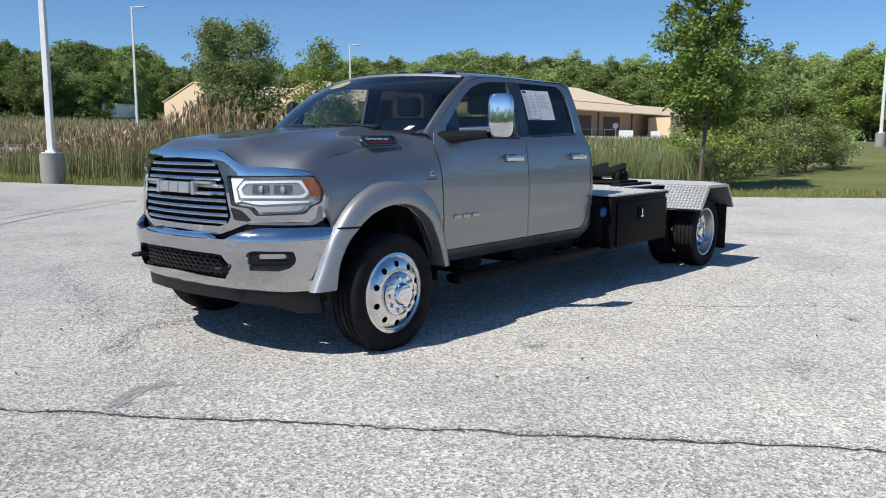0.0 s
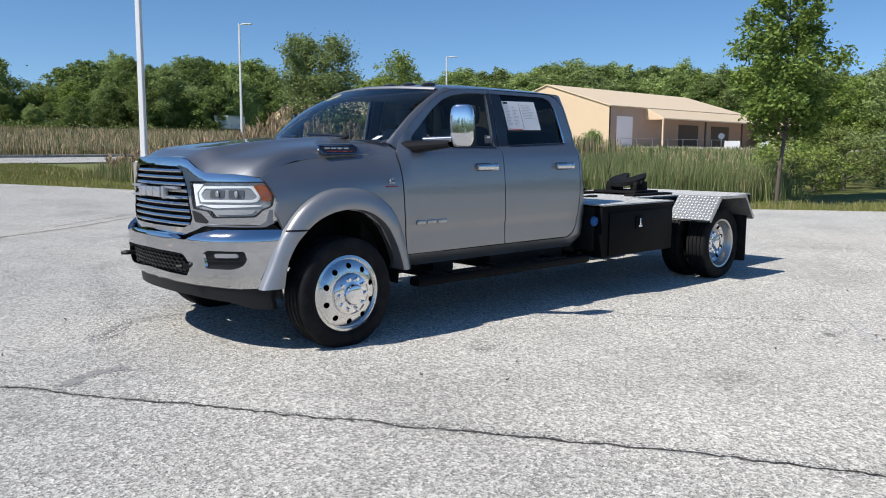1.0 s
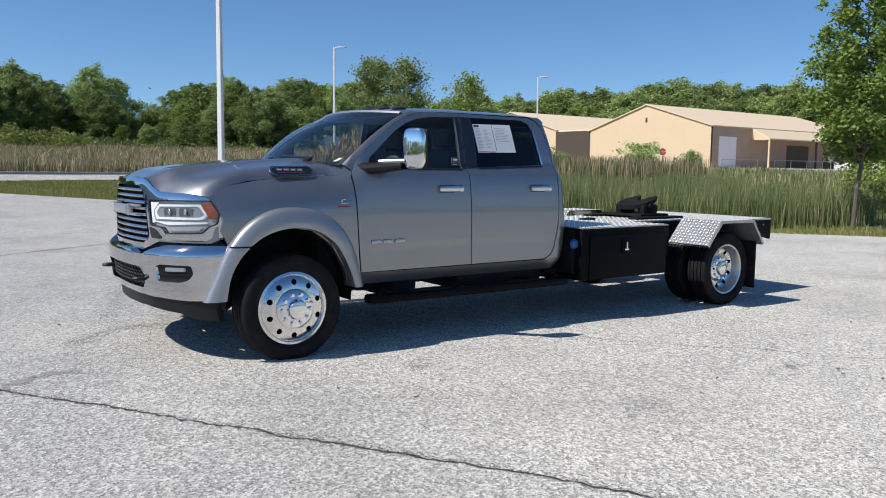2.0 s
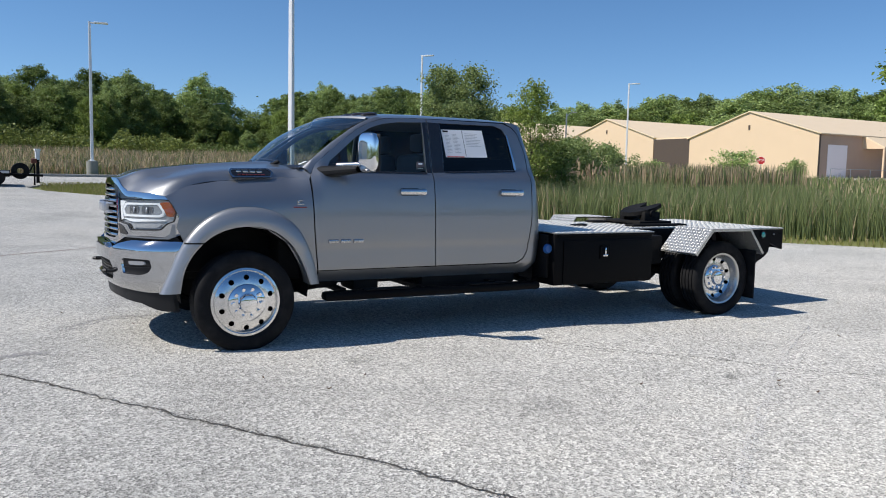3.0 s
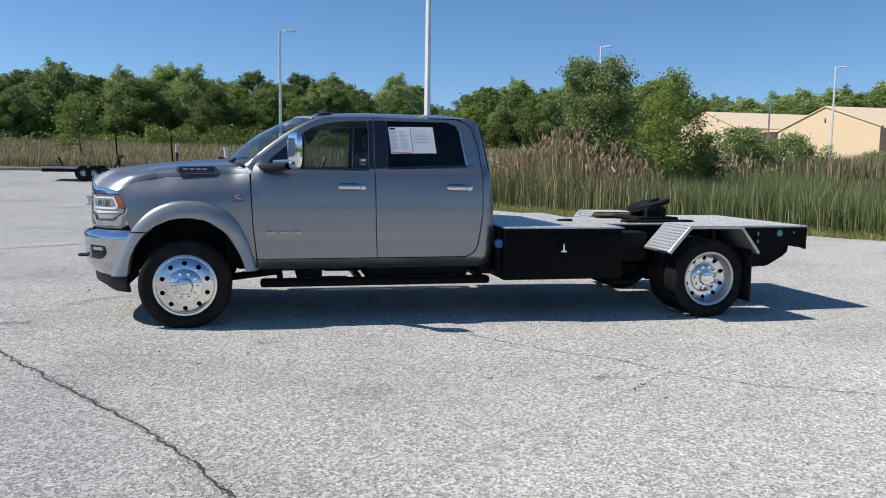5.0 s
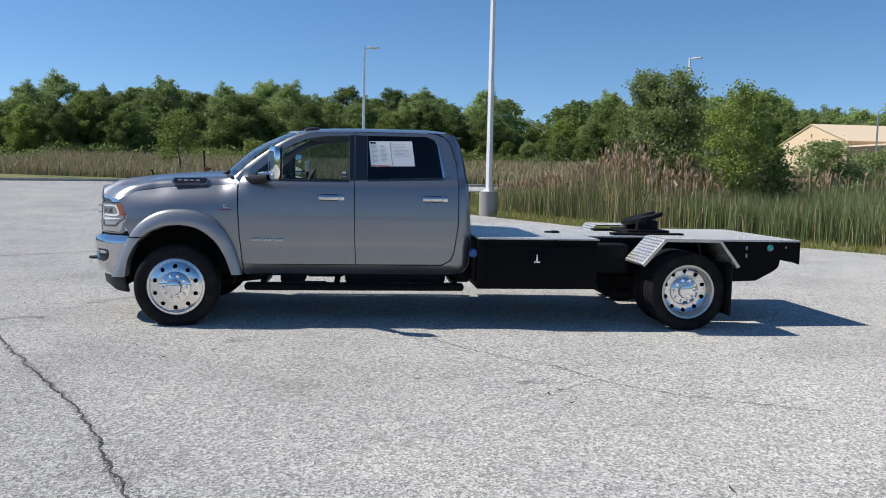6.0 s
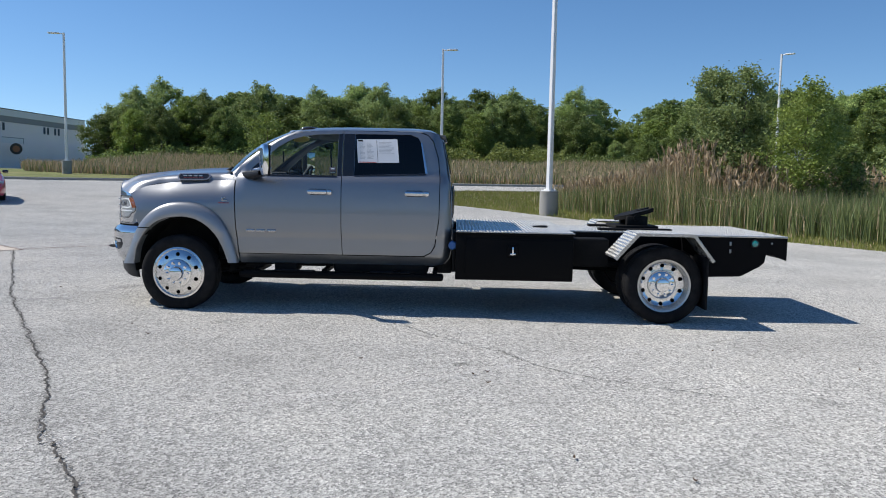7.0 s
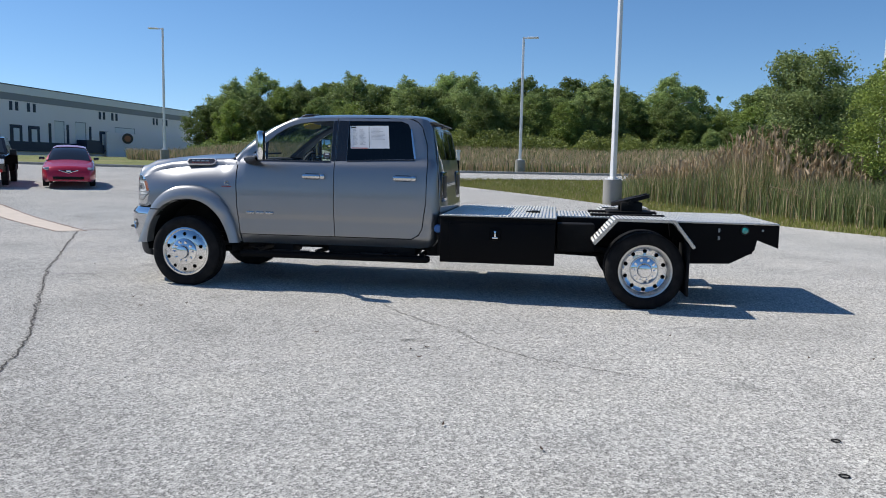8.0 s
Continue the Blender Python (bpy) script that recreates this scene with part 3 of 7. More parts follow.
RDOOR = [(1.640, 1.40), (1.646, 0.86), (1.660, 0.592), (2.50, 0.594), (2.575, 0.635), (2.612, 0.70), (2.652, 0.99), (2.655, 1.39), (2.635, 1.60), (2.575, 1.785), (2.52, 1.845), (2.43, 1.878), (1.640, 1.882)]
RGLASS = [(1.762, 1.850), (2.34, 1.852), (2.42, 1.822), (2.455, 1.76), (2.512, 1.448), (1.762, 1.420)]
QUARTER = [(2.51, 0.586), (2.584, 0.628), (2.622, 0.698), (2.660, 0.985), (2.663, 1.39), (2.643, 1.605), (2.583, 1.790), (2.526, 1.852), (2.45, 1.888), (2.54, 1.888), (2.63, 1.868), (2.674, 1.79), (2.712, 1.63), (2.757, 1.36), (2.784, 1.0), (2.784, 0.66), (2.758, 0.56), (2.70, 0.50), (2.60, 0.487)]

# plain dark boxes that fill the bay and keep light out of the wheel arches
part("engine", boxes((-0.72, 0.45, -0.52, 0.52, 0.55, 1.20, 0.05), (0.30, 0.56, -0.78, 0.78, 0.5, 1.27, 0.02), (-0.58, 0.4, -0.80, 0.80, 1.06, 1.14, 0.02), (-0.60, -0.50, -0.76, 0.76, 0.42, 1.12, 0.02)), DARK, truck, "dark engine bay")
cab = part("cab_shell", boxes((0.62, 2.70, -0.85, 0.85, 0.46, 0.62, 0.02), (2.64, 2.72, -0.84, 0.84, 0.6, 1.42, 0.02)), DARK, truck, "dark cab floor and back wall")
for s in (-1, 1):
    side_panel("front_fender", FENDER, [], SILVER, s, truck)
    fd = side_panel("front_door", FDOOR, [FGLASS], SILVER, s, truck, step=0.025)
    rd = side_panel("rear_door", RDOOR, [RGLASS], SILVER, s, truck, step=0.025)
    side_panel("cab_corner", QUARTER, [], SILVER, s, truck, step=0.022)
    rows = [[(x, s * (half_width(x, z) - (0.04 if k == 8 else 0)), z) for k, z in enumerate(np.linspace(0.583, 0.478, 9))] for x in np.linspace(0.581, 2.60, 50)]
    part("rocker_panel", grid(rows if s < 0 else rows[::-1]), SILVER, truck)
    side_panel("window", FGLASS, [], TINT, s, fd, -0.012, 0.1, 0.004, "lightly tinted side window").visible_shadow = False
    side_panel("window", RGLASS, [], PRIVACY, s, rd, -0.012, 0.1, 0.004, "dark tinted rear side window")
    side_panel("sail_panel", [(0.672, 1.413), (0.706, 1.485), (0.86, 1.617), (0.86, 1.413)], [], TRIM, s, fd, -0.008, 0.05, 0.01)
    # black pillar cover and belt strips
    side_panel("pillar_cover", [(1.588, 1.408), (1.588, 1.848), (1.629, 1.852), (1.629, 1.405)], [], TRIM, s, fd, 0.002, 0.06, 0.01)
    side_panel("pillar_cover", [(1.643, 1.408), (1.643, 1.852), (1.759, 1.850), (1.759, 1.412)], [], TRIM, s, rd, 0.002, 0.06, 0.01)
    side_panel("belt_strip", [(0.66, 1.398), (0.66, 1.411), (1.585, 1.408), (1.585, 1.396)], [], TRIM, s, fd, 0.006, 0.05, 0.01)
    side_panel("belt_strip", [(1.765, 1.408), (1.765, 1.420), (2.512, 1.446), (2.512, 1.434)], [], TRIM, s, rd, 0.006, 0.05, 0.01)
    side_panel("window_trim", [(2.505, 1.45), (2.45, 1.77), (2.462, 1.775), (2.528, 1.45)], [], CHROME, s, rd, 0.004, 0.05, 0.01)
    # dark jambs behind the door gaps
    for xs in ((0.50, 0.60), (1.60, 1.69)):
        jb = grid([[(x, s * (half_width(x, z) - 0.028), z) for x in xs] for z in np.linspace(0.56, 1.37, 9)])
        part("door_jamb", jb, DARK, cab)
    jb = grid([[(x, s * (half_width(x, z) - 0.028), z) for z in (0.56, 0.61)] for x in np.linspace(0.58, 2.6, 20)])
    part("door_jamb", jb, DARK, cab)
    # handles
    for x0, d in ((1.295, fd), (2.30, rd)):
        y = s * 0.984
        bm = boxes((x0 - 0.005, x0 + 0.20, *sorted((y, y + s * 0.048)), 1.214, 1.266, 0.018), (x0 + 0.192, x0 + 0.252, *sorted((y, y + s * 0.042)), 1.210, 1.270, 0.02))
        part("door_handle", bm, HANDLE, d, "bright chrome pull handle")
        # black patch on the door: the shade round the handle, put in as colour
        bm = panel(rounded([(x0 + 0.01, 1.207), (x0 + 0.19, 1.207), (x0 + 0.19, 1.271), (x0 + 0.01, 1.271)], 0.02, 3), [], on_side(s, 0.0025), 0.05, turned=s > 0)
        part("handle_cup", bm, TRIM, d)
    # flared wheel arch
    a, b = smooth_line(FLARE_OUT, 60), smooth_line(ARCH, 60)
    rows = []
    for (x0, z0), (x1, z1) in zip(a, b):
        row = []
        for k, o in ((0, -0.004), (0.015, 0.034), (0.06, 0.050), (0.22, 0.066), (0.5, 0.080), (0.85, 0.088), (0.97, 0.082), (1.0, 0.062), (1.0, -0.06)):
            x, z = x0 + (x1 - x0) * k, z0 + (z1 - z0) * k
            w = half_width(max(x, -0.5), max(z, 0.60)) - (0.10 * (-0.5 - x) if x < -0.5 else 0)
            row.append((x, s * (w + o), z))
        rows.append(row if s > 0 else row[::-1])
    part("wheel_arch_flare", grid(rows), FLARE, truck, "bright silver flared wheel arch")
    # dark split where the bumper's end meets the flare
    gap = []
    for k, o in ((0.015, 0.034), (0.06, 0.050), (0.22, 0.066), (0.5, 0.080), (0.85, 0.088), (0.97, 0.082), (1.0, 0.062)):
        cut = []
        for zc in (0.832, 0.844):
            line = [((x0 + (x1 - x0) * k), (z0 + (z1 - z0) * k)) for (x0, z0), (x1, z1) in zip(a, b)]
            for (xa, za), (xb, zb) in zip(line, line[1:]):
                if za <= zc < zb:
                    x = xa + (xb - xa) * (zc - za) / (zb - za)
                    w = half_width(max(x, -0.5), zc) - (0.10 * (-0.5 - x) if x < -0.5 else 0)
                    cut.append((x, s * (w + o + 0.003), zc))
                    break
        if len(cut) == 2:
            gap.append(cut)
    part("flare_split", grid(gap if s < 0 else [g[::-1] for g in gap]), DARK, truck)
    corner = [(0.34, hood_edge(0.34) - 0.01), (0.52, 1.335), (0.545, 1.40), (0.585, 1.462), (0.50, 1.45), (0.40, 1.40)]
    side_panel("cowl_corner", corner, [], SILVER, s, truck, -0.008, 0.05, 0.03)
    # dark wheel well
    well = []
    for k in range(25):
        t = math.pi * (k / 24) * 1.12 - 0.19
        well.append([(-0.015 - 0.50 * math.cos(t), s * y, 0.47 + 0.475 * math.sin(t)) for y in (0.35, 0.62, 0.9, 1.0)])
    part("wheel_well", grid(well), DARK, truck)
    # A pillar
    edge = resampled([(0.535, 1.375), (0.575, 1.456), (0.70, 1.569), (0.955, 1.759), (1.08, 1.826), (1.22, 1.866)], 16)
    rows = []
    for k, (x, z) in enumerate(edge):
        t = k / 15
        o = Vector((x, half_width(x, z) - 0.002, z))
        i = Vector((0.475 + 0.635 * t, 0.862 - 0.115 * t, 1.428 + 0.435 * t + 0.035 * math.sin(math.pi * t)))
        rows.append([(p.x, s * p.y, p.z) for p in (o.lerp(i, u) + Vector((-0.010, 0.006, 0.012)) * math.sin(math.pi * u) for u in (0, 0.3, 0.6, 1))])
    part("windshield_pillar", grid(rows if s < 0 else [r[::-1] for r in rows]), SILVER, truck)

# -- roof, hood, glass --
rows = []
for t in np.linspace(0, 1, 36):
    row = []
    for y in np.linspace(-0.78, 0.78, 27):
        q = abs(y / 0.78)
        x = 0.945 + 0.165 * q * q
        x += (2.685 - x) * t
        ze = float(np.interp(x, [0.945, 1.1, 1.22, 1.4, 1.65, 2.3, 2.42, 2.54, 2.615, 2.685], [1.835, 1.853, 1.868, 1.880, 1.886, 1.888, 1.888, 1.884, 1.855, 1.79]))
        ye = float(np.interp(x, [1.0, 1.22, 1.5, 2.5, 2.56, 2.63, 2.685], [0.770, 0.788, 0.782, 0.782, 0.778, 0.755, 0.72]))
        crown = float(np.interp(x, [0.945, 1.3, 1.7, 2.35, 2.53, 2.685], [0.062, 0.064, 0.066, 0.062, 0.05, 0.035]))
        row.append((x, y * ye / 0.78, ze + crown * max(0.0, 1 - q ** 2.6) ** 0.9))
    rows.append(row)
part("roof", grid([r[::-1] for r in rows]), SILVER, truck)
rows = []
for t in np.linspace(0, 1, 14):
    row = []
    for u in np.linspace(-1, 1, 21):
        lo = Vector((0.27 + 0.215 * u * u, 0.865 * u, 1.452 - 0.024 * u * u))
        hi = Vector((0.945 + 0.16 * u * u, 0.748 * u, 1.893 - 0.032 * u * u))
        row.append(lo.lerp(hi, t) + Vector((-0.03, 0, 0.045)) * math.sin(math.pi * t))
    rows.append(row)
shield = part("windshield", grid([r[::-1] for r in rows]), SHIELD, truck, "lightly tinted windshield")
shield.visible_shadow = False
strip = []
for u in np.linspace(-0.97, 0.97, 21):
    p = Vector((0.945 + 0.16 * u * u, 0.748 * u, 1.893 - 0.032 * u * u))
    strip.append([p + Vector((-0.020, 0, -0.006)), p + Vector((-0.006, 0, 0.010)), p + Vector((0.02, 0, 0.016))])
part("top_strip", grid(strip), FLARE, shield, "pale windshield top moulding")

rows = []
ys = np.concatenate([np.linspace(-0.875, -0.80, 6), np.linspace(-0.77, -0.36, 12), np.linspace(-0.30, 0.30, 9), np.linspace(0.36, 0.77, 12), np.linspace(0.80, 0.875, 6)])
for t in np.linspace(0, 1, 34):
    row = []
    for y in ys:
        front = on_nose()(y, lip(abs(y)))[0] + 0.012
        back = 0.27 + 0.23 * (y / 0.875) ** 2
        x = front + (back - front) * t ** 1.25
        k = min(1, (x - front) / 0.20)
        z = lip(abs(y)) + (hood_z(x, y) - lip(abs(y))) * k * (2 - k)
        row.append((x, y * (1 + ((half_width(x, hood_edge(x)) - 0.003) / 0.875 - 1) * abs(y / 0.875) ** 3), z + 0.002))
    rows.append(row)
part("hood", grid([r[::-1] for r in rows]), SILVER, truck)
part("cowl", grid([[(0.20 + 0.24 * (y / 0.86) ** 2, y, 1.438 - 0.02 * (y / 0.86) ** 2), (0.34 + 0.22 * (y / 0.86) ** 2, y, 1.448)] for y in np.linspace(-0.86, 0.86, 20)]), BLACK, truck)
# rear wall of the cab with its sliding window
BACK = [(-0.84, 0.50), (0.84, 0.50), (0.885, 0.66), (0.895, 1.0), (0.86, 1.36), (0.745, 1.72), (0.71, 1.795), (-0.71, 1.795), (-0.745, 1.72), (-0.86, 1.36), (-0.895, 1.0), (-0.885, 0.66)]
BGLASS = rounded([(-0.76, 1.45), (0.76, 1.45), (0.68, 1.77), (-0.68, 1.77)], 0.06)
back_x = lambda y, z: (cab_rear(z) + 0.004 + 0.012 * (1 - (y / 0.9) ** 2), y, z)
cw = part("cab_back", panel(BACK, [BGLASS], back_x, 0.05, (-0.008, 0, 0)), SILVER, truck)
part("rear_window", panel(BGLASS, [], lambda y, z: (back_x(y, z)[0] - 0.004, y, z), 0.1), REARGLASS, truck, "dark rear window with slider")
for y in (-0.255, 0.235):
    part("window_frame", panel([(y, 1.45), (y + 0.02, 1.45), (y + 0.02, 1.77), (y, 1.77)], [], back_x, 0.06, (-0.02, 0, 0)), TRIM, cw)
for s in (-1, 1):
    part("tail_lamp_recess", boxes((2.770, 2.808, s * 0.60 - 0.15, s * 0.60 + 0.15, 1.02, 1.275, 0.012)), BLACK, cw)
    part("tail_lamp_rim", boxes((2.765, 2.803, s * 0.60 - 0.185, s * 0.60 + 0.185, 0.985, 1.315, 0.012)), TRIM, cw)

eave = [[(2.683, y * 0.72 / 0.78, 1.789 + 0.035 * max(0.0, 1 - abs(y / 0.78) ** 2.6) ** 0.9), back_x(y * 0.71 / 0.78, 1.795)] for y in np.linspace(-0.78, 0.78, 27)]
part("roof_rear", grid(eave[::-1]), SILVER, truck)
part("brake_lamp", boxes((2.672, 2.712, -0.14, 0.14, 1.806, 1.826, 0.006)), SMOKE, truck, "smoked high brake lamp")

# -- roof marker lamps --
for y in (-0.52, -0.27, 0.0, 0.27, 0.52):
    z = 1.930 - 0.014 * (y / 0.5) ** 2
    bm = bmesh.new()
    bmesh.ops.create_uvsphere(bm, u_segments=16, v_segments=8, radius=1, matrix=Matrix.LocRotScale((1.20, y, z), Euler((0, radians(-6), 0)), (0.080, 0.036, 0.019)))
    part("roof_marker_lamp", bm, SMOKE, truck, "smoked roof marker lamp")

FRONTCHROME = surf("front_chrome", (0.60, 0.605, 0.62), 0.07, 1.0, 0.04, 4.0, 40.0)
LAMPGREY = surf("grey_lamp_bowl", (0.40, 0.41, 0.43), 0.2, 0.5, 0.05)
LAMPDARK = surf("dark_projector_housing", (0.16, 0.165, 0.18), 0.2, 0.5, 0.05)
LAMPPALE = surf("pale_lamp_plastic", (0.40, 0.41, 0.43), 0.15, 0.2, 0.05)
# -- front: chrome surround, grille, lamps --
def both(pts):
    """A half outline from the middle out, closed by its mirror image."""
    return pts + [(-y, z) for y, z in reversed(pts) if abs(y) > 1e-6]


SURROUND = both([(0, 1.315), (-0.34, 1.314), (-0.42, 1.298), (-0.50, 1.248), (-0.57, 1.216), (-0.80, 1.204), (-0.885, 1.185), (-0.925, 1.10), (-0.938, 1.03), (-0.935, 0.91), (-0.91, 0.872), (-0.826, 0.878), (-0.60, 0.870), (-0.495, 0.825), (-0.39, 0.790), (0, 0.806)])
GRILLE = both([(0, 1.262), (-0.31, 1.254), (-0.385, 1.218), (-0.435, 1.12), (-0.485, 0.91), (-0.465, 0.865), (-0.40, 0.842), (0, 0.840)])
LAMP = rounded([(-0.465, 1.149), (-0.895, 1.153), (-0.923, 1.071), (-0.916, 0.998), (-0.888, 0.980), (-0.862, 0.934), (-0.649, 0.923), (-0.615, 0.966), (-0.501, 0.981)], 0.014, 3)
LAMP_HOLE = rounded([(-0.455, 1.157), (-0.90, 1.161), (-0.931, 1.073), (-0.924, 0.993), (-0.896, 0.974), (-0.870, 0.925), (-0.643, 0.914), (-0.607, 0.958), (-0.490, 0.973)], 0.014, 3)
LAMP_R, LAMP_HOLE_R = [(-y, z) for y, z in LAMP], [(-y, z) for y, z in LAMP_HOLE]


def on_surround(y, z):
    """The chrome rolls back towards the hood and under the lamps."""
    x = on_nose()(y, z)[0]
    up, low = max(0, z - lip(abs(y)) + 0.040), max(0, 0.905 - z) if abs(y) > 0.58 else 0
    return (x + 5.0 * up * up + 5.0 * low * low, y, z)


front = part("front_surround", panel(SURROUND, [GRILLE, LAMP_HOLE, LAMP_HOLE_R], on_surround, 0.022, (0.05, 0, 0), turned=True), FRONTCHROME, truck, "chrome grille surround")
for s in (-1, 1):
    # black wedge that stands for a dark reflection in the chrome beside the lamp
    wedge = rounded([(s * 0.485, 0.965), (s * 0.56, 0.945), (s * 0.615, 0.890), (s * 0.60, 0.878), (s * 0.51, 0.885)], 0.012, 2)
    part("lower_inset", panel(wedge, [], on_nose(0.003), 0.04, (0.01, 0, 0), turned=True), TRIM, front)
    strip = [(s * 0.60, 0.872), (s * 0.88, 0.872), (s * 0.905, 0.90), (s * 0.915, 0.975), (s * 0.925, 0.975), (s * 0.925, 0.885), (s * 0.90, 0.860), (s * 0.60, 0.860)]
    part("lamp_trim", panel(strip, [], on_nose(0.003), 0.04, (0.01, 0, 0), turned=True), SILVER, front)
part("bumper_gap", panel(both([(0, 0.83), (-0.40, 0.83), (-0.56, 0.875), (-0.92, 0.875), (-0.96, 0.80), (-0.60, 0.79), (-0.42, 0.75), (0, 0.75)]), [], on_nose(-0.02), 0.06, turned=True), DARK, truck)
gr = part("grille", panel(GRILLE, [], on_nose(-0.05), 0.06, turned=True), DARK, truck, "dark grille opening with metallic bars")
for z in np.arange(0.868, 1.245, 0.0445):
    yl = float(np.interp(z, [0.84, 0.90, 1.09, 1.215, 1.26], [0.44, 0.465, 0.43, 0.375, 0.30]))
    rows = []
    for y in np.linspace(-yl, yl, 25):
        x = on_nose(-0.008)(y, z)[0]
        rows.append([(x + 0.012, y, z - 0.015), (x - 0.004, y, z - 0.011), (x - 0.007, y, z - 0.002), (x - 0.002, y, z + 0.009), (x + 0.035, y, z + 0.014)][::-1])
    part("grille_bar", grid([r[::-1] for r in rows]), surf("dark_chrome", (0.52, 0.52, 0.53), 0.16, 1.0, 0.05) if z < 0.87 else bpy.data.materials["dark_chrome"], gr)
# plain blocks for the maker's emblem on the grille
bm = bmesh.new()
for y0, y1 in ((0.165, 0.065), (0.055, -0.045), (-0.055, -0.165)):
    box(bm, -0.975, -0.925, y1, y0, 1.040, 1.108, 0.008)
for k in (-1, 1):
    box(bm, -0.968, -0.925, *sorted((k * 0.185, k * 0.21)), 1.030, 1.118, 0.007)
    for z in (1.034, 1.102):
        box(bm, -0.952, -0.905, *sorted((k * 0.20, k * 0.375)), z, z + 0.014, 0.004)
part("emblem", bm, surf("pale_emblem_metal", (0.62, 0.62, 0.63), 0.32, 0.8, 0.04), gr)
for s in (-1, 1):
    lp = LAMP if s < 0 else LAMP_R
    hole = LAMP_HOLE if s < 0 else LAMP_HOLE_R
    hl = part("headlight", panel(lp, [], on_nose(-0.024), 0.05, turned=True), LAMPPALE, truck, "clear headlight with amber side reflector")
    part("lens", panel(lp, [], on_nose(0.002), 0.05, (0.01, 0, 0), turned=True), CLEAR, hl).visible_shadow = False
    part("gasket", panel(hole, [lp], on_nose(-0.004), 0.04, (0.02, 0, 0), turned=True), TRIM, hl, "black lamp gasket")
    ring = rounded([(s * 0.525, 1.078), (s * 0.565, 1.126), (s * 0.852, 1.132), (s * 0.882, 1.060), (s * 0.862, 1.024), (s * 0.545, 1.020)], 0.012, 3)
    hole_in = rounded([(s * 0.547, 1.075), (s * 0.577, 1.110), (s * 0.843, 1.118), (s * 0.870, 1.060), (s * 0.853, 1.040), (s * 0.562, 1.036)], 0.012, 3)
    part("lamp_bezel", panel(ring, [hole_in], on_nose(-0.010), 0.03, (0.012, 0, 0), turned=True), LEDWHITE, hl, "bright white lamp bezel")
    edge = rounded([(s * 0.475, 1.140), (s * 0.560, 1.140), (s * 0.512, 1.080), (s * 0.530, 1.005), (s * 0.620, 0.985), (s * 0.660, 0.982), (s * 0.880, 0.996), (s * 0.880, 1.008), (s * 0.560, 1.004), (s * 0.505, 0.990)], 0.004, 2)
    part("light_guide", panel(edge, [], on_nose(-0.013), 0.03, (0.008, 0, 0), turned=True), LEDWHITE, hl, "white light guide along the lamp")
    bowl = rounded([(s * 0.545, 1.075), (s * 0.575, 1.112), (s * 0.845, 1.120), (s * 0.872, 1.060), (s * 0.855, 1.038), (s * 0.56, 1.034)], 0.012, 3)
    part("lamp_bowl", panel(bowl, [], on_nose(-0.016), 0.04, (0.01, 0, 0), turned=True), LAMPGREY, hl, "grey reflector bowl")
    for y0, y1, z0, z1 in ((0.615, 0.705, 1.047, 1.102), (0.73, 0.815, 1.047, 1.104)):
        rect = rounded([(s * y0, z0), (s * y1, z0 + 0.003), (s * y1, z1), (s * y0, z1)], 0.012, 3)
        part("projector", panel(rect, [], on_nose(-0.011), 0.05, (0.01, 0, 0), turned=True), LAMPDARK, hl)
        bm = bmesh.new()
        c = on_nose(-0.012)(s * (y0 + y1) / 2, (z0 + z1) / 2)
        bmesh.ops.create_uvsphere(bm, u_segments=16, v_segments=10, radius=0.024, matrix=Matrix.Translation(c) @ Matrix.Diagonal((0.4, 1.0, 1.0, 1.0)))
        part("projector_lens", bm, LAMPGREY, hl)
    am = rounded([(s * 0.852, 1.135), (s * 0.890, 1.142), (s * 0.916, 1.072), (s * 0.914, 1.030), (s * 0.888, 1.032), (s * 0.879, 1.065)], 0.008, 2)
    part("side_reflector", panel(am, [], on_nose(-0.008), 0.03, (0.012, 0, 0), turned=True), AMBER, hl, "amber side reflector")
    low = rounded([(s * 0.66, 0.936), (s * 0.848, 0.946), (s * 0.862, 0.972), (s * 0.64, 0.968)], 0.01, 2)
    part("running_lamp", panel(low, [], on_nose(-0.014), 0.05, (0.008, 0, 0), turned=True), LAMPPALE, hl, "pale grey running lamp")

# -- bumper and what sits in it --
def on_bumper(out=0.0):
    def f(y, z):
        # a raised roll along the top, a crease below it, a face that leans back towards its tucked lower edge
        roll = 0.06 * max(0, (z - 0.757) / 0.085) ** 2 + 0.10 * max(0, 0.74 - z) + 0.07 * max(0, (0.56 - z) / 0.12) ** 2 + 0.007 * math.exp(-((z - 0.742) / 0.014) ** 2)
        return (nose(min(1.0, abs(y))) - 0.068 - out + roll, y * (1 + 0.012), z)

    return f


BUMPER = both([(0, 0.798), (-0.30, 0.796), (-0.40, 0.772), (-0.49, 0.770), (-0.565, 0.812), (-0.67, 0.842), (-0.93, 0.845), (-0.975, 0.838), (-0.965, 0.70), (-0.925, 0.52), (-0.895, 0.452), (-0.68, 0.438), (0, 0.445)])
INTAKE = both([(0, 0.684), (-0.40, 0.678), (-0.463, 0.672), (-0.503, 0.618), (-0.50, 0.56), (-0.466, 0.522), (-0.334, 0.526), (0, 0.540)])
FOG = rounded([(-0.622, 0.684), (-0.655, 0.706), (-0.853, 0.705), (-0.860, 0.646), (-0.838, 0.603), (-0.788, 0.582), (-0.632, 0.584)], 0.014, 3)
FOG_R = [(-y, z) for y, z in FOG]
bp = part("front_bumper", panel(BUMPER, [INTAKE, FOG, FOG_R], on_bumper(), 0.022, (0.05, 0, 0), turned=True), FRONTCHROME, truck, "chrome front bumper")
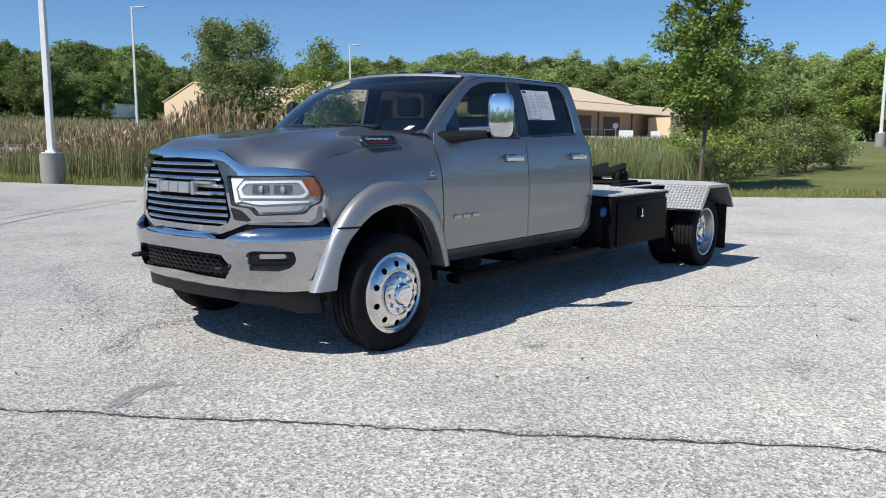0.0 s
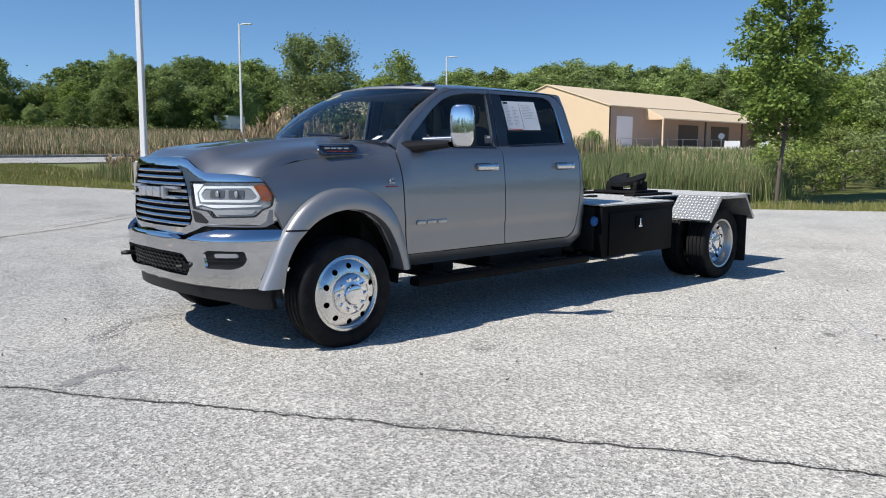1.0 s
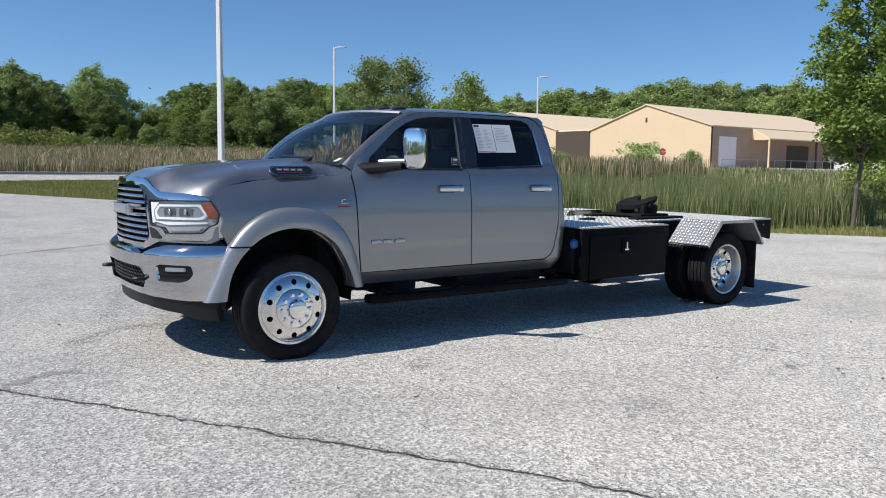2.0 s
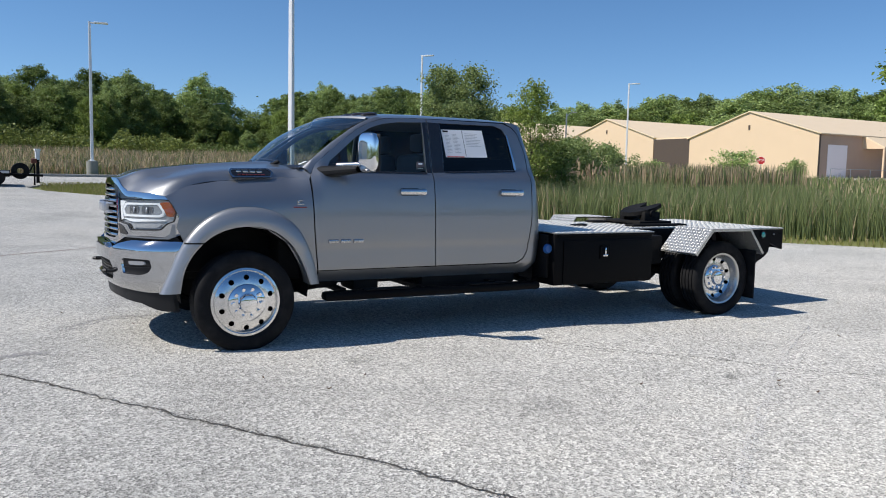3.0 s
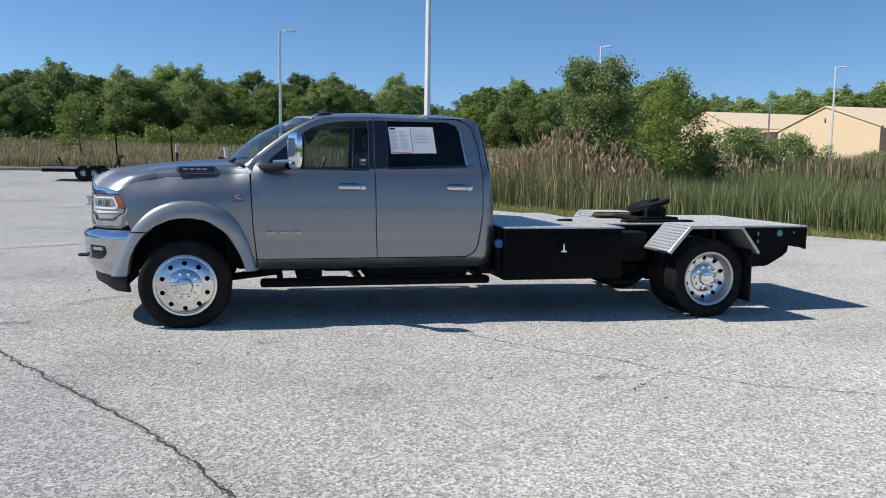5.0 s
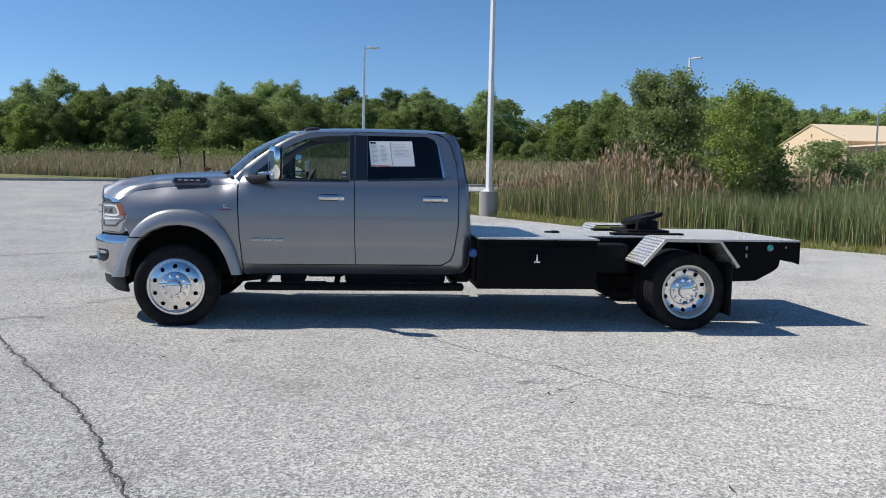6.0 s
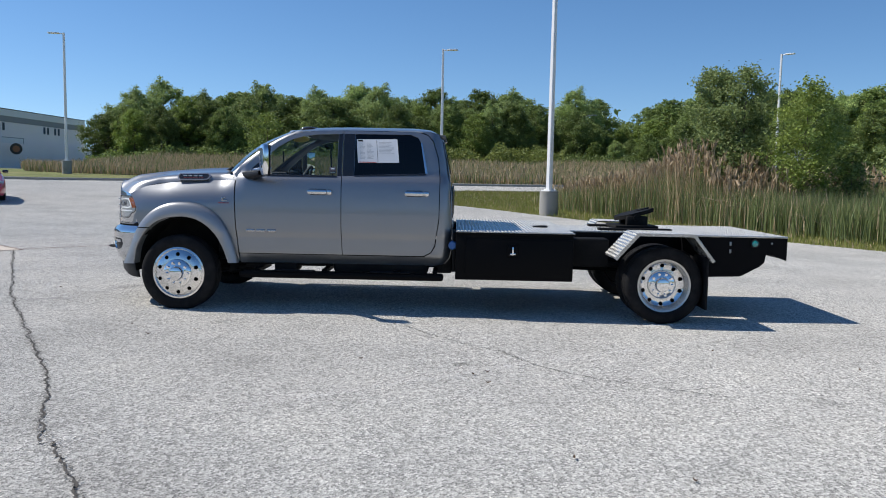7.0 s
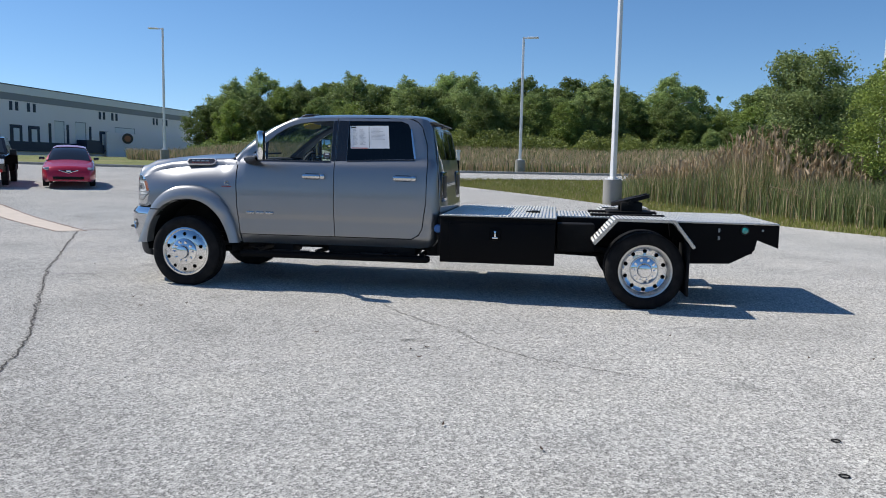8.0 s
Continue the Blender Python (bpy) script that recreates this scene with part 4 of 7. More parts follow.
part("intake_back", panel(INTAKE, [], on_bumper(-0.06), 0.08, turned=True), DARK, bp)
bm = bmesh.new()
f = on_bumper(-0.035)
for j in range(5):
    z = 0.552 + 0.027 * j
    pts = [Vector(f(-0.42 + 0.028 * i, z + (0.007 if (i + j) % 2 else -0.007))) for i in range(31)]
    for i, (a, b) in enumerate(zip(pts, pts[1:])):
        rod(bm, a, b, 0.0055, n=6)
        if j and (i + j) % 2 == 0:
            rod(bm, a, f(-0.42 + 0.028 * i, z - 0.020), 0.005, n=6)
part("intake_mesh", bm, BLACK, bp, "black honeycomb mesh")
for s in (-1, 1):
    fg = FOG if s < 0 else FOG_R
    fb = part("fog_lamp", panel(fg, [], on_bumper(-0.018), 0.05, turned=True), BLACK, bp, "black fog lamp bezel with clear lamp")
    fl = rounded([(s * 0.690, 0.657), (s * 0.815, 0.661), (s * 0.815, 0.690), (s * 0.690, 0.686)], 0.010, 3)
    part("fog_lens", panel(fl, [], on_bumper(-0.008), 0.05, (0.015, 0, 0), turned=True), LAMPGREY, fb)
    part("fog_shelf", panel([(s * 0.63, 0.636), (s * 0.855, 0.645), (s * 0.855, 0.637), (s * 0.63, 0.628)], [], on_bumper(-0.006), 0.05, (0.012, 0, 0), turned=True), BLACK, fb)
    # tow hook
    bm = bmesh.new()
    c = on_bumper(0.0)(s * 0.50, 0.59)
    pts = [Vector((c[0] + 0.05, s * 0.45, 0.59)), Vector((c[0] - 0.045, s * 0.455, 0.59)), Vector((c[0] - 0.07, s * 0.48, 0.59)), Vector((c[0] - 0.045, s * 0.505, 0.59)), Vector((c[0] + 0.04, s * 0.51, 0.59))]
    for a, b in zip(pts, pts[1:]):
        rod(bm, a, b, 0.014, n=10)
    part("tow_hook", bm, BLACK, bp, "black tow hook")
VAL = both([(0, 0.53), (-0.60, 0.53), (-0.88, 0.53), (-0.90, 0.455), (-0.905, 0.30), (-0.84, 0.305), (-0.70, 0.35), (-0.40, 0.375), (0, 0.375)])
part("valance", panel(VAL, [], lambda y, z: (nose(abs(y)) + 0.02 + 0.12 * (0.455 - z), y, z), 0.06, (0.03, 0, 0), turned=True), BLACK, truck, "black lower air dam")

# -- badges as plain bars --
for s in (-1, 1):
    bm = panel(rounded([(-0.075, 1.347), (0.205, 1.353), (0.225, 1.385), (0.195, 1.405), (-0.085, 1.398), (-0.095, 1.375)], 0.01, 2), [], lambda x, z: (x, s * (0.876 - 0.95 * (z - 1.338)), z), 0.05, (0, -s * 0.02, 0), turned=s > 0)
    rim_in = rounded([(-0.078, 1.345), (0.207, 1.351), (0.228, 1.385), (0.196, 1.407), (-0.088, 1.400), (-0.098, 1.375)], 0.01, 2)
    rim_out = rounded([(-0.092, 1.338), (0.214, 1.343), (0.244, 1.386), (0.203, 1.414), (-0.098, 1.407), (-0.114, 1.374)], 0.012, 2)
    ring = panel(rim_out, [rim_in], lambda x, z: (x, s * (0.882 - 0.95 * (z - 1.338)), z), 0.05, (0, -s * 0.02, 0), turned=s > 0)
    bd = part("hood_badge", bm, TRIM, truck, "black hood badge with chrome and red bars")
    part("badge_rim", ring, SATIN, bd, "satin badge rim")
    for k, (x0, x1, z0, z1, mm) in enumerate(((-0.055, 0.165, 1.374, 1.392, SATIN), (-0.045, 0.175, 1.358, 1.363, bpy.data.materials.get("dark_red_badge") or surf("dark_red_badge", (0.25, 0.02, 0.02), 0.3)))):
        n = 4 if k == 0 else 7
        bm = bmesh.new()
        for j in range(n):
            a, b = x0 + (x1 - x0) * j / n, x0 + (x1 - x0) * (j + 0.75) / n
            y = s * (0.876 - 0.95 * ((z0 + z1) / 2 - 1.338))
            box(bm, a, b, y - 0.006, y + 0.006, z0, z1, 0.002)
        part("badge_bar", bm, mm, bd)
    bm = bmesh.new()
    for x0, x1 in ((0.655, 0.745), (0.762, 0.855), (0.872, 0.965)):
        box(bm, x0, x1, s * 1.006 - 0.006, s * 1.006 + 0.006, 0.811, 0.843, 0.005)
    part("door_emblem", bm, SATIN, truck)
    bm = boxes((0.392, 0.452, s * 0.996 - 0.006, s * 0.996 + 0.006, 1.127, 1.141, 0.004), (0.394, 0.412, s * 0.996 - 0.006, s * 0.996 + 0.006, 1.139, 1.168, 0.004), (0.41, 0.44, s * 0.996 - 0.006, s * 0.996 + 0.006, 1.158, 1.168, 0.003))
    part("fender_emblem", bm, SATIN, truck)
    part("fender_emblem", boxes((0.365, 0.475, s * 0.999 - 0.005, s * 0.999 + 0.005, 1.103, 1.112, 0.002)), bpy.data.materials["dark_red_badge"], truck)

# -- tow mirrors --
def rounded_head(x, y, z, a, b, h):
    """A convex box with softly rounded sides."""
    pw = lambda v, e: math.copysign(abs(v) ** e, v)
    rows = []
    for i in range(25):
        u = math.pi * (i / 24 - 0.5)
        rows.append([(x + a * pw(math.cos(v), 0.55) * pw(math.cos(u), 0.42), y + b * pw(math.sin(v), 0.45) * pw(math.cos(u), 0.42), z + h * pw(math.sin(u), 0.55)) for v in (2 * math.pi * j / 40 for j in range(41))])
    bm = grid(rows)
    bmesh.ops.remove_doubles(bm, verts=bm.verts, dist=0.0004)
    bmesh.ops.recalc_face_normals(bm, faces=bm.faces)
    return bm


for s in (-1, 1):
    y0, y1 = sorted((s * 1.145, s * 1.332))
    bm = rounded_head(0.904, (y0 + y1) / 2, 1.555, 0.036, (y1 - y0) / 2, 0.157)
    bmesh.ops.transform(bm, matrix=Matrix.Translation((0.9, s * 1.24, 0)) @ Matrix.Rotation(radians(-s * 27), 4, "Z") @ Matrix.Translation((-0.9, -s * 1.24, 0)), verts=bm.verts)
    mr = part("side_mirror", bm, CHROME if s < 0 else BLACK, truck, "tall towing mirror on a black arm")
    mr.location = (0, 0 if s < 0 else -0.16, 0)
    bm = bmesh.new()
    rows = []
    for t in np.linspace(0, 1, 9):
        x, y = 0.655 + 0.215 * t, s * (0.895 + 0.275 * t)
        h0, h1 = 1.340 + 0.056 * t, 1.444 + 0.010 * t
        d = 0.085 - 0.035 * t
        rows.append([(x + d * cx, y, (h0 + h1) / 2 + (h1 - h0) / 2 * cz) for cx, cz in ((-1, 0), (-0.9, 0.6), (-0.5, 0.95), (0, 1), (0.5, 0.95), (0.9, 0.6), (1, 0), (0.9, -0.6), (0.5, -0.95), (0, -1), (-0.5, -0.95), (-0.9, -0.6), (-1, 0))])
    part("mirror_arm", grid(rows if s > 0 else [r[::-1] for r in rows]), BLACK, mr)
    part("mirror_slide", rods([((0.74, s * 0.985, 1.447), (0.88, s * 1.19, 1.457))], 0.027, 14), SATIN, mr, "silver sliding mirror tube")
    g0, g1 = sorted((s * 1.158, s * 1.320))
    turn = Matrix.Translation((0.9, s * 1.24, 0)) @ Matrix.Rotation(radians(-s * 27), 4, "Z") @ Matrix.Translation((-0.9, -s * 1.24, 0))
    bm = boxes((0.934, 0.950, g0 - 0.008, g1 + 0.008, 1.405, 1.705, 0.006))
    bmesh.ops.transform(bm, matrix=turn, verts=bm.verts)
    part("mirror_rim", bm, BLACK, mr, "black mirror rim")
    bm = boxes((0.949, 0.953, g0, g1, 1.50, 1.695, 0.001), (0.949, 0.953, g0, g1, 1.415, 1.488, 0.001))
    bmesh.ops.transform(bm, matrix=turn, verts=bm.verts)
    part("mirror_glass", bm, surf("mirror_silver", (0.9, 0.9, 0.9), 0.01, 1.0, 0.01) if s < 0 else bpy.data.materials["mirror_silver"], mr)

# -- wheels --
def dish(prof, holes, ring, r_hole):
    """The face of a wheel with round hand holes."""
    circ = lambda r, cx, cy, n: [(cx + r * math.cos(2 * math.pi * i / n), cy + r * math.sin(2 * math.pi * i / n)) for i in range(n)]
    f = spline(*zip(*prof))
    hs = [circ(r_hole, ring * math.cos(2 * math.pi * (i + 0.5) / holes), ring * math.sin(2 * math.pi * (i + 0.5) / holes), 12) for i in range(holes)]
    return panel(circ(prof[-1][0], 0, 0, 48), hs, lambda x, z: (x, f(math.hypot(x, z)), z), 0.024, (0, 0.03, 0))


def wheel(x, y, z, kind, s, name):
    """One wheel; its own outside faces -y before it is set in place."""
    w = thing(name, "", "")
    m = pose(x, y, z, 0, 0, 0 if s < 0 else 180)
    w.matrix_basis = m
    w.parent = truck
    half, R, rim = 0.118, 0.392, 0.262
    prof = [(rim - 0.004, -half * 0.80), (rim + 0.012, -half * 0.86), (0.295, -half * 1.0), (0.335, -half * 1.04), (0.362, -half * 0.98), (R - 0.012, -half * 0.90), (R - 0.003, -half * 0.80)]
    for g in (-0.5, -0.17, 0.17, 0.5):
        c = g * half * 1.15
        prof += [(R, c - 0.007), (R - 0.011, c - 0.0045), (R - 0.011, c + 0.0045), (R, c + 0.007)]
    prof += [(r, -yy) for r, yy in reversed(prof[:7])]
    part("tyre", lathe(bmesh.new(), prof, 64), RUBBER, w, "black grooved tyre", angle=28)
    if kind == "front":
        face = [(0.0, -0.133), (0.09, -0.133), (0.15, -0.130), (0.195, -0.121), (0.225, -0.109), (0.242, -0.098)]
        rim_lip = [(0.242, -0.098), (0.250, -0.108), (0.268, -0.103), (0.270, -0.09), (0.258, -0.06), (0.25, 0.09)]
        hub_y = -0.135
    else:
        face = [(0.0, 0.0), (0.10, 0.0), (0.15, 0.003), (0.205, 0.0), (0.222, -0.015)]
        rim_lip = [(0.222, -0.015), (0.232, -0.05), (0.242, -0.088), (0.25, -0.098), (0.268, -0.103), (0.270, -0.09), (0.258, -0.06), (0.25, 0.09)]
        hub_y = 0.0
    r = part("rim", dish(face, 10, 0.196, 0.021), ALLOY, w, "polished aluminium rim with ten hand holes", angle=40)
    part("rim_lip", lathe(bmesh.new(), rim_lip, 56), ALLOY if kind == "front" else DULLRIM, w, "polished rim lip" if kind == "front" else "dull aluminium rim lip")
    part("wheel_back", lathe(bmesh.new(), [(0.0, 0.075), (0.245, 0.075), (0.25, 0.0)], 32), DARK, w)
    hub = [(0.0, hub_y - 0.070), (0.045, hub_y - 0.069), (0.064, hub_y - 0.064), (0.072, hub_y - 0.050), (0.076, hub_y - 0.034), (0.090, hub_y - 0.030), (0.128, hub_y - 0.024), (0.142, hub_y - 0.014), (0.147, hub_y + 0.002), (0.147, hub_y + 0.03)]
    part("hub_cap", lathe(bmesh.new(), hub, 36), CHROME, w, "chrome hub cap")
    for i in range(10):
        a = 2 * math.pi * i / 10
        c = (0.111 * math.cos(a), 0, 0.111 * math.sin(a))
        bm = bmesh.new()
        rod(bm, (c[0], hub_y - 0.01, c[2]), (c[0], hub_y - 0.048, c[2]), 0.0175, 0.013, n=8)
        part("lug_nut", bm, CHROME, w)
    return w


for s in (-1, 1):
    wheel(-0.035, s * 0.962, 0.376, "front", s, "front_wheel")
    wheel(4.945, s * 1.115, 0.366, "rear", s, "rear_outer_wheel")
    wheel(4.945, s * 0.80, 0.366, "rear", s, "rear_inner_wheel")

# -- chassis --
ch = part("chassis_frame", boxes(*[(-0.75, 6.15, s * 0.43 - 0.04, s * 0.43 + 0.04, 0.50, 0.66, 0.01) for s in (-1, 1)], *[(x, x + 0.09, -0.43, 0.43, 0.52, 0.62, 0.01) for x in (-0.6, 0.9, 2.0, 3.0, 4.2, 5.5, 6.0)]), DARK, truck, "dark steel chassis frame")
bm = bmesh.new()
rod(bm, (0.0, -0.85, 0.378), (0.0, 0.85, 0.378), 0.05, n=16)
bmesh.ops.create_uvsphere(bm, u_segments=20, v_segments=12, radius=0.15, matrix=Matrix.Translation((0.0, 0.2, 0.38)))
part("front_axle", bm, DARK, ch)
bm = bmesh.new()
rod(bm, (4.945, -1.0, 0.366), (4.945, 1.0, 0.366), 0.065, n=16)
bmesh.ops.create_uvsphere(bm, u_segments=20, v_segments=12, radius=0.19, matrix=Matrix.Translation((4.945, 0, 0.37)))
part("rear_axle", bm, DARK, ch)
bm = bmesh.new()
rod(bm, (0.9, 0.05, 0.52), (4.8, 0, 0.40), 0.045, n=14)
rod(bm, (0.6, 0.5, 0.42), (4.2, 0.62, 0.46), 0.05, n=12)
box(bm, 0.35, 1.35, -0.25, 0.25, 0.40, 0.75, 0.05)
part("drive_shaft", bm, DARK, ch)
part("fuel_tank", boxes((1.55, 2.55, -0.92, -0.48, 0.38, 0.60, 0.05)), DARK, ch)
part("exhaust_filter", boxes((0.92, 1.16, -0.90, -0.55, 0.38, 0.56, 0.04), (0.60, 0.80, -0.85, -0.5, 0.42, 0.60, 0.03), (1.16, 1.55, -0.80, -0.55, 0.44, 0.54, 0.04)), DARK, ch, "dark tanks and filter under the cab")
for s in (-1, 1):
    part("steering_link", rods([((0.25, s * 0.43, 0.50), (-0.05, s * 0.72, 0.36))], 0.03), DARK, ch)
    part("radius_arm", rods([((0.75, s * 0.62, 0.43), (0.05, s * 0.70, 0.36))], 0.035), DARK, ch)
    for x0 in (4.2, 5.7):
        part("leaf_spring", rods([((x0, s * 0.52, 0.55), (4.945, s * 0.52, 0.44))], 0.03), DARK, ch)
for s in (-1, 1):
    bm = bmesh.new()
    y = s * 1.035
    box(bm, 0.60, 2.715, y - 0.065, y + 0.065, 0.345, 0.418, 0.028)
    for x in (0.75, 1.45, 2.2, 2.6):
        box(bm, x, x + 0.05, min(s * 0.5, y), max(s * 0.5, y), 0.40, 0.44)
    part("running_board", bm, BOXBLACK, truck, "black tubular step rail")
    for x in (0.95, 1.95):
        part("step_pad", boxes((x, x + 0.42, y - 0.055, y + 0.055, 0.418, 0.426, 0.003)), RUBBER, truck)

# -- hauler bed: tool boxes, deck, fenders, fifth wheel --
for s in (-1, 1):
    y0, y1 = sorted((s * 0.55, s * 1.132))
    tb = part("tool_box", boxes((2.835, 4.035, y0, y1, 0.375, 0.845, 0.008)), BOXBLACK, truck, "black powder-coated side tool box")
    d0, d1 = sorted((s * 1.130, s * 1.146))
    dr = part("box_door", boxes((2.935, 4.030, d0, d1, 0.382, 0.800, 0.004)), BOXBLACK, tb)
    part("lid_rail", boxes((2.835, 4.045, *sorted((s * 1.10, s * 1.155)), 0.842, 0.862, 0.004)), BOXBLACK, tb)
    l0, l1 = sorted((s * 1.144, s * 1.156))
    part("latch", boxes((3.36, 3.475, l0, l1, 0.615, 0.745, 0.01)), BOXBLACK, dr, "black latch tray with chrome T handle")
    l0, l1 = sorted((s * 1.150, s * 1.172))
    part("latch_handle", boxes((3.408, 3.426, l0, l1, 0.645, 0.725, 0.005), (3.388, 3.446, l0, l1, 0.640, 0.660, 0.005)), CHROME, dr)
    bm = boxes((2.80, 2.835, *sorted((s * 0.50, s * 1.05)), 0.44, 0.85, 0.01), (2.64, 2.80, *sorted((s * 0.42, s * 0.84)), 0.40, 0.62, 0.02))
    part("box_end", bm, DARK, tb)
    if s < 0:
        bm = lathe(bmesh.new(), [(0.0, -0.03), (0.035, -0.03), (0.045, -0.015), (0.047, 0.0)], 20, pose(2.805, -1.055, 0.72))
        part("filler_cap", bm, BLUE, tb, "blue filler cap")
part("front_deck", boxes((2.835, 4.045, -1.150, 1.150, 0.862, 0.874, 0.002)), PLATE, truck, "bright aluminium tread plate over the boxes")
dk = part("rear_deck", boxes((5.20, 6.305, -0.872, 0.872, 0.846, 0.862, 0.002), (4.05, 5.198, -0.52, 0.52, 0.846, 0.862, 0.002)), PLATE, truck, "bright aluminium tread plate deck")


def tread(name, corner, u, v, nu, nv, parent):
    """Raised bars on a plate, each turned across its neighbours; u and v are the plate's edges."""
    corner, u, v = Vector(corner), Vector(u), Vector(v)
    eu, ev = u / nu, v / nv
    n = u.cross(v).normalized()
    n = n if n.z > 0 else -n
    a, b = u.normalized(), v.normalized()
    vs, fs = [], []
    for i in range(nu):
        for j in range(nv):
            c = corner + eu * (i + 0.5) + ev * (j + 0.5)
            k = 1 if (i + j) % 2 else -1
            d, w = (a + b * k).normalized() * 0.0190, (a * k - b).normalized() * 0.0058
            m = len(vs)
            vs += [c - d, c + w - d * 0.3, c + w + d * 0.3, c + d, c - w + d * 0.3, c - w - d * 0.3, c - d * 0.6 + n * 0.003, c + d * 0.6 + n * 0.003]
            fs += [(m, m + 1, m + 6), (m + 1, m + 2, m + 7, m + 6), (m + 2, m + 3, m + 7), (m + 3, m + 4, m + 7), (m + 4, m + 5, m + 6, m + 7), (m + 5, m, m + 6)]
    me = bpy.data.meshes.new(name)
    me.from_pydata([tuple(p) for p in vs], [], fs)
    me.materials.append(BARS)
    ob = new(name, me)
    ob.parent = parent
    return ob


fdk = bpy.data.objects["front_deck"]
tread("tread_pattern", (2.84, -1.145, 0.8745), (1.20, 0, 0), (0, 2.29, 0), 32, 60, fdk)
tread("tread_pattern", (5.205, -0.868, 0.8625), (1.095, 0, 0), (0, 1.736, 0), 29, 46, dk)
tread("tread_pattern", (4.055, -0.515, 0.8625), (1.14, 0, 0), (0, 1.03, 0), 30, 27, dk)
SKIRT = [(5.20, 0.845), (6.302, 0.845), (6.302, 0.610), (6.090, 0.688), (6.072, 0.585), (6.02, 0.54), (5.83, 0.437), (5.42, 0.422), (5.40, 0.60), (5.22, 0.70)]
for s in (-1, 1):
    bm = panel(SKIRT, [], lambda x, z: (x, s * 0.868, z), 0.12, (0, -s * 0.05, 0), turned=s > 0)
    sk = part("deck_skirt", bm, BOXBLACK, truck, "black steel deck side")
    for x, z, h in ((5.70, 0.76, 0.04), (5.70, 0.68, 0.04), (6.13, 0.78, 0.02)):
        part("bolt_plate", boxes((x, x + 0.02, *sorted((s * 0.868, s * 0.88)), z, z + h, 0.004)), KERB, sk)
    bm = lathe(bmesh.new(), [(0.0, -0.022), (0.018, -0.02), (0.032, -0.012), (0.036, 0.0)], 24, pose(5.965, s * 0.868, 0.785, 0, 0, 0 if s < 0 else 180))
    part("marker_lamp", bm, TEAL, sk, "round teal marker lamp")
    bm = lathe(bmesh.new(), [(0.036, 0.0), (0.036, -0.012), (0.044, -0.012), (0.046, 0.0)], 24, pose(5.965, s * 0.868, 0.785, 0, 0, 0 if s < 0 else 180))
    part("marker_rim", bm, BLACK, sk)
    # tread-plate fender, three flats, with a folded outer edge
    prof = [(4.405, 0.655), (4.625, 0.902), (5.195, 0.900), (5.400, 0.642)]
    lowp = [(4.432, 0.630), (4.645, 0.874), (5.180, 0.872), (5.374, 0.622)]
    ins, outs = s * 0.862, s * 1.365
    rows = [[(x, ins, z) for x, z in prof], [(x, outs - s * 0.006, z) for x, z in prof], [(x, outs, z - 0.004) for x, z in prof], [(x, outs, z) for x, z in lowp], [(x, outs - s * 0.02, z) for x, z in lowp], [(x, ins, z - 0.012) for x, z in prof]]
    bm = grid(rows if s > 0 else rows[::-1])
    df = part("deck_fender", bm, PLATE, truck, "angular aluminium tread-plate fender", angle=20)
    for (x0, z0), (x1, z1) in zip(prof, prof[1:]):
        up = Vector((z0 - z1, 0, x1 - x0)).normalized() * 0.0006
        tread("tread_pattern", (x0 + up.x, min(ins, outs - s * 0.006), z0 + up.z), (x1 - x0, 0, z1 - z0), (0, 0.495, 0), round(math.hypot(x1 - x0, z1 - z0) / 0.038), 13, df)
    bm = boxes((5.34, 5.36, *sorted((s * 0.72, s * 1.30)), 0.14, 0.66, 0.004))
    part("mud_flap", bm, RUBBER, truck, "black rubber mud flap")
for s in (-1, 1):
    part("bed_rail", boxes((4.04, 5.3, *sorted((s * 0.46, s * 0.54)), 0.62, 0.845, 0.006)), BOXBLACK, truck, "black steel bed rail")
part("deck_tail", boxes((6.285, 6.303, -0.83, 0.83, 0.62, 0.845, 0.004)), BOXBLACK, truck)
part("hitch", boxes((5.45, 6.05, -0.40, 0.40, 0.47, 0.70, 0.03)), DARK, truck, "dark hitch frame under the deck")
bm = boxes((4.05, 4.45, -0.85, -0.6, 0.50, 0.80, 0.02))
for k in range(6):
    rod(bm, (4.08 + 0.06 * k, -0.80, 0.72 - 0.03 * (k % 3)), (4.35, -0.84, 0.50 + 0.05 * k), 0.014, n=8)
part("air_tank", bm, DARK, truck, "dark air tank and hoses under the deck")
# lids set in the front deck
part("deck_latch", boxes((3.70, 3.86, -0.30, -0.22, 0.874, 0.892, 0.006), (3.76, 3.84, -0.34, -0.26, 0.874, 0.90, 0.008)), BLACK, truck)

fw = part("fifth_wheel_base", boxes((4.42, 5.22, -0.42, -0.28, 0.862, 0.890, 0.004), (4.42, 5.22, 0.28, 0.42, 0.862, 0.890, 0.004), (4.76, 5.00, -0.22, -0.12, 0.88, 1.02, 0.02), (4.76, 5.00, 0.12, 0.22, 0.88, 1.02, 0.02), (4.62, 5.10, -0.30, 0.30, 0.885, 0.915, 0.006)), DARK, truck, "black steel fifth wheel stand")
FW = rounded([(-0.36, -0.10), (-0.36, 0.10), (-0.30, 0.24), (-0.10, 0.42), (0.12, 0.44), (0.40, 0.30), (0.42, 0.20), (0.10, 0.07), (0.03, 0.0), (0.10, -0.07), (0.42, -0.20), (0.40, -0.30), (0.12, -0.44), (-0.10, -0.42), (-0.30, -0.24)], 0.05, 3)
tilt = Matrix.Translation((4.86, 0, 1.055)) @ Matrix.Rotation(radians(-15), 4, "Y") @ Matrix.Diagonal((0.56, 0.50, 1, 1))
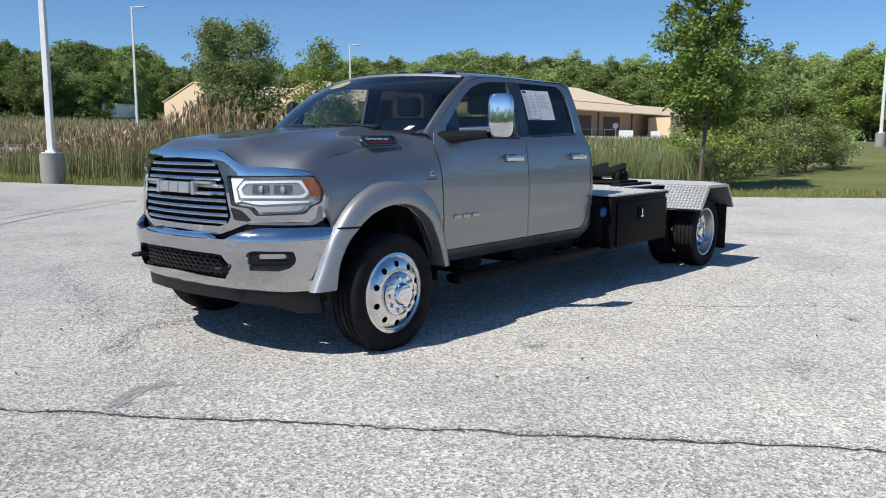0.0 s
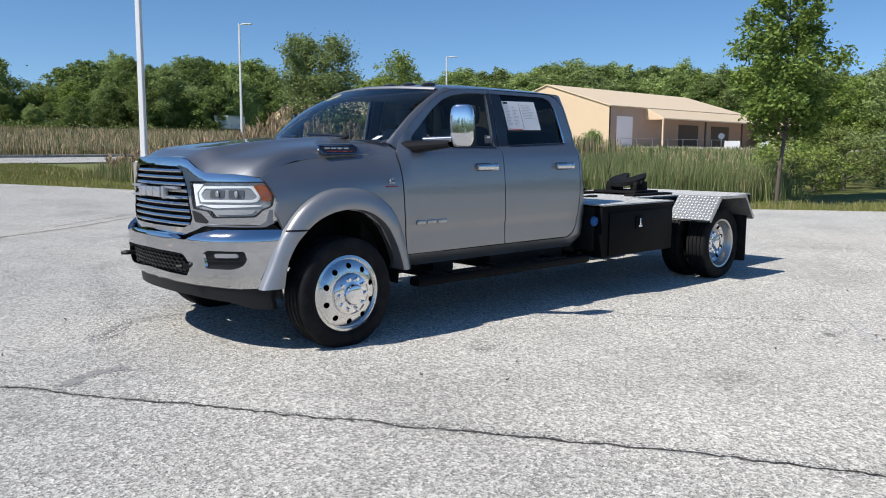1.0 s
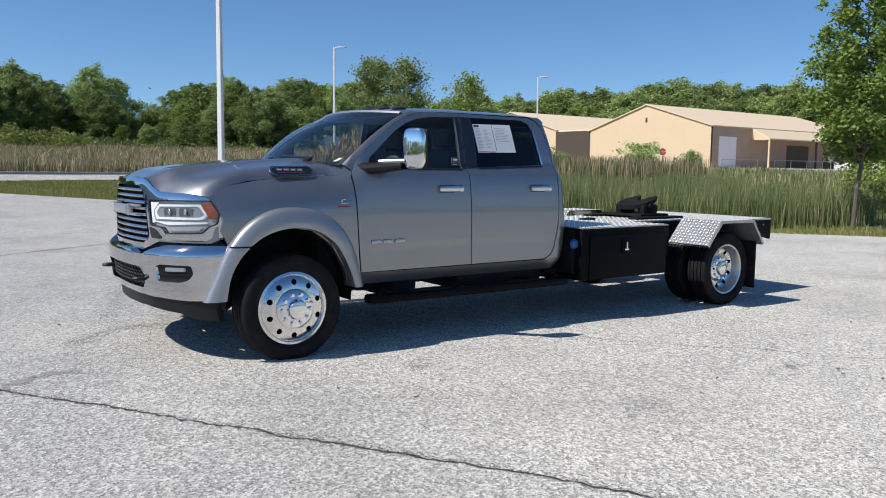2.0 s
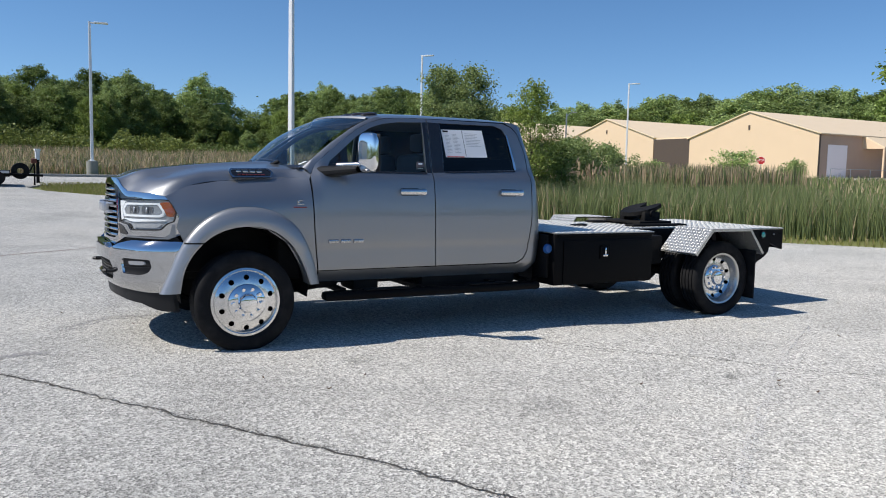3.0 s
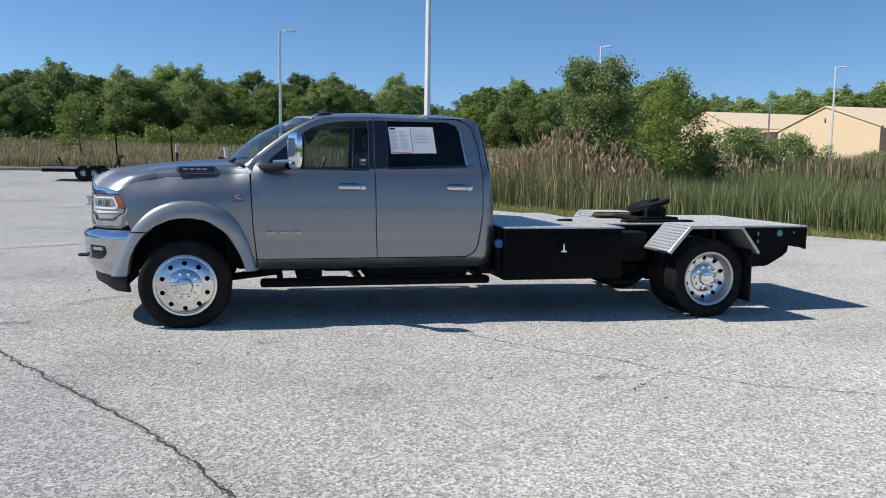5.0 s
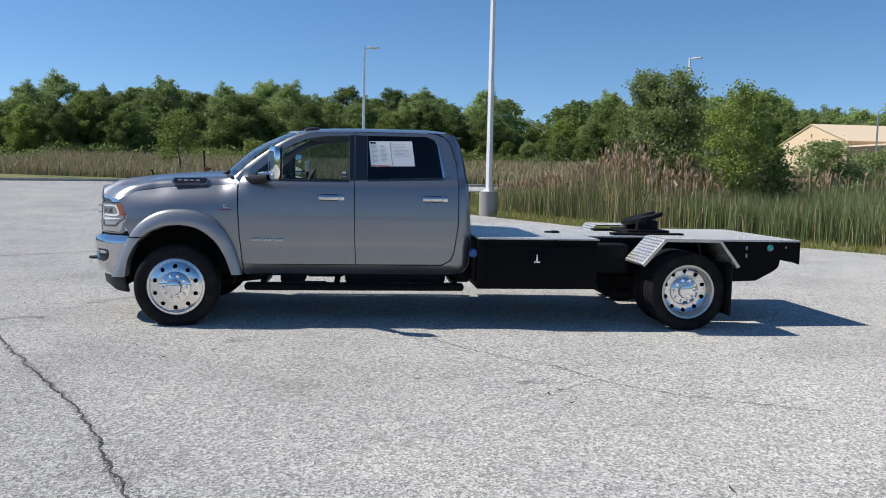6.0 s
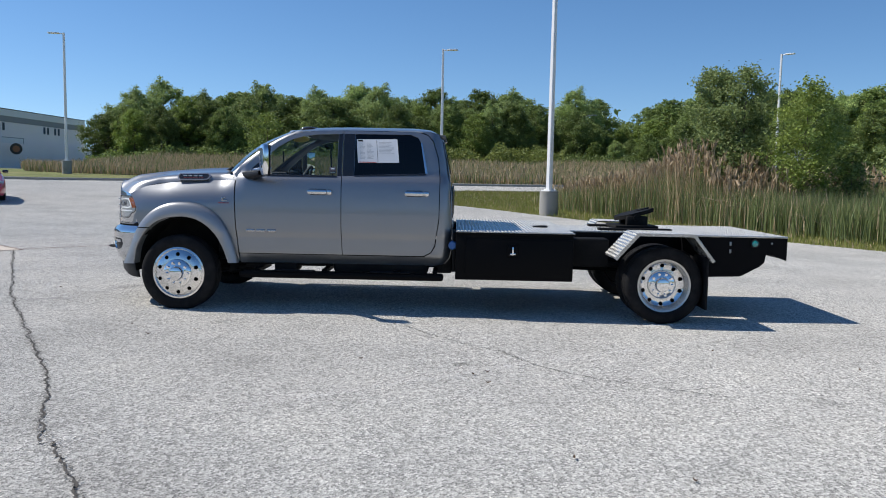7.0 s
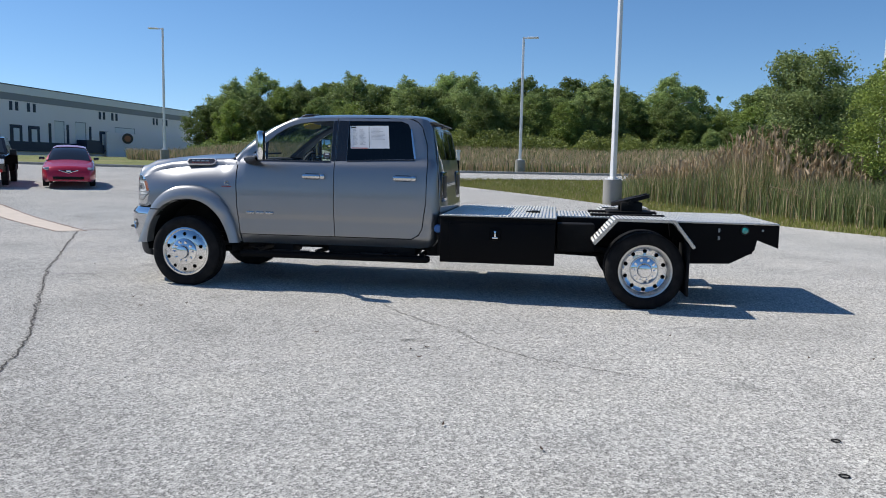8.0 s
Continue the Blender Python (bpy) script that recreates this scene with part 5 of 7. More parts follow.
bm = panel(FW, [], lambda x, y: tilt @ Vector((x, y, 0.0)), 0.08, (0, 0, -0.045))
part("coupling_plate", bm, DARK, fw, "greasy black coupling plate, tilted")
part("pivot", rods([((4.87, -0.24, 1.0), (4.87, 0.24, 1.0))], 0.035, 12), DARK, fw)

# -- cabin --
for s in (-1, 1):
    y = s * 0.42
    seat = part("front_seat", boxes((1.20, 1.72, y - 0.27, y + 0.27, 0.80, 1.02, 0.05), (1.62, 1.80, y - 0.26, y + 0.26, 0.95, 1.58, 0.06)), CABIN, truck, "dark grey front seat")
    part("headrest", boxes((1.70, 1.80, y - 0.13, y + 0.13, 1.60, 1.77, 0.04)), CABIN, seat)
part("rear_seat", boxes((2.05, 2.50, -0.75, 0.75, 0.80, 1.02, 0.05), (2.46, 2.62, -0.75, 0.75, 0.95, 1.55, 0.06)), CABIN, truck, "dark rear bench seat")
part("dashboard", boxes((0.56, 0.98, -0.84, 0.84, 1.10, 1.385, 0.05), (0.66, 0.92, -0.62, -0.22, 1.36, 1.44, 0.03), (0.98, 1.6, -0.14, 0.14, 0.8, 1.05, 0.04)), CABIN, truck, "dark dashboard")
bm = bmesh.new()
m = Matrix.Translation((1.14, -0.42, 1.33)) @ Matrix.Rotation(radians(-65), 4, "Y")
n = 28
rg = [(m @ Vector((0.19 * math.cos(2 * math.pi * i / n), 0.19 * math.sin(2 * math.pi * i / n), 0))) for i in range(n)]
for a, b in zip(rg, rg[1:] + rg[:1]):
    rod(bm, a, b, 0.016, n=8)
for t in (0, 120, 240):
    rod(bm, m @ Vector((0, 0, -0.02)), m @ Vector((0.19 * math.cos(radians(t + 90)), 0.19 * math.sin(radians(t + 90)), 0)), 0.016, n=8)
rod(bm, m @ Vector((0, 0, -0.2)), m @ Vector((0, 0, 0)), 0.04, n=12)
part("steering_wheel", bm, CABIN, truck, "dark steering wheel")
part("cabin_lining", boxes((1.15, 2.7, -0.70, 0.70, 1.845, 1.86)), LINING, truck)

# -- papers and stickers --
sheet = [(1.773, 1.795), (2.200, 1.803), (2.228, 1.557), (1.797, 1.548)]
pp = part("window_paper", panel(sheet, [], lambda x, z: (x, -(half_width(x, z) - 0.006), z), 0.1), PAPER, truck, "two white printed sheets on the rear window")
rnd = random.Random(4)
bm = bmesh.new()


def ink(bm, x0, x1, z0, z1):
    q = lambda u, z: (u + (1.797 - 1.773) * (1.795 - z) / 0.25, -(half_width(u, z) - 0.003), z)
    bm.faces.new([bm.verts.new(q(*p)) for p in ((x0, z0), (x1, z0), (x1, z1), (x0, z1))])


for k in range(14):
    z = 1.755 - 0.0125 * k
    for x0, x1 in ((1.80, 1.86), (1.875, 1.95)):
        ink(bm, x0, x0 + (x1 - x0) * rnd.uniform(0.5, 1), z, z + 0.004)
for k in range(9):
    z = 1.765 - 0.014 * k
    ink(bm, 2.005, 2.005 + rnd.uniform(0.10, 0.16), z, z + 0.004)
part("printed_line", bm, GREY, pp, smooth=False)
bm = bmesh.new()
ink(bm, 1.785, 1.965, 1.553, 1.560)
part("printed_line", bm, RED, pp, smooth=False)
bm = bmesh.new()
ink(bm, 1.785, 1.84, 1.772, 1.788)
ink(bm, 1.981, 1.985, 1.56, 1.79)
part("printed_line", bm, DARK, pp, smooth=False)
tag = boxes((0.50, 0.57, -0.71, -0.65, 1.462, 1.465))
bmesh.ops.rotate(tag, cent=(0.53, -0.68, 1.47), matrix=Matrix.Rotation(radians(-24), 3, "Y"), verts=tag.verts)
part("windshield_tag", tag, PAPER, truck, "small white tag on the dashboard")
w = [Vector((0.945 + 0.16 * u * u, 0.748 * u, 1.893 - 0.032 * u * u)) for u in np.linspace(0.42, 0.86, 13)]
rows = []
for i, p in enumerate(w):
    h = math.sqrt(max(0.0, 1 - ((i - 6) / 6) ** 2)) * 0.5
    rows.append([p + Vector((-1.9, 0, -1.0)) * (0.040 + k * h * 0.062) for k in (-1, 0, 1)])
bm = grid(rows)
part("windshield_sticker", bm, YELLOW, truck, "oval yellow sticker at the windshield's upper corner")
bm = bmesh.new()
for y0, y1 in ((-0.52, 0.02), (0.08, 0.62)):
    a = Vector((0.30 + 0.215 * (y0 / 0.865) ** 2, y0, 1.475))
    b = Vector((0.36 + 0.215 * (y1 / 0.865) ** 2, y1, 1.50))
    rod(bm, a, b, 0.011, n=8)
    rod(bm, a, a + Vector((-0.06, 0.02, -0.03)), 0.015, n=8)
part("wiper", bm, BLACK, truck, "black wiper arms")
st = boxes((1.50, 1.57, -0.895, -0.888, 1.43, 1.50, 0.002))
part("window_sticker", st, surf("dark_printed_film", (0.10, 0.085, 0.095), 0.5), truck, "small dark printed sticker in the front window")
part("sticker_print", boxes((1.515, 1.555, -0.8965, -0.8955, 1.475, 1.490), (1.51, 1.56, -0.8965, -0.8955, 1.44, 1.446)), PAPER, bpy.data.objects["window_sticker"], smooth=False)


# ---- kerbs and lamp posts ----
def kerb(line, name="kerb", w=0.15, h=0.14):
    pts = resampled(line, int(2 + sum(math.dist(a, b) for a, b in zip(line, line[1:])) / 1.5))
    rows = []
    for i, p in enumerate(pts):
        q = pts[min(i + 1, len(pts) - 1)] - pts[max(i - 1, 0)]
        n = np.array((-q[1], q[0])) / np.hypot(*q)
        z = ground_z(*p)
        rows.append([(*(p + n * o), z + k) for o, k in ((-w / 2, -0.1), (-w / 2, h - 0.02), (-w / 2 + 0.02, h), (w / 2 - 0.02, h), (w / 2, h - 0.02), (w / 2, -0.1))])
    tagged(part(name, grid(rows), KERB, angle=30), "low pale concrete kerb along the paving", "kerb", kind="structure")


kerb([(40, 40.7), (12, 39.8), (4, 39.5), (-2, 39.1), (-8, 38.0), (-14, 35.6), (-19, 32.2), (-27, 29.7), (-60, 24.2)])
tagged(part("road_edge", ribbon([(-0.7, 30.9), (1.2, 32.2), (5, 33.4), (12, 33.8), (40, 34.8)], 0.25, 0.02, 9, 0.01), KERB, smooth=False), "pale concrete edge of the drive", "kerb", kind="structure")


def lamp_post(x, y, height, head=1, base=True, turn=0, thick=0.085, name="street_lamp"):
    z = ground_z(x, y)
    t = thing(name, "white square steel lamp post on a round concrete base", "street lamp", (x, y, z), turn, "lamp posts round the lot")
    if base:
        bm = bmesh.new()
        rod(bm, (0, 0, -0.3), (0, 0, 0.80), 0.31, 0.31, 32)
        bmesh.ops.bevel(bm, geom=[e for e in bm.edges if e.calc_face_angle(0) > 1 and e.verts[0].co.z > 0.5], offset=0.02, segments=2, affect="EDGES")
        part("concrete_base", bm, CONCRETE, t, "weathered round concrete base")
        part("base_cover", boxes((-0.19, 0.19, -0.19, 0.19, 0.80, 0.835, 0.008), (-0.12, 0.12, -0.12, 0.12, 0.835, 0.88, 0.008)), WHITEPOLE, t)
    bm = bmesh.new()
    lo, hi = thick, thick * 0.72
    rows = []
    for k in range(7):
        f = k / 6
        r = lo + (hi - lo) * f
        c = 0.25 * r
        rows.append([(px, py, 0.84 * f * 0 + (0.84 if base else -0.2) + (height - 0.84) * f) for px, py in ((-r + c, -r), (r - c, -r), (r, -r + c), (r, r - c), (r - c, r), (-r + c, r), (-r, r - c), (-r, -r + c), (-r + c, -r))])
    part("pole", grid(rows), WHITEPOLE, t, angle=25)
    if head:
        part("lamp_arm", boxes((0.0, 0.35, -0.03, 0.03, height - 0.10, height - 0.03, 0.01)), WHITEPOLE, t)
        part("lamp_head", boxes((0.25, 0.95, -0.16, 0.16, height - 0.09, height - 0.01, 0.025)), WHITEPOLE, t, "flat white lamp head")
    return t


lamp_post(5.93, 17.25, 9.3, turn=40)
lamp_post(1.8, 41.3, 8.5, turn=-10)
lamp_post(-23.0, 42.5, 9.1, turn=195)
lamp_post(26.0, 48.6, 9.2, turn=-45)
lamp_post(46.0, 47.5, 8.4, turn=-45)
lamp_post(52.4, 6.0, 6.7, turn=-60)
lamp_post(-62.0, 71.0, 8.5, turn=190)


# ---- plants ----
def blades(name, count, place, size, mats, seed, label, category, bend=0.25, pick=None):
    """Many upright blades in one mesh. place() gives x, y and a scale; size: lowest and highest blade, and its width."""
    rnd = random.Random(seed)
    v, f, mi = [], [], []
    for _ in range(count):
        p = place(rnd)
        if p is None:
            continue
        x, y, k = p
        z = ground_z(x, y) - 0.06
        h = rnd.uniform(size[0], size[1]) * k
        a, w = rnd.uniform(0, math.pi), size[2] * rnd.uniform(0.6, 1.4)
        dx, dy = math.cos(a) * w / 2, math.sin(a) * w / 2
        lx, ly = rnd.gauss(0, bend) * h * 0.5, rnd.gauss(0, bend) * h * 0.5
        i = len(v)
        v += [(x - dx, y - dy, z), (x + dx, y + dy, z), (x + dx * 0.85 + lx * 0.3, y + dy * 0.85 + ly * 0.3, z + h * 0.6), (x - dx * 0.85 + lx * 0.3, y - dy * 0.85 + ly * 0.3, z + h * 0.6), (x + lx, y + ly, z + h)]
        f += [(i, i + 1, i + 2, i + 3), (i + 3, i + 2, i + 4)]
        m = pick(rnd, x, y) if pick else 0
        mi += [m, m]
    me = bpy.data.meshes.new(name)
    me.from_pydata(v, [], f)
    for m in mats:
        me.materials.append(m)
    me.polygons.foreach_set("material_index", mi)
    return tagged(new(name, me), label, category, kind="stuff")


FOOT = [(6.6, 23.4), (6.7, 22.0), (7.0, 19.6), (8.4, 17.3), (9.8, 14.9), (11.2, 12.3), (12.6, 10.0), (14.2, 7.4), (15.6, 5.6), (17.0, 4.7), (19.0, 4.2)]
FOOT_P = resampled(FOOT, 200)


def tall(x, y):
    """How high the reeds stand: tallest in the old clump in the middle."""
    d = math.hypot(x - 10.8, y - 16.2)
    end = 0.44 + 0.56 * min(1, max(0, (22.3 - y) / 5.2))
    return end * (0.60 + 0.52 * math.exp(-(d / 1.9) ** 2) + 0.10 * min(1, max(0, (y - 13) / 5)) + 0.16 * noise.noise(Vector((x * 0.4, y * 0.4, 0))) + 0.16 * noise.noise(Vector((x * 1.7, y * 1.7, 4))))


def in_bed(depth, power, skip=0.0):
    def f(rnd):
        i = rnd.randrange(len(FOOT_P))
        d = skip + depth * rnd.random() ** power
        a = FOOT_P[min(i + 1, 199)] - FOOT_P[max(i - 1, 0)]
        n = np.array((-a[1], a[0])) / np.hypot(*a)
        n = -n if n[0] < 0 else n
        p = FOOT_P[i] + n * d + np.array((rnd.gauss(0, 0.25), rnd.gauss(0, 0.25)))
        return p[0], p[1], tall(*p)

    return f


blades("reed_bed", 72000, in_bed(9.0, 1.5), (0.85, 2.0, 0.014), (REED, STRAW), 11, "dense green reeds with dry brown stalks at the pond", "reeds", 0.30, lambda r, x, y: int(r.random() < (0.07 + 0.30 * math.exp(-((x - 10.6) ** 2 + (y - 16.0) ** 2) / 9) + 0.14 * min(1, max(0, (y - 16.5) / 4)))))


def plumes(name, count, place, height, seed, label):
    """Dry reed stalks with feathery brown heads."""
    rnd = random.Random(seed)
    v, f = [], []
    for _ in range(count):
        x, y, k = place(rnd)
        z = ground_z(x, y)
        h = rnd.uniform(*height) * k
        lx, ly = rnd.gauss(0, 0.10), rnd.gauss(0, 0.10)
        a = rnd.uniform(0, math.pi)
        dx, dy = 0.010 * math.cos(a), 0.010 * math.sin(a)
        i = len(v)
        v += [(x - dx, y - dy, z), (x + dx, y + dy, z), (x + dx + lx, y + dy + ly, z + h), (x - dx + lx, y - dy + ly, z + h)]
        f.append((i, i + 1, i + 2, i + 3))
        for _ in range(4):
            i = len(v)
            b = rnd.uniform(0, 2 * math.pi)
            l, w = rnd.uniform(0.14, 0.26), rnd.uniform(0.025, 0.05)
            bx, by = x + lx, y + ly
            v += [(bx, by, z + h - 0.18), (bx + w * math.cos(b), by + w * math.sin(b), z + h - 0.04), (bx + lx * 0.5 + 0.06 * math.cos(b), by + ly * 0.5 + 0.06 * math.sin(b), z + h + l * 0.7), (bx - w * 0.6 * math.cos(b), by - w * 0.6 * math.sin(b), z + h - 0.02)]
            f.append((i, i + 1, i + 2, i + 3))
    me = bpy.data.meshes.new(name)
    me.from_pydata(v, [], f)
    me.materials.append(STRAW)
    return tagged(new(name, me), label, "reeds", kind="stuff")


def bed_left(rnd):
    while True:
        p = in_bed(8.0, 1.2, 0.4)(rnd)
        if p[1] > 16.5 or math.hypot(p[0] - 10.6, p[1] - 16.0) < 2.0 + 1.2 * rnd.random():
            return p


plumes("reed_plumes", 3000, bed_left, (1.50, 2.25), 12, "dry brown reed stalks with feathery plumes")


def far_bed(rnd):
    x = rnd.uniform(-34, 42)
    y = 42.5 + 44 * rnd.random() ** 1.6 - 0.10 * min(0, x + 10) + 0.25 * min(0, x + 30)
    if x < 4 - 0.577 * (y + 9.2):
        return None
    return x, y, 0.85 + 0.3 * noise.noise(Vector((x * 0.15, y * 0.15, 3)))


def fallen_stalk(x, y, turn, length, sag):
    """A dry stalk that leans out of the bed and bends to the ground."""
    pts = [Vector((x + math.cos(radians(turn)) * length * u, y + math.sin(radians(turn)) * length * u, ground_z(x, y) + 0.03 + sag * (1 - u ** 1.6))) for u in np.linspace(0, 1, 9)]
    bm = bmesh.new()
    for a, b in zip(pts, pts[1:]):
        rod(bm, a, b, 0.011, n=5)
    tagged(part("fallen_reed", bm, STRAW), "bent dry reed stalk fallen out of the bed", "reed", "fallen reeds")


for x, y, turn, length, sag in ((10.3, 13.6, -28, 2.2, 0.75), (10.5, 13.2, -22, 1.9, 0.62), (10.0, 13.9, -36, 1.7, 0.8), (11.6, 11.4, -40, 1.1, 0.5)):
    fallen_stalk(x, y, turn, length, sag)

blades("far_reed_field", 62000, far_bed, (0.40, 1.05, 0.045), (REED, STRAW), 13, "wide field of brown and green reeds beyond the drive", "reeds", 0.4, lambda r, x, y: int(r.random() < 0.66))


def mid_bed(rnd):
    x, y = rnd.uniform(13, 40), rnd.uniform(24, 34)
    return (x, y, 0.9) if x + y > 38 else (x + 8, y, 0.9)


blades("pond_reeds", 9000, mid_bed, (1.1, 1.8, 0.05), (REED, STRAW), 14, "reeds on the far side of the pond", "reeds", 0.18, lambda r, x, y: int(r.random() < 0.5))


def right_meadow(rnd):
    x, y = rnd.uniform(19, 58), rnd.uniform(3, 40)
    return (x, y, 0.8 + 0.4 * noise.noise(Vector((x * 0.2, y * 0.2, 5)))) if y > 8 + (x - 19) * 0.35 else None


blades("meadow", 26000, right_meadow, (0.30, 0.75, 0.05), (REED, STRAW), 15, "tall uncut grass and reeds behind the pond", "grass", 0.25, lambda r, x, y: int(r.random() < 0.22))

EDGE_P = resampled(EDGE, 300)


def verge(rnd):
    i = rnd.randrange(300)
    a = EDGE_P[min(i + 1, 299)] - EDGE_P[max(i - 1, 0)]
    n = np.array((-a[1], a[0])) / np.hypot(*a)
    n = -n if n[0] < 0 else n
    p = EDGE_P[i] + n * (2.2 * rnd.random() ** 1.3 - 0.06)
    return p[0], p[1], 1.0


blades("verge_grass", 24000, verge, (0.07, 0.20, 0.014), (BLADE, STRAW), 16, "short mown grass along the paving", "grass", 0.5, lambda r, x, y: int(r.random() < 0.15))


def strip(rnd):
    x, y = rnd.uniform(-1.0, 7.5), rnd.uniform(21, 33.4)
    return (x, y, 1.0) if y > 25.2 - 1.37 * (x + 0.1) and y < 32.2 + 0.2 * x else None


blades("strip_grass", 16000, strip, (0.07, 0.18, 0.02), (BLADE, STRAW), 17, "mown grass strip between the lot and the drive", "grass", 0.5, lambda r, x, y: int(r.random() < 0.12))


def crown_mesh(name, clumps, per, size, mat, seed, flat=0.8):
    """Leaves in many clumps; each leaf is a small folded blade."""
    rnd = random.Random(seed)
    v, f = [], []
    for c, r in clumps:
        for _ in range(int(per * r * r)):
            d = Vector((rnd.gauss(0, 1), rnd.gauss(0, 1), rnd.gauss(0, flat))) * r * 0.62
            p = Vector(c) + d
            a = Vector((rnd.gauss(0, 1), rnd.gauss(0, 1), rnd.gauss(0, 0.6))).normalized()
            b = a.cross(Vector((rnd.gauss(0, 1), rnd.gauss(0, 1), rnd.gauss(0, 1)))).normalized()
            s = size * rnd.uniform(0.55, 1.35)
            i = len(v)
            n = a.cross(b) * s * 0.15
            v += [p - a * s, p - b * s * 0.55 + n, p + a * s, p + b * s * 0.55 + n]
            f += [(i, i + 1, i + 2, i + 3)]
    me = bpy.data.meshes.new(name)
    me.from_pydata([tuple(p) for p in v], [], f)
    me.materials.append(mat)
    return me


def tree(name, label, at, height, spread, trunk, leaf, leaf_size, per, seed, low=0.25, top=1.0, limbs=16, clump=0.16, category="tree", group="", stems=1, rise=(0.25, 0.75), cone=False):
    """A tapered trunk with limbs that carry clumps of leaves, with an uneven outline."""
    rnd = random.Random(seed)
    t = thing(name, label, category, at, rnd.uniform(0, 360), group)
    wood = bmesh.new()
    clumps = []
    for s in range(stems):
        lean = Vector((rnd.gauss(0, 0.05), rnd.gauss(0, 0.05), 0)) * height * (1.7 if stems > 1 else 0.25)
        pts = [Vector((0, 0, -0.2))]
        for k in range(1, 7):
            u = k / 6
            pts.append(Vector((rnd.gauss(0, 0.012) * height, rnd.gauss(0, 0.012) * height, 0)) + lean * u + Vector((0, 0, height * 0.93 * u)))
        for k in range(6):
            rod(wood, pts[k], pts[k + 1], trunk * (1 - 0.15 * k), trunk * (1 - 0.15 * (k + 1)), 9)
        for i in range(limbs):
            u = low + (top - low) * (i + rnd.random() * 0.6) / limbs
            k = min(5, int(u * 6))
            o = pts[k].lerp(pts[k + 1], u * 6 - k)
            q = (u - low) / (1 - low)
            reach = spread * (math.sin(math.pi * (0.22 + 0.78 * q) ** 0.85) ** 0.7 if q < 0.97 else 0.25) * rnd.uniform(0.65, 1.15)
            if cone:
                reach = spread * float(np.interp(q, [0, 0.14, 0.45, 0.75, 1], [0.75, 1.0, 0.74, 0.56, 0.28])) * rnd.uniform(0.55, 1.15)
            a = i * 2.4 + rnd.uniform(-0.4, 0.4)
            e = o + Vector((math.cos(a) * reach, math.sin(a) * reach, reach * rnd.uniform(*rise)))
            m = o.lerp(e, 0.55) + Vector((0, 0, -0.05 * reach))
            r = max(0.008, trunk * 0.42 * (1 - 0.7 * q))
            rod(wood, o, m, r, r * 0.6, 6)
            rod(wood, m, e, r * 0.6, r * 0.2, 6)
            rr = clump * height * rnd.uniform(0.6, 1.15) * (1.1 - 0.55 * q)
            clumps += [(e, rr), (m + Vector((rnd.gauss(0, 0.2), rnd.gauss(0, 0.2), 0.1)) * rr, rr * 0.75), (e + Vector((rnd.gauss(0, 0.8), rnd.gauss(0, 0.8), rnd.gauss(0, 0.6))) * rr, rr * 0.55)]
        clumps.append((pts[-1], clump * height * 0.45))
    part("trunk", wood, BARK, t)
    c = new("crown", crown_mesh("crown", clumps, per, leaf_size, leaf, seed + 1))
    c.parent = t
    return t


def gz(x, y, d=0.05):
    return (x, y, ground_z(x, y) - d)


tree("maple_tree", "young green maple tree with a slim straight trunk", gz(17.3, 3.75), 6.5, 1.30, 0.062, LEAF_MAPLE, 0.058, 3000, 21, 0.27, 1.0, 70, 0.046, rise=(0.25, 0.9), cone=True)
tree("willow_bush", "tall grey-green willow bush with several stems", gz(11.75, 16.5), 5.1, 1.05, 0.07, LEAF_WILLOW, 0.045, 2800, 27, 0.22, 1.0, 18, 0.095, stems=3)
tree("poplar_sapling", "slender yellow-green sapling in the reeds", gz(13.1, 14.5), 4.4, 0.80, 0.045, LEAF_YELLOW, 0.042, 2800, 23, 0.18, 1.0, 34, 0.082, rise=(0.5, 1.1))
tree("reed_shrub", "rounded green shrub among the reeds", gz(21.2, 22.6), 2.7, 1.3, 0.04, LEAF_WILLOW, 0.055, 1400, 24, 0.1, 1.0, 12, 0.17, "shrub", stems=3)
tree("reed_shrub", "dark green shrub among the reeds", gz(14.85, 14.95), 2.5, 0.5, 0.04, LEAF_DARK, 0.055, 1400, 25, 0.1, 1.0, 10, 0.15, "shrub", stems=2)
tree("reed_shrub", "rounded green shrub beyond the reeds", gz(30.5, 31.8), 2.4, 1.7, 0.04, LEAF_WILLOW, 0.07, 900, 26, 0.1, 1.0, 12, 0.19, "shrub", stems=3)
for i, (x, y, h, r, leaf) in enumerate(((20.2, 4.7, 1.05, 0.9, LEAF_SHRUB), (21.8, 4.6, 1.3, 1.0, LEAF_YELLOW), (23.4, 4.3, 1.45, 1.1, LEAF_SHRUB), (25.4, 4.0, 1.65, 1.15, LEAF_WILLOW), (27.4, 3.7, 1.85, 1.2, LEAF_SHRUB), (29.3, 3.2, 1.6, 1.0, LEAF_WILLOW), (24.4, 6.6, 1.6, 1.2, LEAF), (27.2, 6.2, 1.9, 1.3, LEAF_SHRUB))):
    tree("pond_shrub", "loose wild shrub beside the pond", gz(x, y), h, r, 0.035, leaf, 0.05, 900, 30 + i, 0.05, 1.0, 12, 0.19, "shrub", "shrubs beside the pond", stems=3)
tree("birch_tree", "slender tree with a thin crown behind the shrubs", gz(30.9, 5.65), 5.2, 0.50, 0.05, LEAF_WILLOW, 0.06, 1300, 41, 0.50, 1.0, 20, 0.062, rise=(0.5, 1.2))
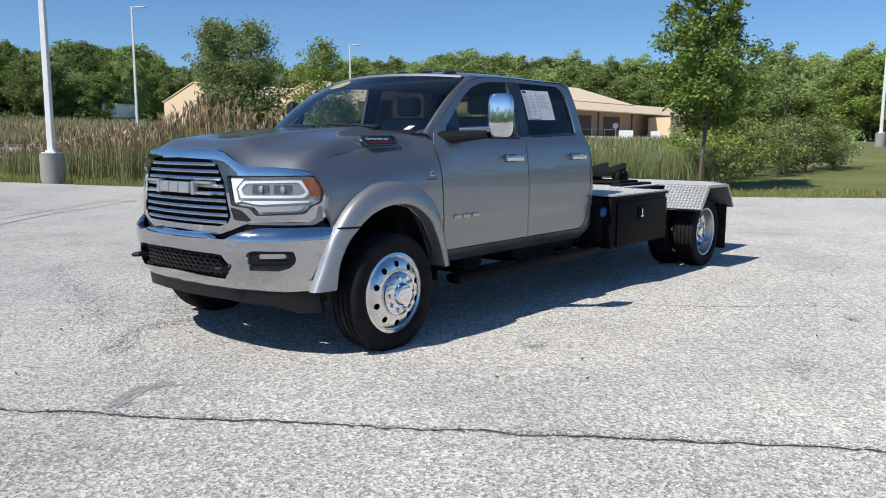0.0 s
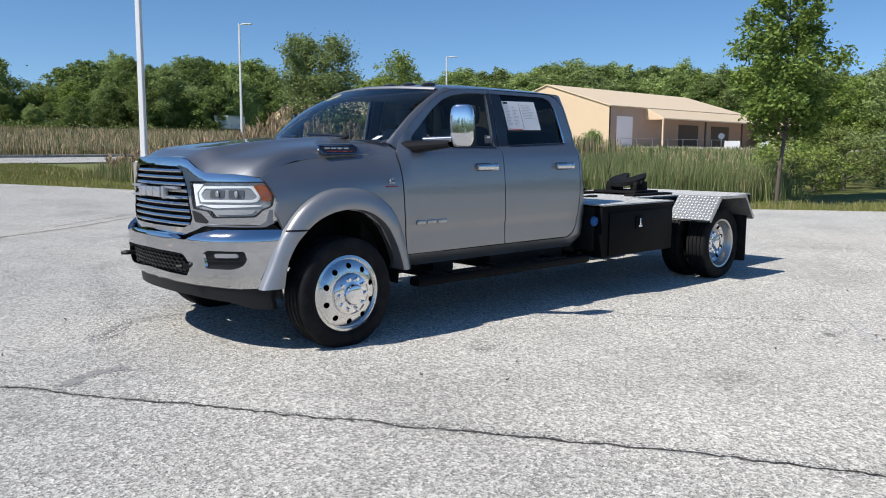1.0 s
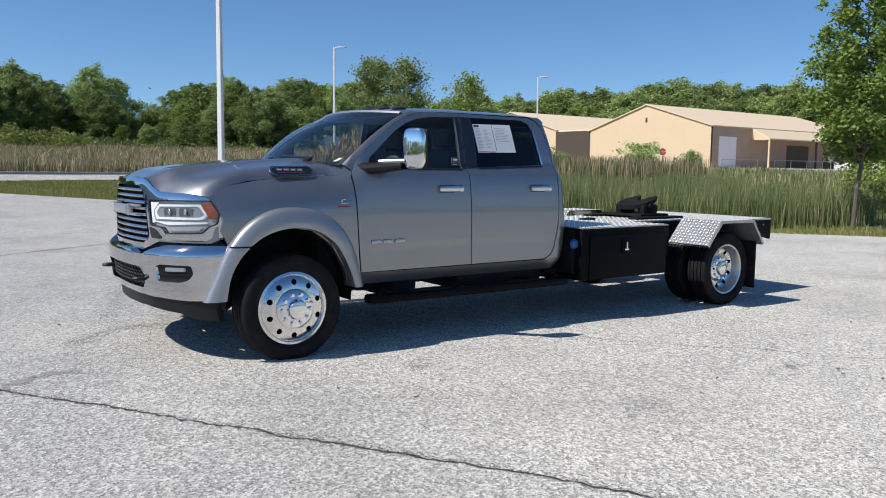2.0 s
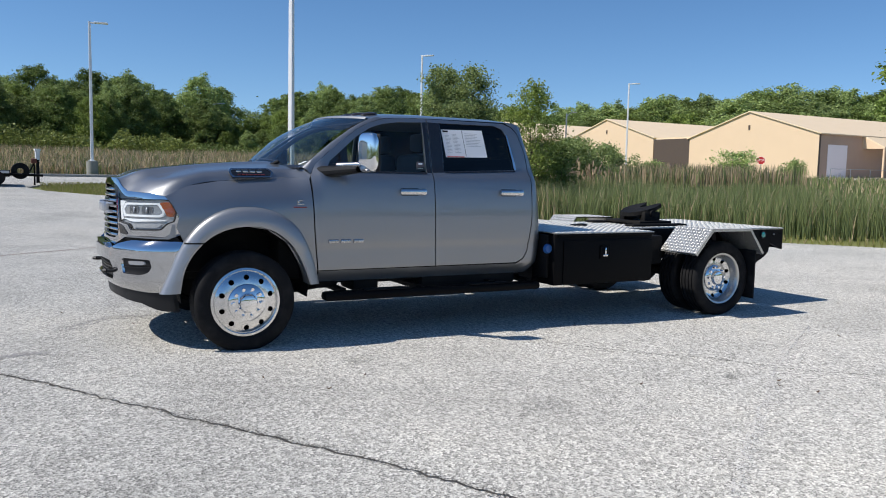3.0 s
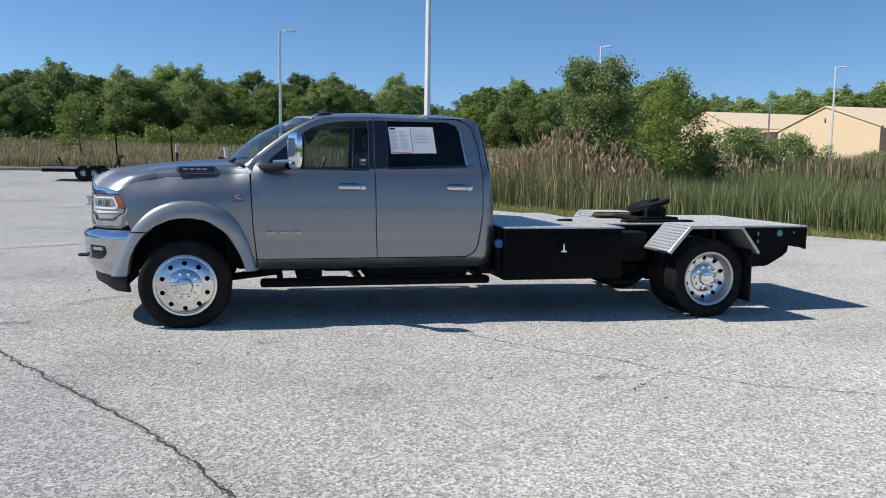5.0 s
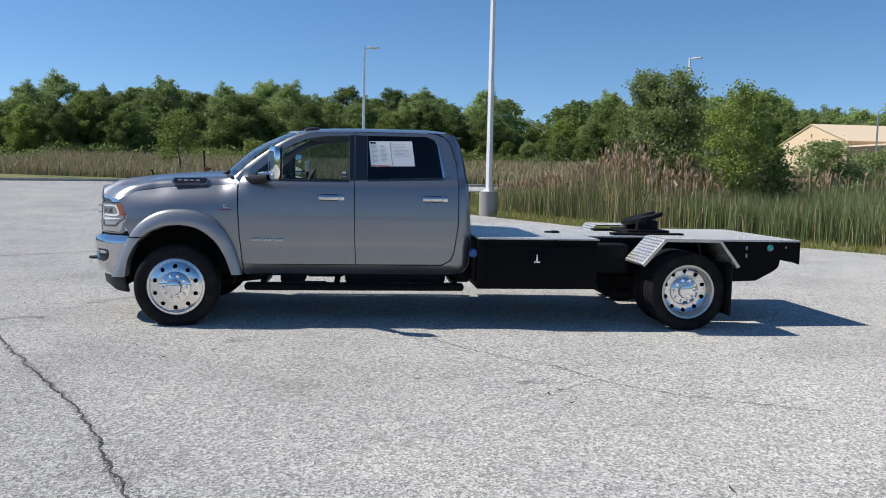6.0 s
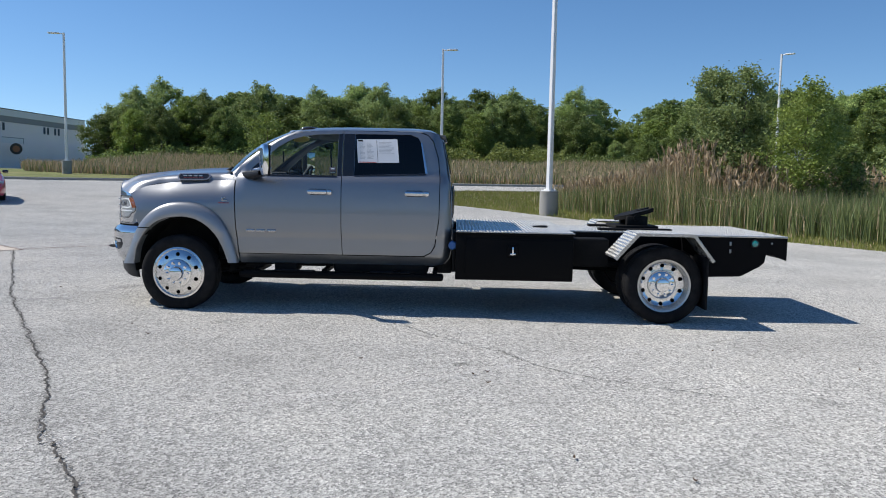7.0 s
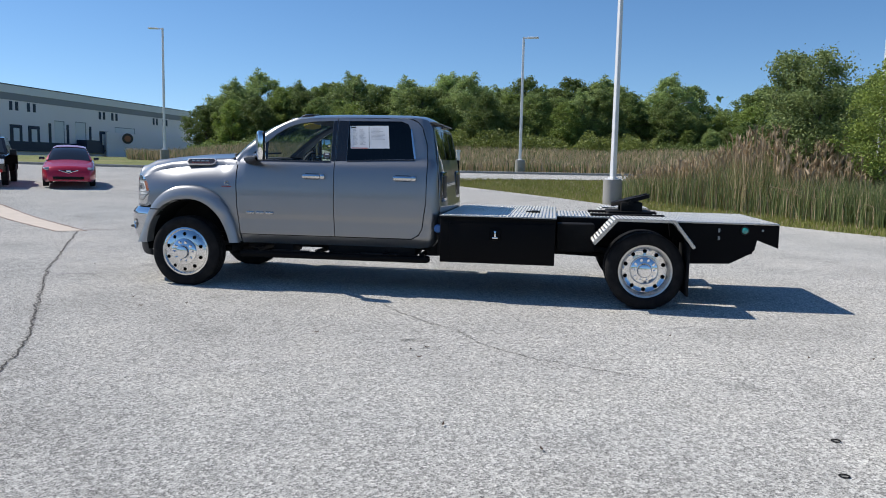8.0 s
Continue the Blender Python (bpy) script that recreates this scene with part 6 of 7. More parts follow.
for i, (x, y, h, r) in enumerate(((50.0, 38.8, 2.35, 1.45), (78.0, 55.1, 2.5, 1.2), (72, 72, 2.4, 1.4))):
    tree("wall_shrub", "green shrub before the tan building", gz(x, y), h, r, 0.05, LEAF_WILLOW, 0.09, 420, 44 + i, 0.05, 1.0, 12, 0.2, "shrub", "shrubs before the building", stems=3)
tree("field_tree", "small green tree standing in the reed field", gz(-11.3, 49.5), 4.8, 1.5, 0.07, LEAF, 0.10, 420, 48, 0.28, 1.0, 16, 0.13)

# woods: five trees, set out many times
WOODS = [tree("woodland_tree", "tall dense green woodland tree", gz(60 + 9 * k, 262 - 3 * k), 11.5 + 0.8 * k, 3.7 + 0.25 * k, 0.20, (LEAF_DARK, LEAF_DARK, LEAF, LEAF_DARK, LEAF_WILLOW)[k], 0.17, 330, 60 + k, 0.06, 1.0, 60, 0.082, "tree", "woods round the lot") for k in range(5)]
rnd = random.Random(7)
n = 0
for az in np.arange(-42, 100, 0.85):
    for row in range(3 if 25.5 < az < 76 else 2):
        a = radians(az + rnd.uniform(-0.6, 0.6))
        d = (100 if az < 38 else 135) + 14 * row + rnd.uniform(-6, 6)
        behind = 25.5 < az < 76  # beyond the tan building
        if behind:
            d = 252 + 14 * row + rnd.uniform(-6, 6)
        if az < -23.9:
            continue
        x, y = 1 + d * math.sin(a), -7 + d * math.cos(a)
        s = (rnd.uniform(1.12, 1.30) if behind else rnd.uniform(0.64, 0.88)) * (1.0 if az < 38 else 1.22) * (1.08 if row else 0.92)
        s *= 1.12 if 38 < az < 42 else 1.22 if 42 <= az < 50 else 1.20 if 50 <= az < 62 else (1.14 if 62 <= az < 86 else 0.9)
        if az < 38:
            s *= 0.80 if az < -15 else 0.90 if az < -2 else 0.87 if az < 4 else 1.0 if az < 11 else 0.88 if az < 16 else (0.92 if az < 25.5 else (1.60 if az < 30 else 1.36))
        if 11.3 < az < 14.6:
            s *= 0.50
        if 7.2 < az < 8.4:
            s *= 0.60
        if 8 < az < 18 and row == 0:
            s *= 0.72
        c = copy_thing(WOODS[n % 5], Matrix.Translation(gz(x, y)) @ Matrix.Rotation(rnd.uniform(0, 6.28), 4, "Z") @ Matrix.Scale(s, 4))
        c.scale = (s * rnd.uniform(0.9, 1.2) * (1.25 if az > 30 else 1.1),) * 2 + (s,)
        n += 1


def thicket(name, count, arc, dist, high, size, mat, seed, label):
    """Undergrowth that fills the foot of the woods."""
    rnd = random.Random(seed)
    v, f = [], []
    for _ in range(count):
        az, d = radians(rnd.uniform(*arc)), rnd.uniform(*dist)
        x, y = 1 + d * math.sin(az), -7 + d * math.cos(az)
        if 90 < x < 168 and 50 < y < 168:
            continue
        top = high * max(0.12, 0.55 + 0.35 * noise.noise(Vector((x * 0.08, y * 0.08, seed))) + 0.75 * noise.noise(Vector((x * 0.45, y * 0.45, seed))))
        p = Vector((x, y, ground_z(x, y) + top * rnd.random() ** 0.8))
        a = Vector((rnd.gauss(0, 1), rnd.gauss(0, 1), rnd.gauss(0, 0.6))).normalized()
        b = a.cross(Vector((rnd.gauss(0, 1), rnd.gauss(0, 1), rnd.gauss(0, 1)))).normalized()
        s = size * rnd.uniform(0.5, 1.4)
        i = len(v)
        v += [tuple(p - a * s), tuple(p - b * s * 0.6), tuple(p + a * s), tuple(p + b * s * 0.6)]
        f.append((i, i + 1, i + 2, i + 3))
    me = bpy.data.meshes.new(name)
    me.from_pydata(v, [], f)
    me.materials.append(mat)
    return tagged(new(name, me), label, "undergrowth", kind="stuff")


thicket("low_undergrowth", 26000, (9, 27), (92, 112), 1.5, 0.13, LEAF_DARK, 74, "low green undergrowth at the foot of the woods")
thicket("woods_undergrowth", 70000, (-8, 9), (88, 110), 3.0, 0.13, LEAF_SHRUB, 71, "yellow-green undergrowth at the foot of the woods")
thicket("woods_edge_growth", 26000, (-25, -8), (90, 110), 1.6, 0.13, LEAF_DARK, 75, "low dark growth at the foot of the woods")
thicket("woods_backing", 36000, (-19, 102), (280, 300), 23.0, 1.15, LEAF_DARK, 72, "dense dark woods behind")
# never in view: added for the truck to mirror and to cover the low sky
thicket("woods_far_side", 12000, (102, 315), (110, 140), 9.0, 1.1, LEAF_DARK, 73, "unseen line of woods added behind the camera's side of the lot")


# ---- buildings ----
GRAVEL = surf("pale_gravel", (0.50, 0.46, 0.40), 0.9, 0.0, 0.15, 0.5, 20.0, 0.01)


def yard_z(x, y):
    return 1.52 + 0.60 * min(1, max(0, (y - 34) / 19)) + 0.08 * min(1, max(0, (x - 85) / 10))


yard = panel([(84, 34), (98, 33), (170, 42), (170, 66.6), (97.8, 66.6), (91.7, 56)], [], lambda x, y: (x, y, yard_z(x, y)), 3.0, (0, 0, -0.6))
tagged(part("yard", yard, GRAVEL, smooth=False), "pale gravel yard beside the tan building", "yard", kind="structure")
TANWALL = surf("tan_metal_siding", (0.73, 0.545, 0.365), 0.6, 0.0, 0.05, 0.4, 8.0)
TANROOF = surf("tan_metal_roof", (0.80, 0.63, 0.42), 0.5, 0.0, 0.05, 0.4, 6.0)
BROWNWALL = surf("brown_metal_siding", (0.46, 0.32, 0.24), 0.6, 0.0, 0.1, 0.6, 8.0)
BROWN = surf("dark_brown_door", (0.085, 0.06, 0.045), 0.6, 0.0, 0.1, 1.0, 8.0)
WHITEWALL = surf("white_precast_wall", (0.94, 0.85, 0.84), 0.7, 0.0, 0.06, 0.3, 6.0)
GREYBAND = surf("grey_painted_band", (0.30, 0.29, 0.30), 0.6, 0.0, 0.05, 0.4, 8.0)
PALEBAND = surf("pale_coping", (0.82, 0.79, 0.78), 0.5, 0.0, 0.05, 0.4, 8.0)
NAVY = surf("dark_blue_door_frame", (0.02, 0.03, 0.06), 0.5, 0.0, 0.1, 1.0, 8.0)
GALV = surf("galvanised_steel", (0.42, 0.43, 0.44), 0.4, 0.8, 0.1, 3.0, 40.0)

hall = thing("tan_building", "long tan metal building with three gabled bays and a pale roof", "building", (98, 79, 2.08))


def bay(y0, y1, eave, peak, length, parent):
    """One gabled bay, its front at x = 0."""
    m = (y0 + y1) / 2
    bm = bmesh.new()
    ends = []
    for x in (0, length):
        ends.append([bm.verts.new(p) for p in ((x, y0, -1.0), (x, y1, -1.0), (x, y1, eave), (x, m, peak), (x, y0, eave))])
    bm.faces.new(ends[0][::-1])
    bm.faces.new(ends[1])
    for i in (1, 4):
        j = (i + 1) % 5
        bm.faces.new((ends[0][i], ends[0][j], ends[1][j], ends[1][i]))
    w = part("wall", bm, TANWALL, parent, smooth=False)
    rf = []
    for a, ea, b, eb in ((y0 - 0.45, eave - 0.14, m, peak), (m, peak, y1 + 0.45, eave - 0.14)):
        bm = bmesh.new()
        c = [(x, y, z + o) for x in (-0.25, length) for y, z in ((a, ea), (b, eb)) for o in (0.02, 0.17)]
        vs = [bm.verts.new(p) for p in c]
        for q in ((1, 3, 7, 5), (0, 4, 6, 2), (0, 2, 3, 1), (4, 5, 7, 6), (0, 1, 5, 4), (2, 6, 7, 3)):
            bm.faces.new([vs[k] for k in q])
        bmesh.ops.recalc_face_normals(bm, faces=bm.faces)
        part("roof", bm, TANROOF, parent, smooth=False)
    part("gable_vent", boxes((-0.06, 0.0, m - 0.17, m + 0.17, peak - 2.75, peak - 2.0)), BROWN, w, smooth=False)


bay(-12.3, 12.4, 6.42, 10.12, 43, hall)
bay(21.1, 46.9, 6.85, 10.7, 60, hall)
bay(60.3, 85.8, 8.2, 12.2, 60, hall)
for y0, y1, top in ((12.4, 21.1, 6.55), (46.9, 60.3, 7.0)):
    part("link", boxes((0.14, 42, y0, y1, -1.0, top)), TANWALL, hall, smooth=False)
    part("roller_door", boxes((0.04, 0.14, y0 + 0.1, y1 - 0.1, -0.9, top - 0.05)), BROWN, hall, "dark brown roller door", smooth=False)
    part("link_roof", boxes((0.2, 42, y0, y1, top, top + 0.25)), TANROOF, hall, smooth=False)
# porch along the side: it begins behind a tall recess and runs on past the end of the hall
LX0, LX1, LY, LZ = 9.7, 66.0, -15.8, 4.75
porch = panel([(LX0, -12.3), (LX1, -12.3), (LX1, LY), (LX0, LY)], [], lambda x, y: (x, y, 6.55 + (6.55 - LZ) * (y + 12.3) / (-12.3 - LY)), 4.0, (0, 0, -0.2))
part("porch_roof", porch, TANROOF, hall, smooth=False)
part("porch_end", panel([(-12.32, 6.35), (-12.32, 4.55), (LY, 4.50), (LY, 4.62)], [], lambda y, z: (LX0 - 0.02, y, z), 1.0, (0.1, 0, 0)), TANWALL, hall, "tan infill panel at the end of the porch", smooth=False)
part("rear_hall", panel([(43, -12.3), (LX1, -12.3), (LX1, 4), (43, 4)], [], lambda x, y: (x, y, 6.55 + 0.03 * (y + 12.3)), 4.0, (0, 0, -7.4)), TANWALL, hall, "lower tan hall behind", smooth=False)
for x in (9.75, 23, 36, 49, 62):
    part("post", boxes((x, x + 0.24, LY + 0.05, LY + 0.29, -0.6, LZ - 0.1)), TANWALL if x < 10 else BROWN, hall, smooth=False)
part("corner_trim", boxes((-0.03, 0.30, -12.36, -12.30, -0.6, 6.3)), BROWN, hall, smooth=False)
part("side_wall", boxes((0.30, 65.8, -12.35, -12.3, -0.6, 6.3)), BROWNWALL, hall, "brown siding under the porch", smooth=False)
part("side_door", boxes((1.9, 6.2, -12.40, -12.35, -0.6, 4.9)), WHITEWALL, hall, "pale grey steel side door", smooth=False)
for x in (20, 31):
    part("side_opening", boxes((x, x + 6.5, -12.40, -12.35, -0.6, 4.0)), BROWN, hall, smooth=False)
part("end_block", boxes((46, 54, LY - 3.2, LY + 1.5, -0.8, 4.1)), TANWALL, hall, "sunlit tan block at the end of the porch", smooth=False)
fence = thing("chain_link_fence", "grey chain-link fence with steel posts", "fence", (97.7, 64.4, 2.02))
for k in range(8):
    part("post", rods([((3.6 * k, -0.54 * k, -0.4), (3.6 * k, -0.54 * k, 1.5))], 0.05, 8), GALV, fence)
for z in (0.1, 1.47):
    part("rail", rods([((0, 0, z), (25.2, -3.78, z))], 0.035, 6), GALV, fence)
for x, y, w in ((88, 41.4, 1.7), (91, 38.8, 1.1)):
    t = thing("utility_cabinet", "white steel cabinet standing on the gravel yard", "cabinet", (x, y, yard_z(x, y) - 0.02), -55, "cabinets on the yard")
    part("body", boxes((-w / 2, w / 2, -0.45, 0.45, 0.08, 1.05, 0.03)), WHITEPOLE, t, smooth=False)
    part("plinth", boxes((-w / 2 + 0.05, w / 2 - 0.05, -0.4, 0.4, 0.0, 0.08)), CONCRETE, t, smooth=False)

store = thing("white_warehouse", "long white warehouse with a grey upper band and dark doors", "building", (-66.5, 60, 1.2))
part("wall", boxes((-30, 0, -40, 76, -0.6, 9.4)), WHITEWALL, store, smooth=False)
part("upper_band", boxes((-30.1, 0.08, -40.1, 76.1, 7.4, 8.3)), GREYBAND, store, smooth=False)
part("coping", boxes((-30.15, 0.14, -40.15, 76.15, 8.3, 9.30)), PALEBAND, store, smooth=False)
part("roof_edge", boxes((-30.2, 0.20, -40.2, 76.2, 9.30, 9.42)), NAVY, store, "dark roof edge", smooth=False)
for y in (-15.5, 4.8, 25.1, 45.4, 62.0):
    for o in (0, 1.15, 3.5, 4.7):
        part("slit_window", boxes((0, 0.06, y + o - 0.27, y + o + 0.27, 6.10, 7.25)), NAVY, store, smooth=False)
for y in (24.8, 28.4, 45.2):
    d = part("dock_door", boxes((0, 0.10, y, y + 2.3, 1.2, 4.25)), NAVY, store, "dock door in a dark blue frame", smooth=False)
    part("door_leaf", boxes((0.10, 0.16, y + 0.55, y + 1.65, 1.3, 3.8)), PALEBAND, d, smooth=False)
for y in (33.0, 37.1, 42.7):
    part("drain_recess", boxes((0, 0.08, y - 0.25, y + 0.25, 1.6, 4.8)), NAVY, store, smooth=False)
for y0, y1, z1 in ((34.1, 36.1, 5.15), (39.0, 41.4, 5.25), (49.6, 55.4, 5.0)):
    part("loading_door", boxes((0, 0.06, y0, y1, 1.6, z1)), PALEBAND, store, smooth=False)
    part("door_edge", boxes((0, 0.09, y1, y1 + 0.15, 1.6, z1 + 0.1), (0, 0.09, y0, y1, z1, z1 + 0.1)), GREYBAND, store, smooth=False)
part("dock_base", boxes((0, 0.30, 20, 46, 0.8, 2.1)), NAVY, store, "dark dock bumpers and bins along the wall", smooth=False)
part("bin", boxes((0.4, 2.0, 38.6, 42.0, 0.8, 2.7)), NAVY, store, smooth=False)
part("yard_wall", boxes((0.5, 0.8, 46, 90, -0.5, 4.15)), WHITEWALL, store, smooth=False)
bm = lathe(bmesh.new(), [(0.0, 0.0), (0.55, 0.0), (0.85, 0.0), (0.85, 0.06)], 32, pose(1.6, 50.6, 3.3, 0, 0, 29))
sg = part("round_sign", bm, BROWN, store, "round dark sign with an orange middle", smooth=False)
bm = lathe(bmesh.new(), [(0.0, -0.03), (0.50, -0.03), (0.50, 0.0)], 32, pose(1.6, 50.6, 3.3, 0, 0, 29))
part("sign_middle", bm, surf("orange_sign", (0.42, 0.16, 0.07), 0.5), sg, smooth=False)


for x, y, l in ((40.8, 78.8, 3.6),):
    t = thing("white_trailer", "plain white box trailer parked beyond the reeds", "trailer", gz(x, y, 0), 30, "white trailers beyond the reeds")
    part("body", boxes((-l / 2, l / 2, -0.9, 0.9, 0.55, 2.05, 0.05)), WHITEPOLE, t, smooth=False)
    part("undercarriage", boxes((-l / 2 + 0.5, l / 2 - 0.5, -0.7, 0.7, -0.05, 0.55, 0.05)), DARK, t, smooth=False)


def stop_sign(x, y, turn, front=True):
    t = thing("stop_sign", "red octagonal stop sign on a steel post" if front else "grey back of a road sign on a steel post", "sign", gz(x, y, 0), turn)
    part("post", boxes((-0.03, 0.03, -0.03, 0.03, -0.2, 2.3)), GALV, t, smooth=False)
    for r, yy, m in ((0.40, -0.05, WHITEWALL), (0.37, -0.058, RED)) if front else ((0.40, -0.05, GALV),):
        bm = lathe(bmesh.new(), [(0.0, yy), (r, yy), (r, yy + 0.01)], 8, Matrix.Translation((0, 0, 1.95)) @ Matrix.Rotation(radians(22.5), 4, "Y"))
        part("plate", bm, m, t, smooth=False)
    if front:
        c = bpy.data.curves.new("word", "FONT")
        c.body, c.size, c.align_x, c.align_y, c.extrude = "STOP", 0.26, "CENTER", "CENTER", 0.002
        o = new("word", c)
        c.materials.append(WHITEWALL)
        o.matrix_basis = pose(0, -0.062, 1.95, 90)
        o.parent = t
    return t


stop_sign(60.0, 44.6, -52)
stop_sign(90.0, 43.9, 130, False)


# ---- vehicles in the distance ----
def sedan(at, turn):
    """A low rounded four-door saloon, its nose at -y."""
    RC = paint("red_car_paint", (0.42, 0.014, 0.045), 0.15, 0.3)
    t = thing("parked_car", "red four-door saloon car parked on the lot", "car", at, turn)
    top = spline([-2.25, -2.15, -1.9, -1.5, -0.95, -0.25, 0.9, 1.5, 1.9, 2.2, 2.25], [0.48, 0.62, 0.72, 0.80, 0.90, 0.94, 0.95, 0.97, 0.95, 0.80, 0.70])
    rows = []
    for y in np.concatenate([np.linspace(-2.25, -1.7, 12), np.linspace(-1.6, 1.7, 18), np.linspace(1.8, 2.25, 8)]):
        e = 1 - max(0, abs(y) - 1.35) ** 2.2 * 0.30
        w, h = 0.85 * e, top(y)
        low = 0.17 + 0.10 * max(0, abs(y) - 2.0)
        rows.append([(x * w, y, z) for x, z in ((-0.90, low), (-0.985, low + 0.08), (-1.0, 0.45 * h + 0.05), (-0.985, h * 0.74), (-0.93, h * 0.90), (-0.82, h * 0.975), (-0.6, h + 0.005), (-0.3, h + 0.022), (0, h + 0.028), (0.3, h + 0.022), (0.6, h + 0.005), (0.82, h * 0.975), (0.93, h * 0.90), (0.985, h * 0.74), (1.0, 0.45 * h + 0.05), (0.985, low + 0.08), (0.90, low))])
    bm = grid(rows)
    for end in (rows[0], rows[-1]):
        bm.faces.new([bm.verts.new(p) for p in end])
    bmesh.ops.remove_doubles(bm, verts=bm.verts, dist=0.0005)
    bmesh.ops.recalc_face_normals(bm, faces=bm.faces)
    part("body", bm, RC, t, angle=50)
    house = [(-1.0, 0.90, 0.72), (-0.75, 1.07, 0.68), (-0.5, 1.22, 0.63), (-0.2, 1.35, 0.585), (0.3, 1.42, 0.57), (0.8, 1.39, 0.57), (1.15, 1.27, 0.60), (1.6, 0.98, 0.69)]
    side = ((-1.04, 0.0), (-1.03, 0.35), (-1.0, 0.72), (-0.93, 0.90), (-0.75, 0.98), (-0.4, 1.02), (0, 1.035), (0.4, 1.02), (0.75, 0.98), (0.93, 0.90), (1.0, 0.72), (1.03, 0.35), (1.04, 0.0))
    bm = grid([[(x * w, y, 0.88 + (h - 0.88) * k) for x, k in side] for y, h, w in house])
    bmesh.ops.recalc_face_normals(bm, faces=bm.faces)
    part("cabin_glass", bm, TRIM, t, "dark cabin windows", angle=30)
    part("roof", grid([[(x * w, y, 0.88 + (h - 0.88) * k + 0.012) for x, k in side[3:10]] for y, h, w in house[3:7]]), RC, t)
    for s in (-1, 1):
        part("windshield_pillar", grid([[(s * u * w, y, 0.88 + (h - 0.88) * k + 0.012) for u, k in ((1.02, 0.66), (0.93, 0.92))] for y, h, w in house[:4]]), RC, t)
        bm = bmesh.new()
        bmesh.ops.create_uvsphere(bm, u_segments=16, v_segments=8, radius=1, matrix=Matrix.LocRotScale((s * 0.60, -2.06, 0.615), Euler((radians(28), 0, s * radians(-22))), (0.19, 0.08, 0.050)))
        part("headlight", bm, LAMPGREY, t)
        bm = boxes((s * 0.87 - 0.09, s * 0.87 + 0.09, -0.80, -0.68, 0.91, 1.01, 0.035))
        part("door_mirror", bm, TRIM, t)
        for y in (-1.35, 1.35):
            bm = lathe(bmesh.new(), [(0.0, -0.1), (0.2, -0.1), (0.31, -0.09), (0.32, 0.09), (0.2, 0.1), (0.0, 0.1)], 24, Matrix.Translation((s * 0.73, y, 0.32)) @ Matrix.Rotation(radians(90), 4, "Z"))
            part("wheel", bm, RUBBER, t)
    part("lower_intake", boxes((-0.48, 0.48, -2.262, -2.20, 0.25, 0.36, 0.02)), DARK, t)
    bm = bmesh.new()
    for s in (-1, 1):
        rod(bm, (0, -2.262, 0.475), (s * 0.30, -2.215, 0.57), 0.014, n=8)
    part("grille_wing", bm, CHROME, t)
    part("grille", panel([(-0.25, 0.56), (0.25, 0.56), (0.04, 0.49), (-0.04, 0.49)], [], lambda x, z: (x, -2.262 + 0.35 * max(0, z - 0.48), z), 0.1, (0, 0.05, 0)), DARK, t)
    part("badge", boxes((-0.07, 0.07, -2.262, -2.22, 0.52, 0.57, 0.012)), CHROME, t)
    return t


sedan((-13.4, 17.1, ground_z(-13.4, 17.1)), 32)


